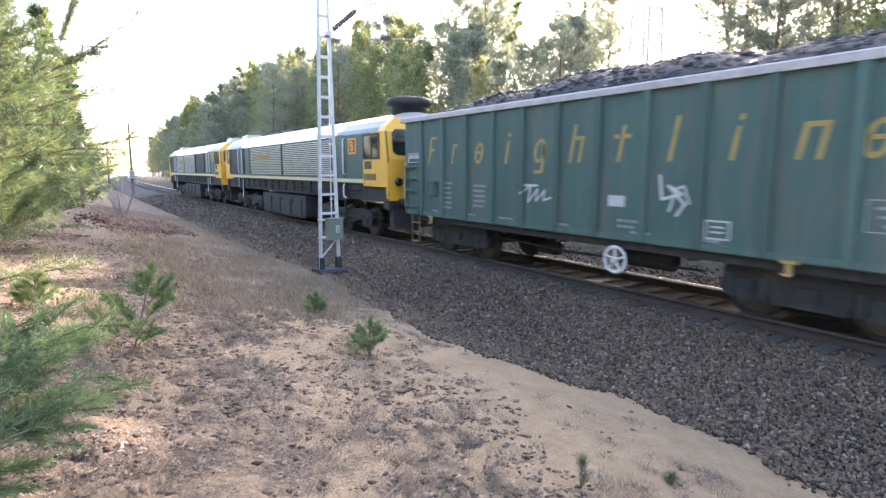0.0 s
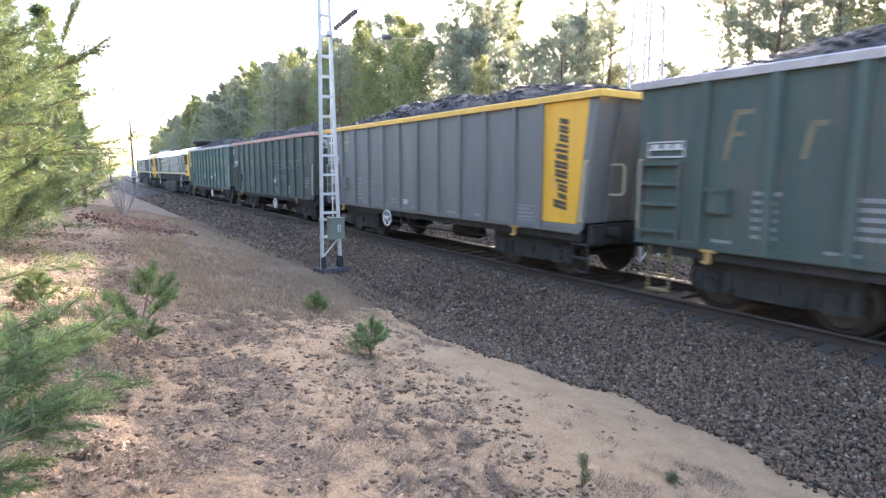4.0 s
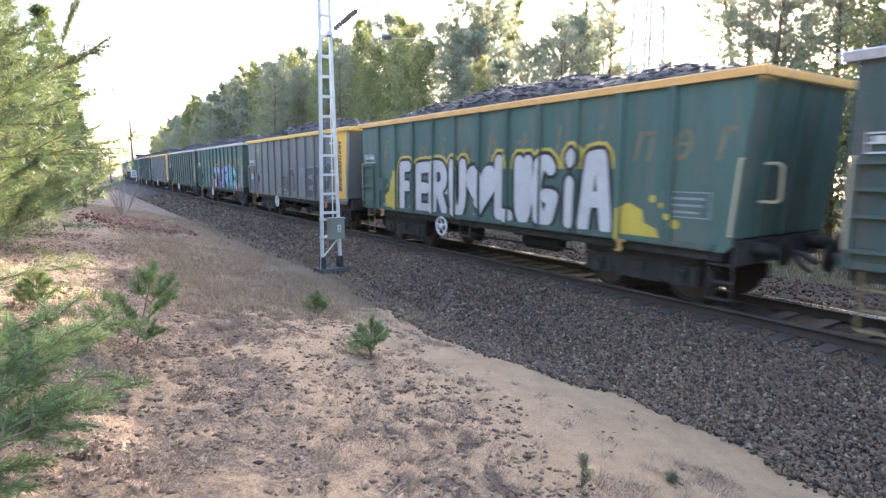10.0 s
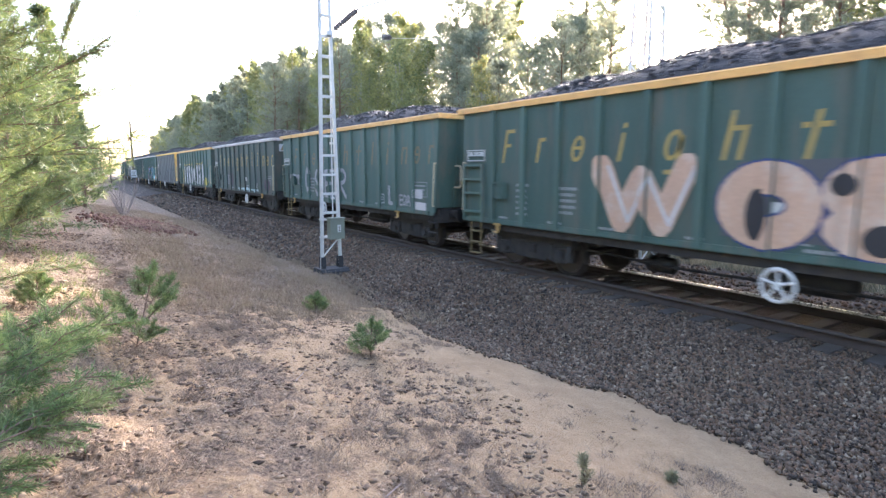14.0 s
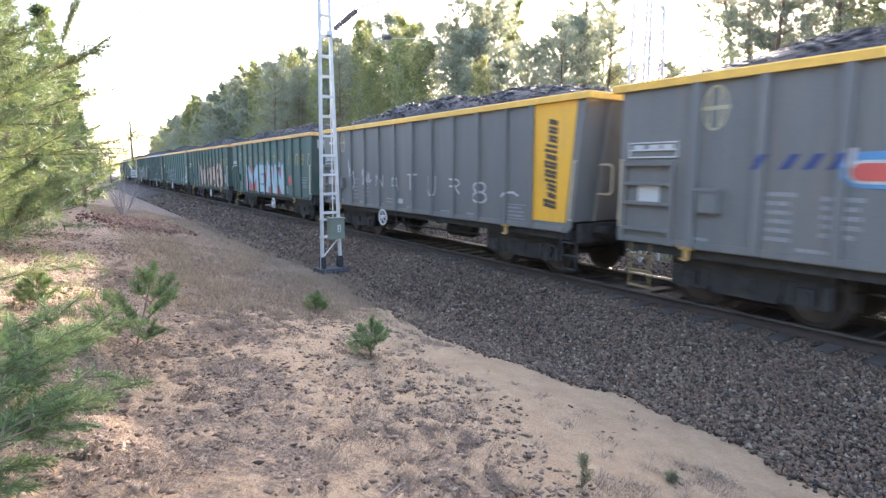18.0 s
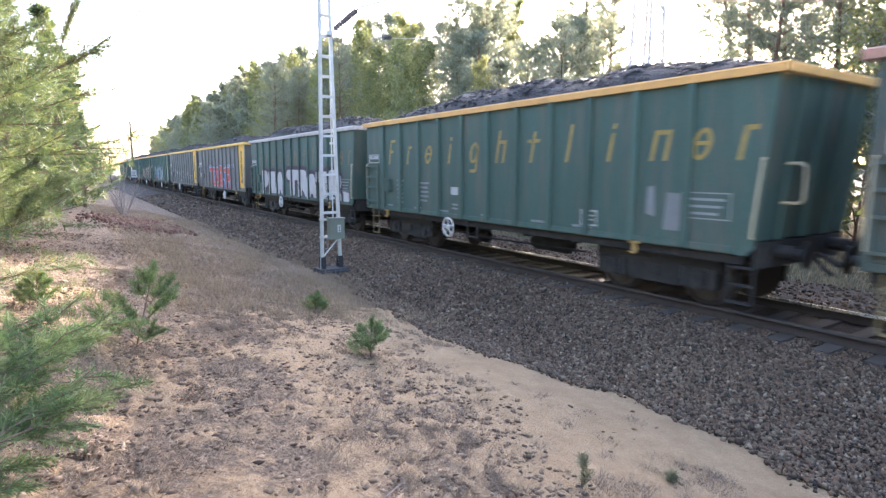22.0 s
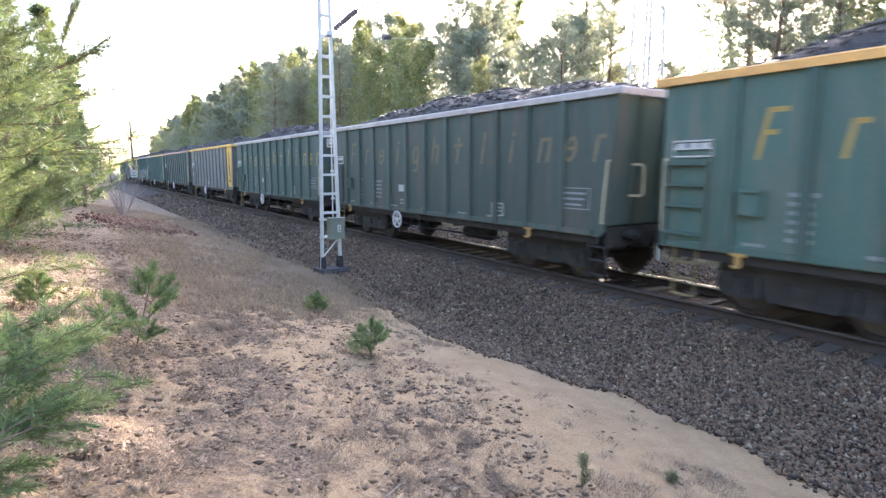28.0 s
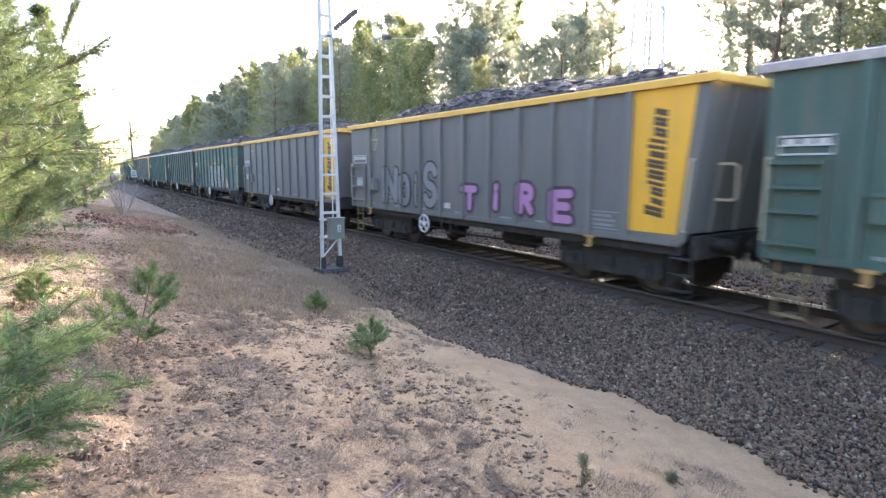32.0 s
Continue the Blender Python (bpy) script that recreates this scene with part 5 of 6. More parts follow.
# ---------------------------------------------------------------- locomotives
def loft_y(bm, prof, y0, y1, close=True):
    """An outline of (x, z) carried from y0 to y1."""
    a, b = [bm.verts.new((x, y0, z)) for x, z in prof], [bm.verts.new((x, y1, z)) for x, z in prof]
    bm.faces.new(a)
    bm.faces.new(b[::-1])
    for i in range(len(prof) if close else len(prof) - 1):
        j = (i + 1) % len(prof)
        bm.faces.new((a[i], a[j], b[j], b[i]))


# side panels along each locomotive: start, end, paint
LOCO_SIDES = (((-5.85, -0.52, "grille"), (-0.4, 4.6, "grille"), (5.95, 8.9, "black"), (4.75, 5.8, "green")),
              ((-5.3, -2.3, "black"), (-2.1, 2.3, "grille"), (2.4, 5.8, "grille"), (6.3, 9.2, "black")))


def make_loco(place):
    t = tagged(new("diesel_locomotive"), "green and yellow six-axle diesel locomotive with a silver roof", "locomotive", "locomotives of the coal train")
    X, CAB, END = 1.32, 6.02, 10.0

    part("body_shell", shared("loco_hood", M["loco_green"], lambda b: loft_y(b, [(-X, 1.56), (-X, 3.12), (-X + 0.1, 3.2), (X - 0.1, 3.2), (X, 3.12), (X, 1.56)], -CAB, CAB)), None, t)
    arch = [(-X - 0.015, 3.11), (-X + 0.12, 3.3), (-0.86, 3.58), (-0.45, 3.72), (0.0, 3.76), (0.45, 3.72), (0.86, 3.58), (X - 0.12, 3.3), (X + 0.015, 3.11)]
    part("roof", shared("loco_roof", M["roof_silver"], lambda b: loft_y(b, arch, -CAB - 0.4, CAB + 0.4)), None, t, "silver roof with sloping shoulders")

    def roof_seam(bm):
        loft_y(bm, [(x * 1.006, z + 0.008) for x, z in arch], -0.03, 0.03)

    for y in (-4.3, -2.1, 0.4, 2.6, 4.8):
        part("roof_seam", shared("loco_seam", M["grille"], roof_seam), None, t).location.y = y

    def hatch(bm):
        loft_y(bm, [(-0.42, 3.7), (-0.38, 3.83), (0.38, 3.83), (0.42, 3.7)], -0.9, 0.9)
        for k in range(7):
            loft_y(bm, [(-0.36, 3.83), (-0.36, 3.86), (0.36, 3.86), (0.36, 3.83)], -0.8 + 0.25 * k, -0.68 + 0.25 * k)

    for y in (-3.2, 1.5, 3.7):
        part("roof_hatch", shared("loco_hatch", M["black"], hatch), None, t, "dark slatted roof hatch").location.y = y

    def cab(bm):
        prism(bm, [(CAB, 1.56), (END - 0.02, 1.5), (END + 0.06, 2.3), (END - 0.08, 3.14), (CAB, 3.14)], -X, X)

    def shoulder(bm):
        loft_y(bm, [(-X, 3.13), (-X + 0.1, 3.28), (-0.86, 3.57), (0.86, 3.57), (X - 0.1, 3.28), (X, 3.13)], CAB + 0.2, END - 0.12)
        for v in bm.verts:
            if v.co.y > END - 0.2:
                v.co.y -= 0.5 * (v.co.z - 3.13)

    def cab_roof(bm):
        loft_y(bm, [(-0.96, 3.5), (-0.84, 3.6), (-0.45, 3.73), (0.0, 3.77), (0.45, 3.73), (0.84, 3.6), (0.96, 3.5)], CAB + 0.3, END - 0.34)

    def nose(bm):
        prism(bm, [(END - 0.06, 1.05), (END + 0.05, 1.05), (END + 0.05, 1.5), (END + 0.1, 2.3), (END - 0.03, 3.13), (END - 0.1, 3.16), (END - 0.14, 3.1), (END, 2.3), (END - 0.06, 1.5)], -X - 0.008, X + 0.008)
        bmesh.ops.bevel(bm, geom=[e for e in bm.edges if abs(e.verts[0].co.x - e.verts[1].co.x) < 0.01 and min(v.co.y for v in e.verts) > END - 0.33], offset=0.05, segments=2, affect="EDGES")

    def brow(bm):
        loft_y(bm, [(-X - 0.006, 3.132), (-X + 0.094, 3.285), (-0.86, 3.577), (0.86, 3.577), (X - 0.094, 3.285), (X + 0.006, 3.132)], 9.45, END - 0.09)
        for v in bm.verts:
            if v.co.y > END - 0.2:
                v.co.y -= 0.5 * (v.co.z - 3.13)

    def side_low(bm):
        prism(bm, [(8.42, 1.46), (END - 0.03, 1.46), (END - 0.02, 1.5), (END + 0.03, 2.3), (8.42, 2.3)], 0, 0.008)

    def side_high(bm):
        prism(bm, [(9.58, 2.302), (END + 0.03, 2.302), (END - 0.1, 3.13), (8.95, 3.13), (8.95, 3.1), (9.58, 3.1)], 0, 0.008)

    def windscreen(bm):
        for x0, x1 in ((-1.14, -0.06), (0.06, 1.14)):
            f = bm.faces.new([bm.verts.new((x0 + (x1 - x0) * u, END + 0.086 - 0.165 * (z - 2.3) / 1.0, z)) for u, z in ((0.12, 2.42), (0.88, 2.42), (1, 2.52), (1, 3.08), (0.86, 3.2), (0.14, 3.2), (0, 3.08), (0, 2.52))])
            r = bmesh.ops.extrude_face_region(bm, geom=[f])
            for v in r["geom"]:
                if isinstance(v, bmesh.types.BMVert):
                    v.co.y += 0.03

    def glass_side(bm):
        prism(bm, [(8.47, 2.36), (9.52, 2.36), (9.5, 3.04), (8.47, 3.04)], -0.006, 0.006)

    def frame_side(bm):
        for y0, y1, z0, z1 in ((8.43, 8.47, 2.32, 3.09), (9.5, 9.56, 2.32, 3.09), (8.47, 9.5, 2.32, 2.36), (8.47, 9.5, 3.04, 3.09), (9.0, 9.04, 2.36, 3.04)):
            box(bm, -0.012, 0.016, y0, y1, z0, z1)

    def lamp(bm):
        lathe(bm, [(0.13, 0.0), (0.13, 0.05), (0.1, 0.07)], "Y", 16)

    def pod(bm):
        lathe(bm, [(0.56, 3.6), (0.56, 3.96), (0.7, 3.98), (0.76, 4.05), (0.76, 4.16), (0.7, 4.23), (0.54, 4.26), (0.2, 4.27)], "Z", 24)
        for v in bm.verts:
            v.co.y = 9.1 + v.co.y * 0.85

    def roof_unit(bm):
        loft_y(bm, [(-0.5, 3.7), (-0.46, 3.9), (-0.3, 3.96), (0.3, 3.96), (0.46, 3.9), (0.5, 3.7)], 8.3, 9.3)

    def upper_rail(bm):
        for y in (6.2, 6.97):
            tube(bm, [(-0.01, y, 1.82), (0.06, y, 1.86), (0.06, y, 3.0), (-0.01, y, 3.04)], 0.024)

    def lower_rail(bm):
        tube(bm, [(0.0, 6.97, 1.5), (0.06, 6.97, 1.46), (0.06, 6.97, 1.08), (0.0, 7.1, 1.02)], 0.022)
        tube(bm, [(0.02, 6.2, 1.5), (0.05, 6.2, 0.5)], 0.02)

    def door(bm):
        box(bm, 0, 0.012, 6.27, 6.9, 1.62, 3.12)
        box(bm, 0.012, 0.03, 6.33, 6.42, 2.3, 2.36)

    def door_seal(bm):
        box(bm, 0, 0.006, 6.23, 6.94, 1.58, 3.16)

    def steps(bm):
        for s in (-1, 1):
            for z in (0.3, 0.62, 0.94, 1.26):
                box(bm, *sorted((s * 1.02, s * 1.33)), 6.24, 6.94, z, z + 0.035)
            for y in (6.22, 6.94):
                box(bm, *sorted((s * 1.26, s * 1.33)), y - 0.02, y + 0.02, 0.3, 1.56)

    def beam(bm):
        prism(bm, [(END - 0.3, 0.78), (END + 0.03, 0.78), (END + 0.04, 1.3), (END - 0.3, 1.45)], -1.28, 1.28)
        prism(bm, [(END - 0.15, 0.16), (END + 0.12, 0.2), (END + 0.02, 0.78), (END - 0.15, 0.78)], -1.15, 1.15)

    for turn in (0, 180):
        c = part("cab", shared("loco_cab", M["loco_green"], cab), None, t)
        c.rotation_euler.z = radians(turn)
        part("cab_shoulder", shared("loco_shoulder", M["loco_green"], shoulder), None, c)
        part("cab_brow", shared("loco_brow", M["yellow"], brow), None, c, "yellow brow over the windscreen")
        part("cab_roof", shared("loco_cab_roof", M["roof_silver"], cab_roof), None, c, "silver cab roof")
        part("cab_front", shared("loco_nose", M["yellow"], nose, False), None, c, "yellow cab front")
        part("windscreen", shared("loco_wind", M["glass"], windscreen), None, c)
        for x in (-0.95, 0.95):
            part("headlight", shared("loco_lamp", M["glass"], lamp), None, c).location = (x, END + 0.06, 1.62)
            part("buffer", shared("buffer", M["black"], buffer), None, c).location = (x * 0.92, END + 0.03, 1.0)
        if place == 0 and turn == 180:
            part("roof_pod", shared("loco_pod", M["black"], pod, True), None, c, "dark rounded roof unit")
        else:
            part("roof_unit", shared("loco_roof_unit", M["grille"], roof_unit), None, c, "low pale roof unit")
        part("cab_steps", shared("loco_steps", M["under"], steps), None, c)
        part("buffer_beam", shared("loco_beam", M["under"], beam), None, c)
        for s in (-1, 1):
            off = -X - 0.008 if s < 0 else X
            part("cab_side_panel", shared("loco_side_low", M["yellow"], side_low), None, c, "yellow cab side panel").location.x = off
            part("window_panel", shared("loco_side_high", M["yellow"], side_high), None, c, "yellow panel beside the cab window").location.x = off
            w = part("side_window", shared("loco_glass", M["glass"], glass_side), None, c)
            w.location.x = s * (X + 0.006)
            part("window_frame", shared("loco_frame_side%d" % s, M["under"], frame_side), None, w).location.x = s * 0.006
            for name, m, build, lab in (("door_seal", "black", door_seal, ""), ("cab_door", "loco_green", door, ""), ("handrail", "wheel_white", upper_rail, "white handrail"), ("step_rail", "wheel_white", lower_rail, "white step rail")):
                def sided(bm, build=build, s=s):
                    build(bm)
                    for v in bm.verts:
                        v.co.x *= s
                lift = 0.006 if name == "cab_door" else 0
                part(name, shared("loco_%s%d" % (name, s), M[m], sided), None, c, lab).location.x = s * (X + lift)

    def grille(y0, y1, bare):
        def build(bm):
            box(bm, 0, 0.012, y0, y1, 1.74, 3.1)
            for y in (y0, y1 - 0.05):
                box(bm, 0.012, 0.05, y, y + 0.05, 1.74, 3.1)
        return build

    def slats(y0, y1):
        def build(bm):
            n = 17
            for i in range(n):
                z = 1.78 + 1.3 * i / n
                v = box(bm, 0.012, 0.06, y0 + 0.05, y1 - 0.05, z, z + 0.036)
                for q in v:
                    if q.co.x > 0.05:
                        q.co.z -= 0.012
        return build

    for i, (y0, y1, m) in enumerate(LOCO_SIDES[place]):
        for s in (-1, 1):
            a, b = (y0, y1) if s > 0 else (-y1, -y0)
            k = "%d%d%d" % (place, i, s)
            ob = part("side_grille", shared("loco_grille" + k, M["loco_green" if m == "green" else "black"], grille(a, b, m)), None, t, "slatted side grille" if m == "grille" else "")
            ob.location.x, ob.rotation_euler.z = s * (X + 0.004), 0 if s > 0 else math.pi
            if m == "grille":
                part("slats", shared("loco_slats" + k, M["grille"], slats(a, b)), None, ob, "silver slats")

    def strip(bm):
        for s in (-1, 1):
            box(bm, *sorted((s * (X - 0.05), s * (X + 0.024))), -8.42, 8.42, 1.56, 1.68)

    part("side_stripe", shared("loco_stripe", M["stripe"], strip), None, t, "cream sole-bar stripe")

    def frame_bar(bm):
        box(bm, -1.2, 1.2, -9.7, 9.7, 1.0, 1.56)
        for s in (-1, 1):
            tube(bm, [(s * 1.24, -8, 1.32), (s * 1.24, 8, 1.32)], 0.03)
            tube(bm, [(s * 1.25, -8, 1.2), (s * 1.25, 8, 1.2)], 0.02)
            for k in range(12):
                y = -5.5 + k
                box(bm, *sorted((s * 1.2, s * 1.28)), y - 0.05, y + 0.05, 1.1, 1.5)

    part("underframe", shared("loco_frame", M["under"], frame_bar), None, t)

    def fuel(bm):
        prism(bm, [(-2.9, 0.32), (-2.7, 0.2), (2.7, 0.2), (2.9, 0.32), (2.9, 1.12), (-2.9, 1.12)], -1.26, 1.26)
        for y in (-2.0, -0.6, 0.8, 2.1):
            box(bm, -1.3, -1.26, y - 0.5, y + 0.5, 0.3, 1.0)
        for y in (-1.3, 0.1, 1.5):
            rod(bm, (-1.33, y, 0.9), (-1.26, y, 0.9), 0.09, 10)

    part("fuel_tank", shared("loco_fuel", M["under"], fuel), None, t, "dusty dark fuel tank")

    plate = part("depot_plate", shared("loco_badge", M["orange_sign"], lambda b: box(b, -0.01, 0, -0.3, 0.3, 0, 0.52)), None, t, "orange square plate with a dark letter")
    plate.location = (-X - 0.002, -7.6, 2.5)
    part("plate_face", shared("loco_badge_face", M["ink"], lambda b: box(b, -0.004, 0, -0.21, 0.21, 0.06, 0.46)), None, plate).location.x = -0.01
    k = part("letter", text_mesh("B", 0.26, 0.34, 0.03), M["orange_sign"], plate)
    k.location = (-0.017, 0.13, 0.09)

    def brand(bm):
        rng = random.Random(2)
        y = 0.0
        while y > -2.6:
            d = 0.1 + 0.1 * rng.random()
            h = 0.2 + 0.12 * rng.random()
            box(bm, -0.004, 0, y - d, y, 0, h)
            y -= d + 0.05

    part("lettering", shared("loco_brand", M["letter"], brand), None, t, "yellow lettering strokes on the grille").location = (-X - 0.07, 3.9, 2.42)

    def number(bm):
        for i in range(5):
            box(bm, -0.004, 0, -0.17 * i - 0.12, -0.17 * i, 0, 0.2)

    part("number_strokes", shared("loco_number", M["ink"], number), None, t).location = (-X - 0.012, -8.5, 1.66)
    part("makers_label", shared("loco_label", M["ink"], lambda b: box(b, -0.004, 0, -0.5, 0, 0, 0.25)), None, t, "small dark label").location = (-X - 0.012, -8.53, 2.0)
    for y in (6.1, -6.1):
        add_bogie(t, y, (-2.0, 0.0, 2.0))
    for ob in t.children:
        if ob.name.split(".")[0] not in ("bogie", "fuel_tank"):
            ob.location.z += 0.22
    t.scale = (1.02, 1.045, 1.03)
    return t


# ---------------------------------------------------------------- the train's run
def run(time):
    """Metres that the train has gone since the start; it gathers speed gently."""
    return 8.418 * time + 0.02871 * time * time


FIRST = 14.49
TRAIN = []
for number in sorted(WAGONS):
    wagon = make_wagon(number)
    TRAIN.append((wagon, FIRST - HALF * wagon.scale.y - 14.04 * (number - 1) + WAGONS[number][4], 4.35))
for place in range(2):
    TRAIN.append((make_loco(place), FIRST + 0.5 + 11.1 + 22.25 * place, 6.1))


def on_track(s, pivot):
    """Pose of a vehicle whose two bogies stand on the track, its middle at s."""
    xa, ya, _ = track(s + pivot)
    xb, yb, _ = track(s - pivot)
    return Matrix.Translation(((xa + xb) / 2, (ya + yb) / 2, 0)) @ Matrix.Rotation(-math.atan2(xa - xb, ya - yb), 4, "Z")


def motions():
    for thing, s0, pivot in TRAIN:
        walk(thing, [(time, on_track(s0 + run(time), pivot)) for time in range(33)])
    steps = [i / 15 for i in range(481)]
    turns = [Matrix.Rotation(-run(time) / 0.46, 4, "X") for time in steps]
    for wheel, a in WHEELSETS:
        at = Matrix.Translation((0, a, 0.46))
        walk(wheel, [(time, at @ q) for time, q in zip(steps, turns)])


# ---------------------------------------------------------------- masts and poles
def near_mast():
    bx, by, z0 = 5.66, 13.9, -0.45
    mast = tagged(new("catenary_mast"), "pale galvanised lattice catenary mast with a small cabinet beside the track", "catenary mast")
    mast.location = (bx, by, 0)

    def half(z):
        return 0.25 - 0.02 * z

    for s in (-1, 1):
        bm = bmesh.new()
        a, b = s * half(0), s * half(8.2)
        for w0, w1, d0, d1 in ((-0.035, 0.035, -0.045, -0.035), (-0.035, 0.035, 0.035, 0.045), (-0.035 if s > 0 else 0.027, -0.027 if s > 0 else 0.035, -0.035, 0.035)):
            v = box(bm, w0, w1, d0, d1, -0.3, 8.2)
            for q in v:
                q.co.x += a + (b - a) * q.co.z / 8.2
        part("leg", bm, M["galv"], mast)
    z = 1.15
    while z < 8:
        bm = bmesh.new()
        box(bm, -half(z), half(z), -0.06, -0.046, z - 0.03, z + 0.03)
        box(bm, -half(z), half(z), 0.046, 0.06, z - 0.03, z + 0.03)
        part("batten", bm, M["galv"], mast)
        z += 0.49
    bm = bmesh.new()
    rod(bm, (-0.2, 0.0, 0.02), (0.17, 0.0, 0.42), 0.02)
    part("brace", bm, M["galv"], mast)
    bm = bmesh.new()
    tube(bm, [(0.05, -0.07, 0.9), (0.06, -0.07, 2.6), (0.08, -0.07, 5.2)], 0.016)
    for zz in (1.5, 2.2, 2.9, 3.6):
        box(bm, 0.02, 0.11, -0.09, -0.05, zz, zz + 0.05)
    part("cable", bm, M["galv"], mast)
    cab = part("cabinet", shared("mast_cabinet", M["cabinet"], lambda b: (box(b, -0.12, 0.27, -0.3, -0.07, 0.48, 1.0), box(b, -0.14, 0.29, -0.32, -0.05, 1.0, 1.03), box(b, -0.1, 0.25, -0.306, -0.3, 0.52, 0.97))), None, mast, "grey-green metal cabinet")
    plate = part("number_plate", shared("mast_plate", M["white"], lambda b: box(b, 0.07, 0.16, -0.316, -0.307, 0.66, 0.85)), None, cab)
    num = text_mesh("2", 0.05, 0.12, 0.02)
    num.transform(Matrix.Rotation(radians(90), 4, "Z"))
    ob = part("number", num, M["ink"], cab)
    ob.location = (0.09, -0.318, 0.69)
    for zz in (0.52, 0.98):
        part("clamp", shared("clamp%d" % (zz * 100), M["galv"], lambda b: box(b, -0.28, 0.24, -0.075, 0.075, zz - 0.025, zz + 0.025)), None, mast)
    bm = bmesh.new()
    prism(bm, [(-0.34, z0 - 0.2), (-0.34, -0.36), (-0.26, -0.3), (0.26, -0.3), (0.34, -0.36), (0.34, z0 - 0.2)], -0.38, 0.38)
    part("footing", bm, M["tar"], mast, "dark tarred concrete footing")
    bm = bmesh.new()
    for s in (-1, 1):
        for d in (-0.07, 0.07):
            prism(bm, [(d - 0.02, -0.3), (d - 0.02, 0.0), (d + 0.02, 0.0), (d + 0.02, -0.3)], s * 0.24 - 0.06, s * 0.24 + 0.06)
    part("foot_plate", bm, M["tar"], mast, "tarred foot plate")
    # cantilever over the track
    arm = part("cantilever", shared("cantilever", M["galv"], lambda b: (tube(b, [(0.1, 0, 5.62), (1.0, 0, 6.4), (3.9, 0, 7.5)], 0.028), tube(b, [(1.3, 0, 5.68), (3.4, 0, 5.9)], 0.007), tube(b, [(0.12, 0, 7.3), (3.9, 0, 7.5)], 0.025), box(b, 0.02, 0.2, -0.06, 0.06, 5.54, 5.7))), None, mast)
    for p, d in (((0.28, 0, 5.78), (0.32, 0, 0.28)), ((0.6, 0, 6.06), (0.3, 0, 0.26)), ((1.62, 0, 5.73), (0.25, 0, 0.03))):
        bm = bmesh.new()
        p, d = Vector(p), Vector(d)
        for i in range(5):
            rod(bm, p + d * (i / 5), p + d * (i / 5 + 0.06), 0.075, 12)
        rod(bm, p - d * 0.1, p + d * 1.05, 0.03, 8)
        part("insulator", bm, M["porcelain"], arm, "ribbed brown insulator")


def lattice_mast(x, y, h, w, name, label):
    mast = tagged(new(name), label, "catenary mast")
    mast.location = (x, y, 0)
    z0, q = -0.5, w / 2

    def at(sx, sy, z):
        k = 1 - 0.45 * z / h
        return (sx * q * k, sy * q * k, z)

    for sx in (-1, 1):
        for sy in (-1, 1):
            bm = bmesh.new()
            rod(bm, at(sx, sy, z0), at(sx, sy, h), 0.045, 6)
            part("leg", bm, M["galv"], mast)
    z = z0 + 0.2
    while z < h - 0.7:
        for a, b in (((-1, -1), (1, -1)), ((1, -1), (1, 1)), ((1, 1), (-1, 1)), ((-1, 1), (-1, -1))):
            for p, r in ((a, b), (b, a)):
                bm = bmesh.new()
                rod(bm, at(*p, z), at(*r, z + 0.68), 0.022, 5)
                part("lattice_bar", bm, M["galv"], mast)
        z += 0.68
    bm = bmesh.new()
    box(bm, -q - 0.15, q + 0.15, -q - 0.15, q + 0.15, -0.9, -0.35)
    part("footing", bm, M["concrete"], mast)


def pole(x, y, h, sign):
    p = tagged(new("line_pole"), "dark slender pole beside the railway" + (" with a white sign" if sign else ""), "pole")
    p.location = (x, y, float(ground_z(x, y)))
    bm = bmesh.new()
    rod(bm, (0, 0, -0.5), (0, 0, h), 0.16, 10, 0.09)
    part("shaft", bm, M["wood_pole"], p)
    bm = bmesh.new()
    tube(bm, [(0, 0, h - 1.2), (2.4, 0, h - 0.7)], 0.05)
    tube(bm, [(0, 0, h - 0.4), (2.4, 0, h - 0.7)], 0.03)
    part("bracket", bm, M["wood_pole"], p)
    if sign:
        bm = bmesh.new()
        box(bm, -0.26, 0.26, -0.24, -0.2, 2.3, 3.1)
        s = part("sign", bm, M["white"], p, "white sign board")
        bm = bmesh.new()
        for i, w in enumerate((0.2, 0.14, 0.2)):
            box(bm, -w, w, -0.25, -0.242, 2.45 + 0.2 * i, 2.53 + 0.2 * i)
        part("sign_strokes", bm, M["ink"], s)


near_mast()
lattice_mast(13.6, 10.38, 9.5, 0.8, "lattice_mast", "tall pale steel lattice mast beyond the track")
pole(6.2, 71, 8.4, True)
pole(7.2, 128, 9.4, False)


# ---------------------------------------------------------------- plants
def needles(rng, pts, dirs, per, length, width, spread):
    """Tufts of needles that fan out from pts along dirs."""
    n = len(pts) * per
    p = np.repeat(pts, per, 0)
    d = np.repeat(dirs, per, 0) + rng.normal(0, spread, (n, 3))
    d /= np.linalg.norm(d, axis=1, keepdims=True) + 1e-9
    side = np.cross(d, rng.normal(size=(n, 3)))
    side /= np.linalg.norm(side, axis=1, keepdims=True) + 1e-9
    ln = (length * (0.7 + 0.5 * rng.random(n)))[:, None]
    p = p + rng.normal(0, 0.15, (n, 3)) * length
    a, b, c, e = p - side * width * 0.3, p + side * width * 0.3, p + d * ln * 0.6 + side * width * 0.5, p + d * ln
    v = np.stack([a, b, c, e], 1)
    return v.reshape(-1, 3), np.arange(4 * n).reshape(n, 4)


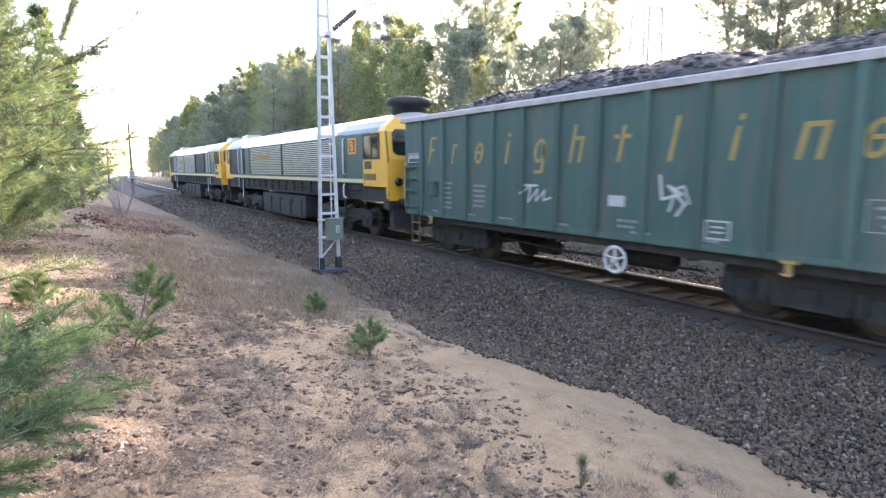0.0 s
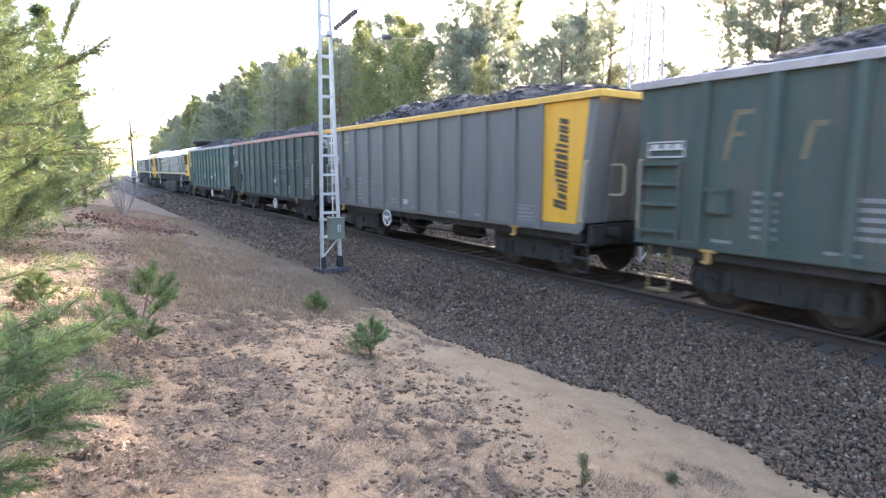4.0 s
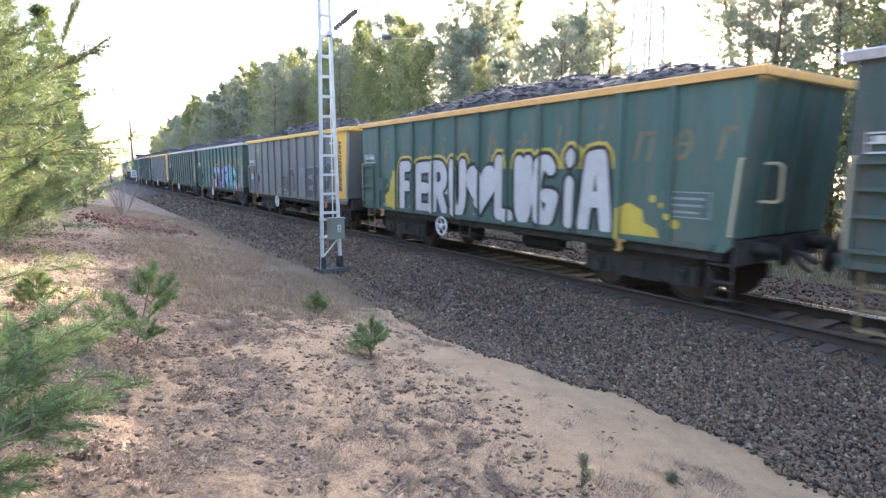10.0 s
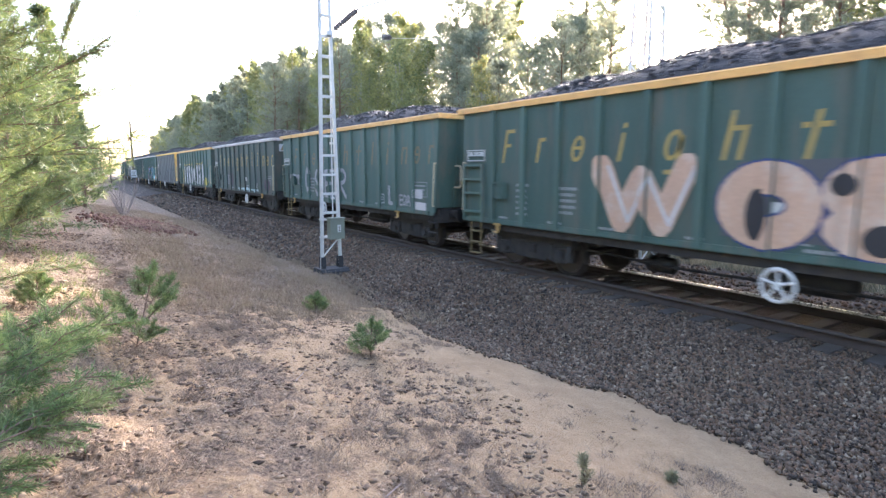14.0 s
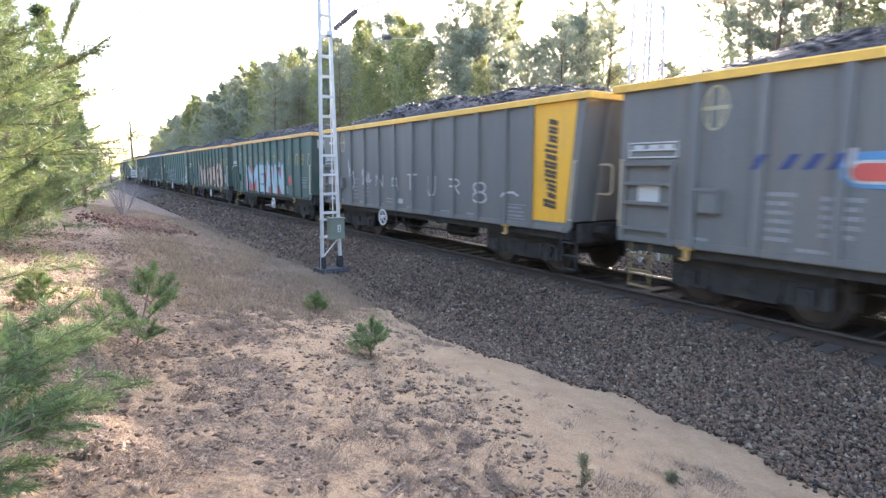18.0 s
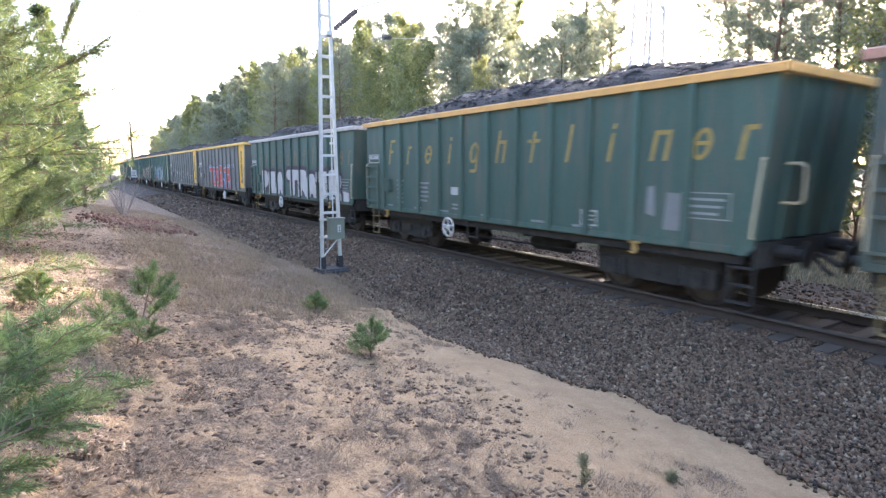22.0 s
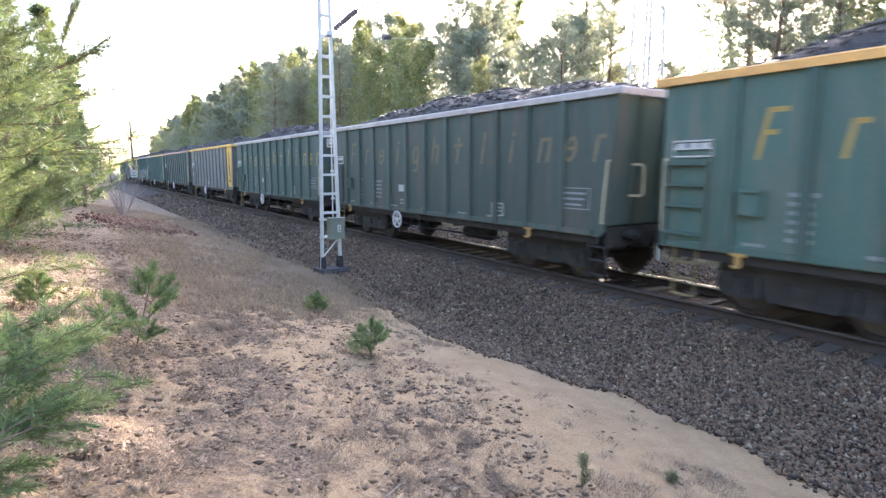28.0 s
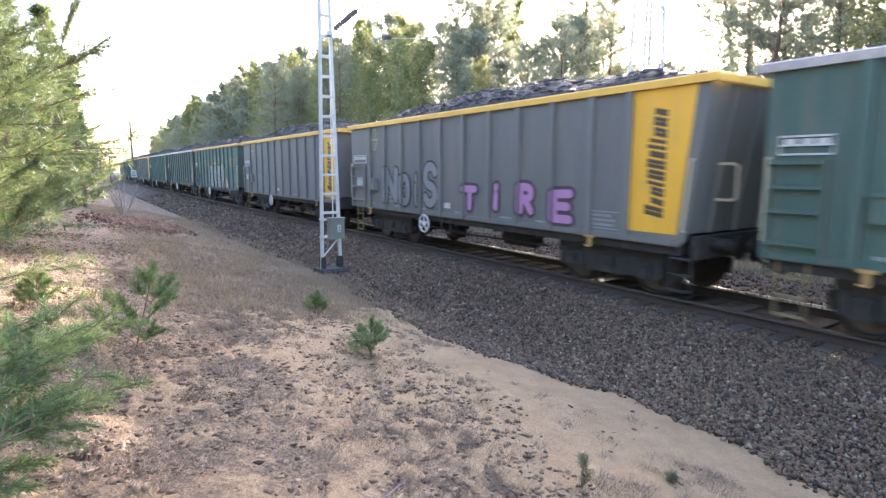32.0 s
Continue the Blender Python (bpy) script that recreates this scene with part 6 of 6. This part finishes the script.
def branch_points(rng, start, direction, length, twigs, step):
    """Points and directions of tufts along a branch and its side twigs, and the wood as segments."""
    pts, dirs, wood = [], [], []
    d = np.array(direction, float)
    d /= np.linalg.norm(d)
    p, q = np.array(start, float), d.copy()
    k = 7
    spine = [p.copy()]
    for i in range(k):
        q = q + rng.normal(0, 0.09, 3) + np.array([0, 0, 0.03])
        q /= np.linalg.norm(q)
        p = p + q * length / k
        spine.append(p.copy())
    for a, b in zip(spine[:-1], spine[1:]):
        wood.append((a, b))

    def along(a, b, lo):
        n = max(2, int(np.linalg.norm(b - a) / step))
        for t in np.linspace(lo, 1, n):
            pts.append(a + (b - a) * t)
            dirs.append((b - a) / np.linalg.norm(b - a))

    for i in range(3, k):
        along(spine[i], spine[i + 1], 0)
    up = np.array([0, 0, 1.0])
    for i in range(twigs):
        f = 0.3 + 0.68 * (i + rng.random()) / twigs
        j = min(k - 1, int(f * k))
        a = spine[j] + (spine[j + 1] - spine[j]) * (f * k - j)
        lat = np.cross(d, up)
        t = d * 0.75 + lat * (1 if i % 2 else -1) * (0.6 + 0.4 * rng.random()) + up * rng.normal(0.12, 0.22)
        t /= np.linalg.norm(t)
        b = a + t * length * (0.2 + 0.25 * rng.random()) * (1.15 - 0.6 * f)
        wood.append((a, b))
        along(a, b, 0.25)
    return pts, dirs, wood


def conifer(seed, h, base, spread, whorl_gap, per_whorl, twigs, step, per, nlen, nwid, fan, leaf, bark, taper=2.2):
    """A pine: tapered trunk, limbs in whorls, tufts of needles. Returns the wood and the crown."""
    rng = np.random.default_rng(seed)
    wood = bmesh.new()
    bend = rng.normal(0, 0.03, 2)
    spine = [np.array([bend[0] * z * math.sin(z * 0.5), bend[1] * z, z]) for z in np.linspace(-0.3, h, 9)]
    r0 = 0.012 * h + 0.02
    for i in range(8):
        rod(wood, spine[i], spine[i + 1], r0 * (1 - i / 8.4), 7, r0 * (1 - (i + 1) / 8.4))
    P, D = [], []
    z = base
    while z < h - 0.1:
        f = (z - base) / (h - base)
        if taper < 2.5:
            reach = spread * min(1, 0.5 + 2 * f) * (1 - f) ** taper * rng.uniform(0.7, 1.25) + 0.22
        else:
            reach = spread * (0.55 + 0.45 * math.sin(math.pi * min(1, f * 1.3 + 0.25))) * (1 - f ** taper) + 0.12
        a0 = rng.random() * 6.28
        c = np.array([np.interp(z, [s[2] for s in spine], [s[k] for s in spine]) for k in (0, 1, 2)])
        for i in range(per_whorl):
            if rng.random() < 0.14:
                continue
            a = a0 + 6.283 * i / per_whorl + rng.normal(0, 0.25)
            d = (math.cos(a), math.sin(a), 0.15 + 0.55 * f + rng.normal(0, 0.12))
            p, q, w = branch_points(rng, c, d, reach * (0.6 + 0.6 * rng.random()), twigs, step)
            P += p
            D += q
            if nlen > 0.15:
                rod(wood, w[0][0], w[6][1], 0.012 + 0.004 * reach, 3, 0.006)
            else:
                for s, e in w:
                    rod(wood, s, e, 0.003 + 0.0016 * reach, 3, 0.002 + 0.0008 * reach)
        z += whorl_gap * (0.75 + 0.5 * rng.random()) * (1 - 0.3 * f)
    v, f = needles(rng, np.array(P), np.array(D), per, nlen, nwid, fan)
    return finish(wood, "trunk"), array_mesh("crown", v, f, leaf), bark


def broadleaf(seed, h, base, spread, limbs, per, size, leaf, bark):
    """A slender birch: pale trunk, upswept limbs, many small leaves."""
    rng = np.random.default_rng(seed)
    wood = bmesh.new()
    spine = [np.array([0.12 * math.sin(z * 0.6 + seed), 0.1 * math.cos(z * 0.5 + seed), z]) for z in np.linspace(-0.3, h, 9)]
    for i in range(8):
        rod(wood, spine[i], spine[i + 1], 0.011 * h * (1 - i / 8.6), 7, 0.011 * h * (1 - (i + 1) / 8.6))
    P = []
    for i in range(limbs):
        z = base + (h - base) * (i + rng.random()) / limbs
        f = (z - base) / (h - base)
        a = rng.random() * 6.283
        c = np.array([np.interp(z, [s[2] for s in spine], [s[k] for s in spine]) for k in (0, 1, 2)])
        reach = spread * (0.5 + 0.5 * math.sin(math.pi * min(1, 0.2 + f * 0.8))) * (1.05 - 0.75 * f)
        d = np.array([math.cos(a), math.sin(a), 0.5 + 0.5 * rng.random()])
        e = c + d / np.linalg.norm(d) * reach
        rod(wood, c, e, 0.02, 4, 0.006)
        for k in range(4):
            m = c + (e - c) * (0.35 + 0.65 * rng.random())
            t = m + rng.normal(0, 0.32, 3) * reach * 0.5 + np.array([0, 0, -0.15])
            n = int(per * (0.5 + rng.random()))
            u = rng.random((n, 1))
            P.append(m + (t - m) * u * 1.3 + rng.normal(0, 0.13 + 0.05 * reach, (n, 3)))
    P = np.concatenate(P)
    n = len(P)
    R = rotations(rng, n)
    quad = np.array([(-0.5, 0, 0), (0, -0.32, 0.06), (0.55, 0, 0), (0, 0.32, 0.06)])
    v = np.einsum("nij,kj->nki", R, quad) * (size * (0.6 + 0.7 * rng.random((n, 1, 1)))) + P[:, None]
    return finish(wood, "trunk"), array_mesh("crown", v.reshape(-1, 3), np.arange(4 * n).reshape(n, 4), leaf), bark


def plant(kinds, name, label, category, group, x, y, z, scale, turn, tall=1.0):
    wood, crown, bark = kinds
    ob = tagged(new(name), label, category, group)
    ob.location, ob.rotation_euler.z = (x, y, z), turn
    ob.scale = (scale, scale, scale * tall)
    part("trunk", wood, bark, ob)
    part("crown", crown, None, ob)
    return ob


PINES = [conifer(20 + i, 12, 1.8 + 0.8 * (i % 2), 3.2, 0.55, 5, 7, 0.25, 6, 0.25, 0.03, 1.0, M["needle_hazed"], M["bark_pine"], 0.6) for i in range(3)]
PINES_MID = [conifer(26 + i, 12, 1.8, 3.3, 0.58, 5, 6, 0.34, 5, 0.32, 0.052, 1.0, M["needle_hazed"], M["bark_pine"], 0.6) for i in range(3)]
PINES_FAR = [conifer(30 + i, 12, 1.6, 3.2, 0.66, 5, 4, 0.46, 4, 0.4, 0.09, 0.9, M["needle_hazed"], M["bark_pine"], 0.65) for i in range(3)]
BIRCHES = [broadleaf(40 + i, 11, 1.8, 2.3, 32, 36, 0.155, M["birch_leaf"], M["bark_birch"]) for i in range(4)]
BIRCHES_FAR = [broadleaf(50 + i, 11, 1.8, 2.6, 26, 26, 0.26, M["birch_leaf"], M["bark_birch"]) for i in range(2)]
BUSHES = [broadleaf(60 + i, 3.2, 0.2, 1.5, 14, 30, 0.17, M["birch_leaf"], M["twig"]) for i in range(2)]


def build_forest():
    rng = np.random.default_rng(9)
    rows = [(9.5, 2.4, 9.8, 0.28), (12.5, 2.3, 11.4, 0.28), (16.5, 2.5, 12.8, 0.22), (22.5, 3.2, 14.2, 0.15)]
    for lat, gap, tall, birch in rows:
        y = -14.0 + 2 * rng.random()
        while y < (250 if lat < 20 else 160):
            yy = y + rng.normal(0, 0.5)
            x = float(axis_x(yy)) + lat + rng.normal(0, 0.9)
            az = math.degrees(math.atan2(x, yy))
            h = tall * (0.9 + 0.32 * rng.random()) * (1.0 + 0.2 * min(1.0, max(0.0, yy - 25) / 60))
            is_birch = rng.random() < (birch if yy < 60 else 0.45)
            if 49.5 < az < 60.5:
                h *= 0.5
            if 21 < az < 32 and lat < 14:
                is_birch = rng.random() < 0.8
            far = yy > 70 or lat > 24
            # the low sun clears the tops here and reaches the bank
            if 5.0 < yy - (x - 0.5) * 0.7265 < 13.5:
                h = min(h, (1.5 + (x - 0.7) / math.sin(SUN_AZ) * math.tan(SUN_EL) - float(ground_z(x, yy))) * (0.82 + 0.16 * rng.random()))
            z = float(ground_z(x, yy)) - 0.1
            if is_birch:
                plant((BIRCHES_FAR if far or lat > 14 else BIRCHES)[rng.integers(2)], "birch_tree", "slender birch with yellowing leaves and a pale trunk", "tree", "trees of the forest edge", x, yy, z, h / 11, rng.random() * 6.28, 1.0)
            else:
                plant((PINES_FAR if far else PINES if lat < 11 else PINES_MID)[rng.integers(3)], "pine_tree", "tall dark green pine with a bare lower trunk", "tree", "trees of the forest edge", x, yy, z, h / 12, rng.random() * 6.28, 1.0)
            y += gap * (0.75 + 0.5 * rng.random()) * (1.0 + max(0.0, y - 60) / 110)
    y = -6.0
    while y < 120:
        x = float(axis_x(y)) + rng.choice((7.4, 9.0)) + rng.normal(0, 0.6)
        plant(BUSHES[rng.integers(2)], "bush", "low leafy bush at the edge of the wood", "bush", "bushes of the forest edge", x, y, float(ground_z(x, y)) - 0.05, 1.1 + 0.5 * rng.random(), rng.random() * 6.28)
        y += 1.1 + 0.8 * rng.random() + max(0.0, y) * 0.03


build_forest()

# young pines on the near bank
YOUNG = [conifer(80 + i, 7.2, 0.15, 2.1, 0.27, 7, 8, 0.15, 22, 0.12, 0.009, 1.25, M["needle"], M["twig"], 3.0) for i in range(1)]
YOUNG_MID = [conifer(84 + i, 7.2, 0.2, 2.1, 0.3, 6, 7, 0.12, 9, 0.14, 0.016, 1.05, M["needle"], M["twig"], 3.0) for i in range(2)]
YOUNG_FAR = [conifer(90 + i, 6.5, 0.4, 1.9, 0.5, 5, 5, 0.2, 4, 0.28, 0.05, 0.5, M["needle"], M["twig"]) for i in range(2)]


def build_bank_pines():
    rng = np.random.default_rng(17)
    for x, y, s, kind in ((-1.85, 6.9, 1.04, YOUNG[0]), (-1.9, 9.6, 1.05, YOUNG[0]), (-1.7, 12.6, 1.0, YOUNG_MID[1]), (-3.6, 9.2, 1.2, YOUNG_MID[0]), (-1.5, 16.0, 1.0, YOUNG_MID[0]), (-1.3, 20.0, 0.95, YOUNG_MID[1])):
        plant(kind, "young_pine", "young sunlit pine with long needles on the sandy bank", "tree", "young pines on the bank", x, y, float(ground_z(x, y)) - 0.05, s, rng.random() * 6.28)
    y = 25.0
    while y < 230:
        for j in range(2):
            x = float(axis_x(y)) - 10.3 - 2.4 * j + rng.normal(0, 0.4) + 0.018 * min(y, 110)
            plant(YOUNG_FAR[j], "young_pine", "young sunlit pine on the bank beside the railway", "tree", "young pines on the bank", x, y + rng.normal(0, 1), float(ground_z(x, y)) - 0.05, 0.75 + 0.35 * rng.random() + 0.003 * y, rng.random() * 6.28)
        y += 4.2 + 0.06 * y
    # woods that close the place behind the camera
    for i in range(26):
        x, y = -9 - 10 * rng.random(), -22 + 2.4 * i
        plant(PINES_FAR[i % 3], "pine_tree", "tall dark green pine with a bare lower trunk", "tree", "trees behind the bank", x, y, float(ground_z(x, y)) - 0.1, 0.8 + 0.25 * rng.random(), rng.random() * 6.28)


build_bank_pines()


def spray_plant(name, label, sprays, root, per, nlen, nwid, step, twigs, leaf, seed):
    """A low pine built from single limbs, each from a start to a tip."""
    rng = np.random.default_rng(seed)
    ob = tagged(new(name), label, "pine sapling")
    wood = bmesh.new()
    for a, b, r in root:
        rod(wood, a, b, r, 7, r * 0.6)
    part("stem", wood, M["twig"], ob)
    for a, b in sprays:
        a, b = np.array(a, float), np.array(b, float)
        p, d, w = branch_points(rng, a, b - a, float(np.linalg.norm(b - a)), twigs, step)
        bm = bmesh.new()
        for s, e in w:
            rod(bm, s, e, 0.0045, 5, 0.003)
        limb = part("limb", bm, M["twig"], ob)
        v, f = needles(rng, np.array(p), np.array(d), per, nlen, nwid, 0.85)
        part("needle_spray", array_mesh("needle_spray", v, f, leaf), None, limb)
    return ob


def build_saplings():
    # close to the camera: limbs of a young pine that stands outside the view
    root = np.array((-0.7, 2.6, 1.15))
    ends = [(0.24, 3.04, 1.17), (0.24, 3.70, 1.49), (0.06, 3.57, 1.43), (-0.05, 3.53, 1.51), (-0.19, 3.51, 1.53), (-0.24, 3.15, 1.38), (-0.09, 3.29, 1.33), (0.10, 3.08, 1.22), (-0.01, 3.08, 1.11), (-0.18, 3.09, 1.21), (-0.27, 3.01, 1.09), (-0.16, 3.03, 0.99), (-0.31, 2.89, 0.97), (0.13, 3.04, 1.09), (-0.05, 3.12, 1.24), (-0.28, 3.32, 1.48), (-0.22, 2.94, 0.92), (0.01, 3.35, 1.36), (-0.32, 3.07, 1.29), (-0.13, 3.03, 1.09)]
    tips = [(root * 0.72 + np.array(t) * 0.28, root * 0.1 + np.array(t) * 0.9) for t in ends]
    spray_plant("pine_sapling", "young pine with fresh green needle sprays reaching over the sand", tips, [((-0.8, 2.4, float(ground_z(-0.8, 2.4)) - 0.1), (-0.75, 2.5, 1.9), 0.03)], 12, 0.048, 0.005, 0.017, 8, M["needle_near"], 4)
    # a taller one further along: bare forked branch against the sky and low sprays
    fork = (-0.02, 6.84, 3.23)
    limbs = [((-0.77, 7.09, 2.54), fork), (fork, (0.39, 6.59, 3.42)), (fork, (0.29, 6.87, 3.89)), ((-0.84, 6.69, 1.35), (0.03, 6.37, 2.09)), ((-0.82, 6.72, 1.61), (0.20, 6.36, 2.00)), ((-0.81, 6.88, 1.86), (0.08, 6.64, 2.45)), ((-0.70, 7.04, 3.22), (-0.15, 6.74, 3.59)), ((-0.75, 6.83, 2.48), (-0.16, 6.49, 2.79))]
    spray_plant("pine_sapling", "young pine with a forked branch and long greyish needles", limbs, [((-2.0, 5.3, float(ground_z(-2.0, 5.3)) - 0.1), (-2.02, 5.3, 5.2), 0.045)], 13, 0.085, 0.0055, 0.024, 7, M["needle"], 5)
    for (x, y), h, seed in (((0.42, 6.1), 0.85, 21), ((2.9, 5.98), 0.5, 22), ((2.9, 2.59), 0.24, 23), ((3.8, 2.46), 0.1, 24), ((3.2, 8.6), 0.4, 25), ((-0.4, 8.0), 0.45, 26)):
        rng = np.random.default_rng(seed)
        z = float(ground_z(x, y)) - 0.03
        lean = 0.25 if seed == 21 else 0.05
        limbs = []
        count = 12 if seed == 21 else 16 if h > 0.3 else 4
        for i in range(count):
            f = (i + 0.3) / (count * 1.17)
            a = rng.random() * 6.28
            b = np.array([x + lean * h * f, y, z + h * f * 0.85])
            limbs.append((b, b + np.array([math.cos(a), math.sin(a), 0.75 if h > 0.3 else 1.6]) * h * (0.55 - 0.34 * f) * (1 if h > 0.3 else 0.8)))
        limbs.append((np.array([x + lean * h * 0.7, y, z + h * 0.6]), np.array([x + lean * h, y, z + h])))
        spray_plant("pine_seedling", "small green pine seedling growing in the sand", limbs, [((x, y, z - 0.05), (x + lean * h, y, z + h * 0.9), 0.008)], (20 if h > 0.7 else 14 if h > 0.3 else 7), 0.05, 0.0044, 0.018, 6, M["needle_near"] if h > 0.3 else M["dry_needle"], seed)


build_saplings()


def build_ground_cover():
    rng = np.random.default_rng(31)

    def scatter(n, x0, x1, y0, y1, keep):
        x, y = x0 + (x1 - x0) * rng.random(n), y0 + (y1 - y0) * rng.random(n) ** 1.25
        k = keep(x, y) > rng.random(n)
        return x[k], y[k]

    def patch(x, y):
        return 0.5 + 0.5 * np.sin(1.7 * x + 0.8 * np.sin(1.1 * y)) * np.sin(1.3 * y + 1.1 * np.sin(0.9 * x + 1))

    x, y = scatter(70000, -2.5, 5.0, 1.2, 18, lambda x, y: np.clip(1.8 * hummock(x, y) - 0.5, 0.01, 1))
    c = np.stack([x, y, ground_z(x, y) + 0.006], 1)
    tagged(new("soil_clods", lumps(rng, c, 0.005 + 0.036 * rng.random(len(x)) ** 2.6, M["clod"], "soil_clods", True, 0.32)), "dry moss, bark and soil clods strewn over sand", "ground litter", kind="stuff")

    def tufts(n, region, keep, blades_per, size, length, width, lean, m, name, label):
        x, y = scatter(n, *region, keep)
        cx, cy = np.repeat(x, blades_per), np.repeat(y, blades_per)
        cx, cy = cx + rng.normal(0, size, len(cx)), cy + rng.normal(0, size, len(cy))
        ln = np.repeat(length * (0.5 + 0.9 * rng.random(len(x))), blades_per)
        roots = np.stack([cx, cy, ground_z(cx, cy) - 0.01], 1)
        tagged(new(name, blades(rng, roots, ln, width, lean, M[m], name)), label, "ground cover", kind="stuff")

    tufts(2200, (-2.0, 5.0, 1.2, 13), lambda x, y: np.clip(1.2 * hummock(x + 0.5, y) - 0.1, 0.04, 1), 80, 0.06, 0.075, 0.0045, 0.9, "heather", "heather_tufts", "low withered grey-brown heather tufts")
    tufts(1300, (1.2, 4.4, 1.9, 8.5), lambda x, y: np.clip(2.2 * patch(1.3 * x + 0.4, 1.2 * y) - 0.9, 0.05, 1), 60, 0.05, 0.06, 0.004, 0.9, "heather", "sand_tufts", "small grey-green withered tufts on bare sand")
    tufts(2300, (1.0, 5.4, 8.0, 34), lambda x, y: np.clip(0.35 + 0.6 * patch(x, y), 0, 1), 34, 0.12, 0.17, 0.006, 0.6, "dry_grass", "dry_grass", "tall dry greyish grass along the bank")
    tufts(260, (-2.5, 0.3, 5.5, 13), lambda x, y: patch(x + 1, y + 1), 30, 0.06, 0.14, 0.006, 0.6, "green_grass", "green_grass", "sunlit green grass tufts on the bank")
    tufts(1500, (14.8, 21, -4, 60), lambda x, y: 0.9 + 0 * x, 22, 0.16, 0.3, 0.012, 0.5, "dry_grass", "verge_grass", "dry grass verge beyond the track")
    n = 26000
    x, y = -2 + 6.8 * rng.random(n), 1.3 + 9 * rng.random(n) ** 1.3
    keep = rng.random(n) < np.clip(hummock(x, y) + 0.12, 0, 1)
    x, y = x[keep], y[keep]
    a, ln = rng.random(len(x)) * 6.283, 0.03 + 0.05 * rng.random(len(x))
    p = np.stack([x, y, ground_z(x, y) + 0.014 + 0.012 * rng.random(len(x))], 1)
    d = np.stack([np.cos(a) * ln, np.sin(a) * ln, 0.1 * ln], 1)
    w = np.stack([-np.sin(a), np.cos(a), 0 * a], 1) * 0.0022
    straw = array_mesh("dead_needles", np.stack([p - w, p + w, p + d], 1).reshape(-1, 3), np.arange(3 * len(x)).reshape(-1, 3), M["dry_grass"])
    tagged(new("dead_needles", straw), "fallen dry pine needles strewn over the sand", "ground litter", kind="stuff")
    n = 1700
    x, y = rng.normal(2.2, 0.65, n), rng.normal(24.3, 1.4, n)
    c = np.stack([x, y, ground_z(x, y) + 0.02], 1)
    tagged(new("fallen_leaves", lumps(rng, c, 0.02 + 0.04 * rng.random(n), M["red_leaf"], "fallen_leaves")), "patch of red-brown fallen leaves on the bank", "fallen leaves", kind="stuff")
    bush = tagged(new("bare_shrub"), "bare reddish-grey shrub with thin upright twigs", "shrub")
    bush.location = (2.05, 29.3, float(ground_z(2.05, 29.3)) - 0.05)
    for i in range(16):
        bm = bmesh.new()
        a = rng.random() * 6.28
        p = Vector((0.1 * math.cos(a), 0.1 * math.sin(a), 0))
        d = Vector((math.cos(a) * 0.45, math.sin(a) * 0.45, 1)).normalized()
        h = 1.1 + 1.2 * rng.random()
        q = p + d * h * 0.5
        e = q + (d + Vector(rng.normal(0, 0.2, 3))).normalized() * h * 0.5
        rod(bm, p, q, 0.018, 5, 0.012)
        rod(bm, q, e, 0.012, 5, 0.004)
        for k in range(4):
            m = q + (e - q) * rng.random()
            rod(bm, m, m + Vector((rng.normal(0, 0.25), rng.normal(0, 0.25), 0.3)), 0.007, 4, 0.003)
        part("stem", bm, M["dead_twig"], bush)
    for i in range(10):
        x, y = 1.2 + 2.4 * rng.random(), 2.6 + 6 * rng.random()
        bm = bmesh.new()
        a, ln = rng.random() * 3.14, 0.12 + 0.25 * rng.random()
        za = float(ground_z(x, y)) + 0.012
        rod(bm, (x, y, za), (x + ln * math.cos(a), y + ln * math.sin(a), za + 0.02), 0.006, 6, 0.003)
        tagged(new("fallen_twig", finish(bm, "fallen_twig")), "thin dry fallen twig on the sand", "twig", "twigs on the sand").data.materials.append(M["dead_twig"])


build_ground_cover()


motions()
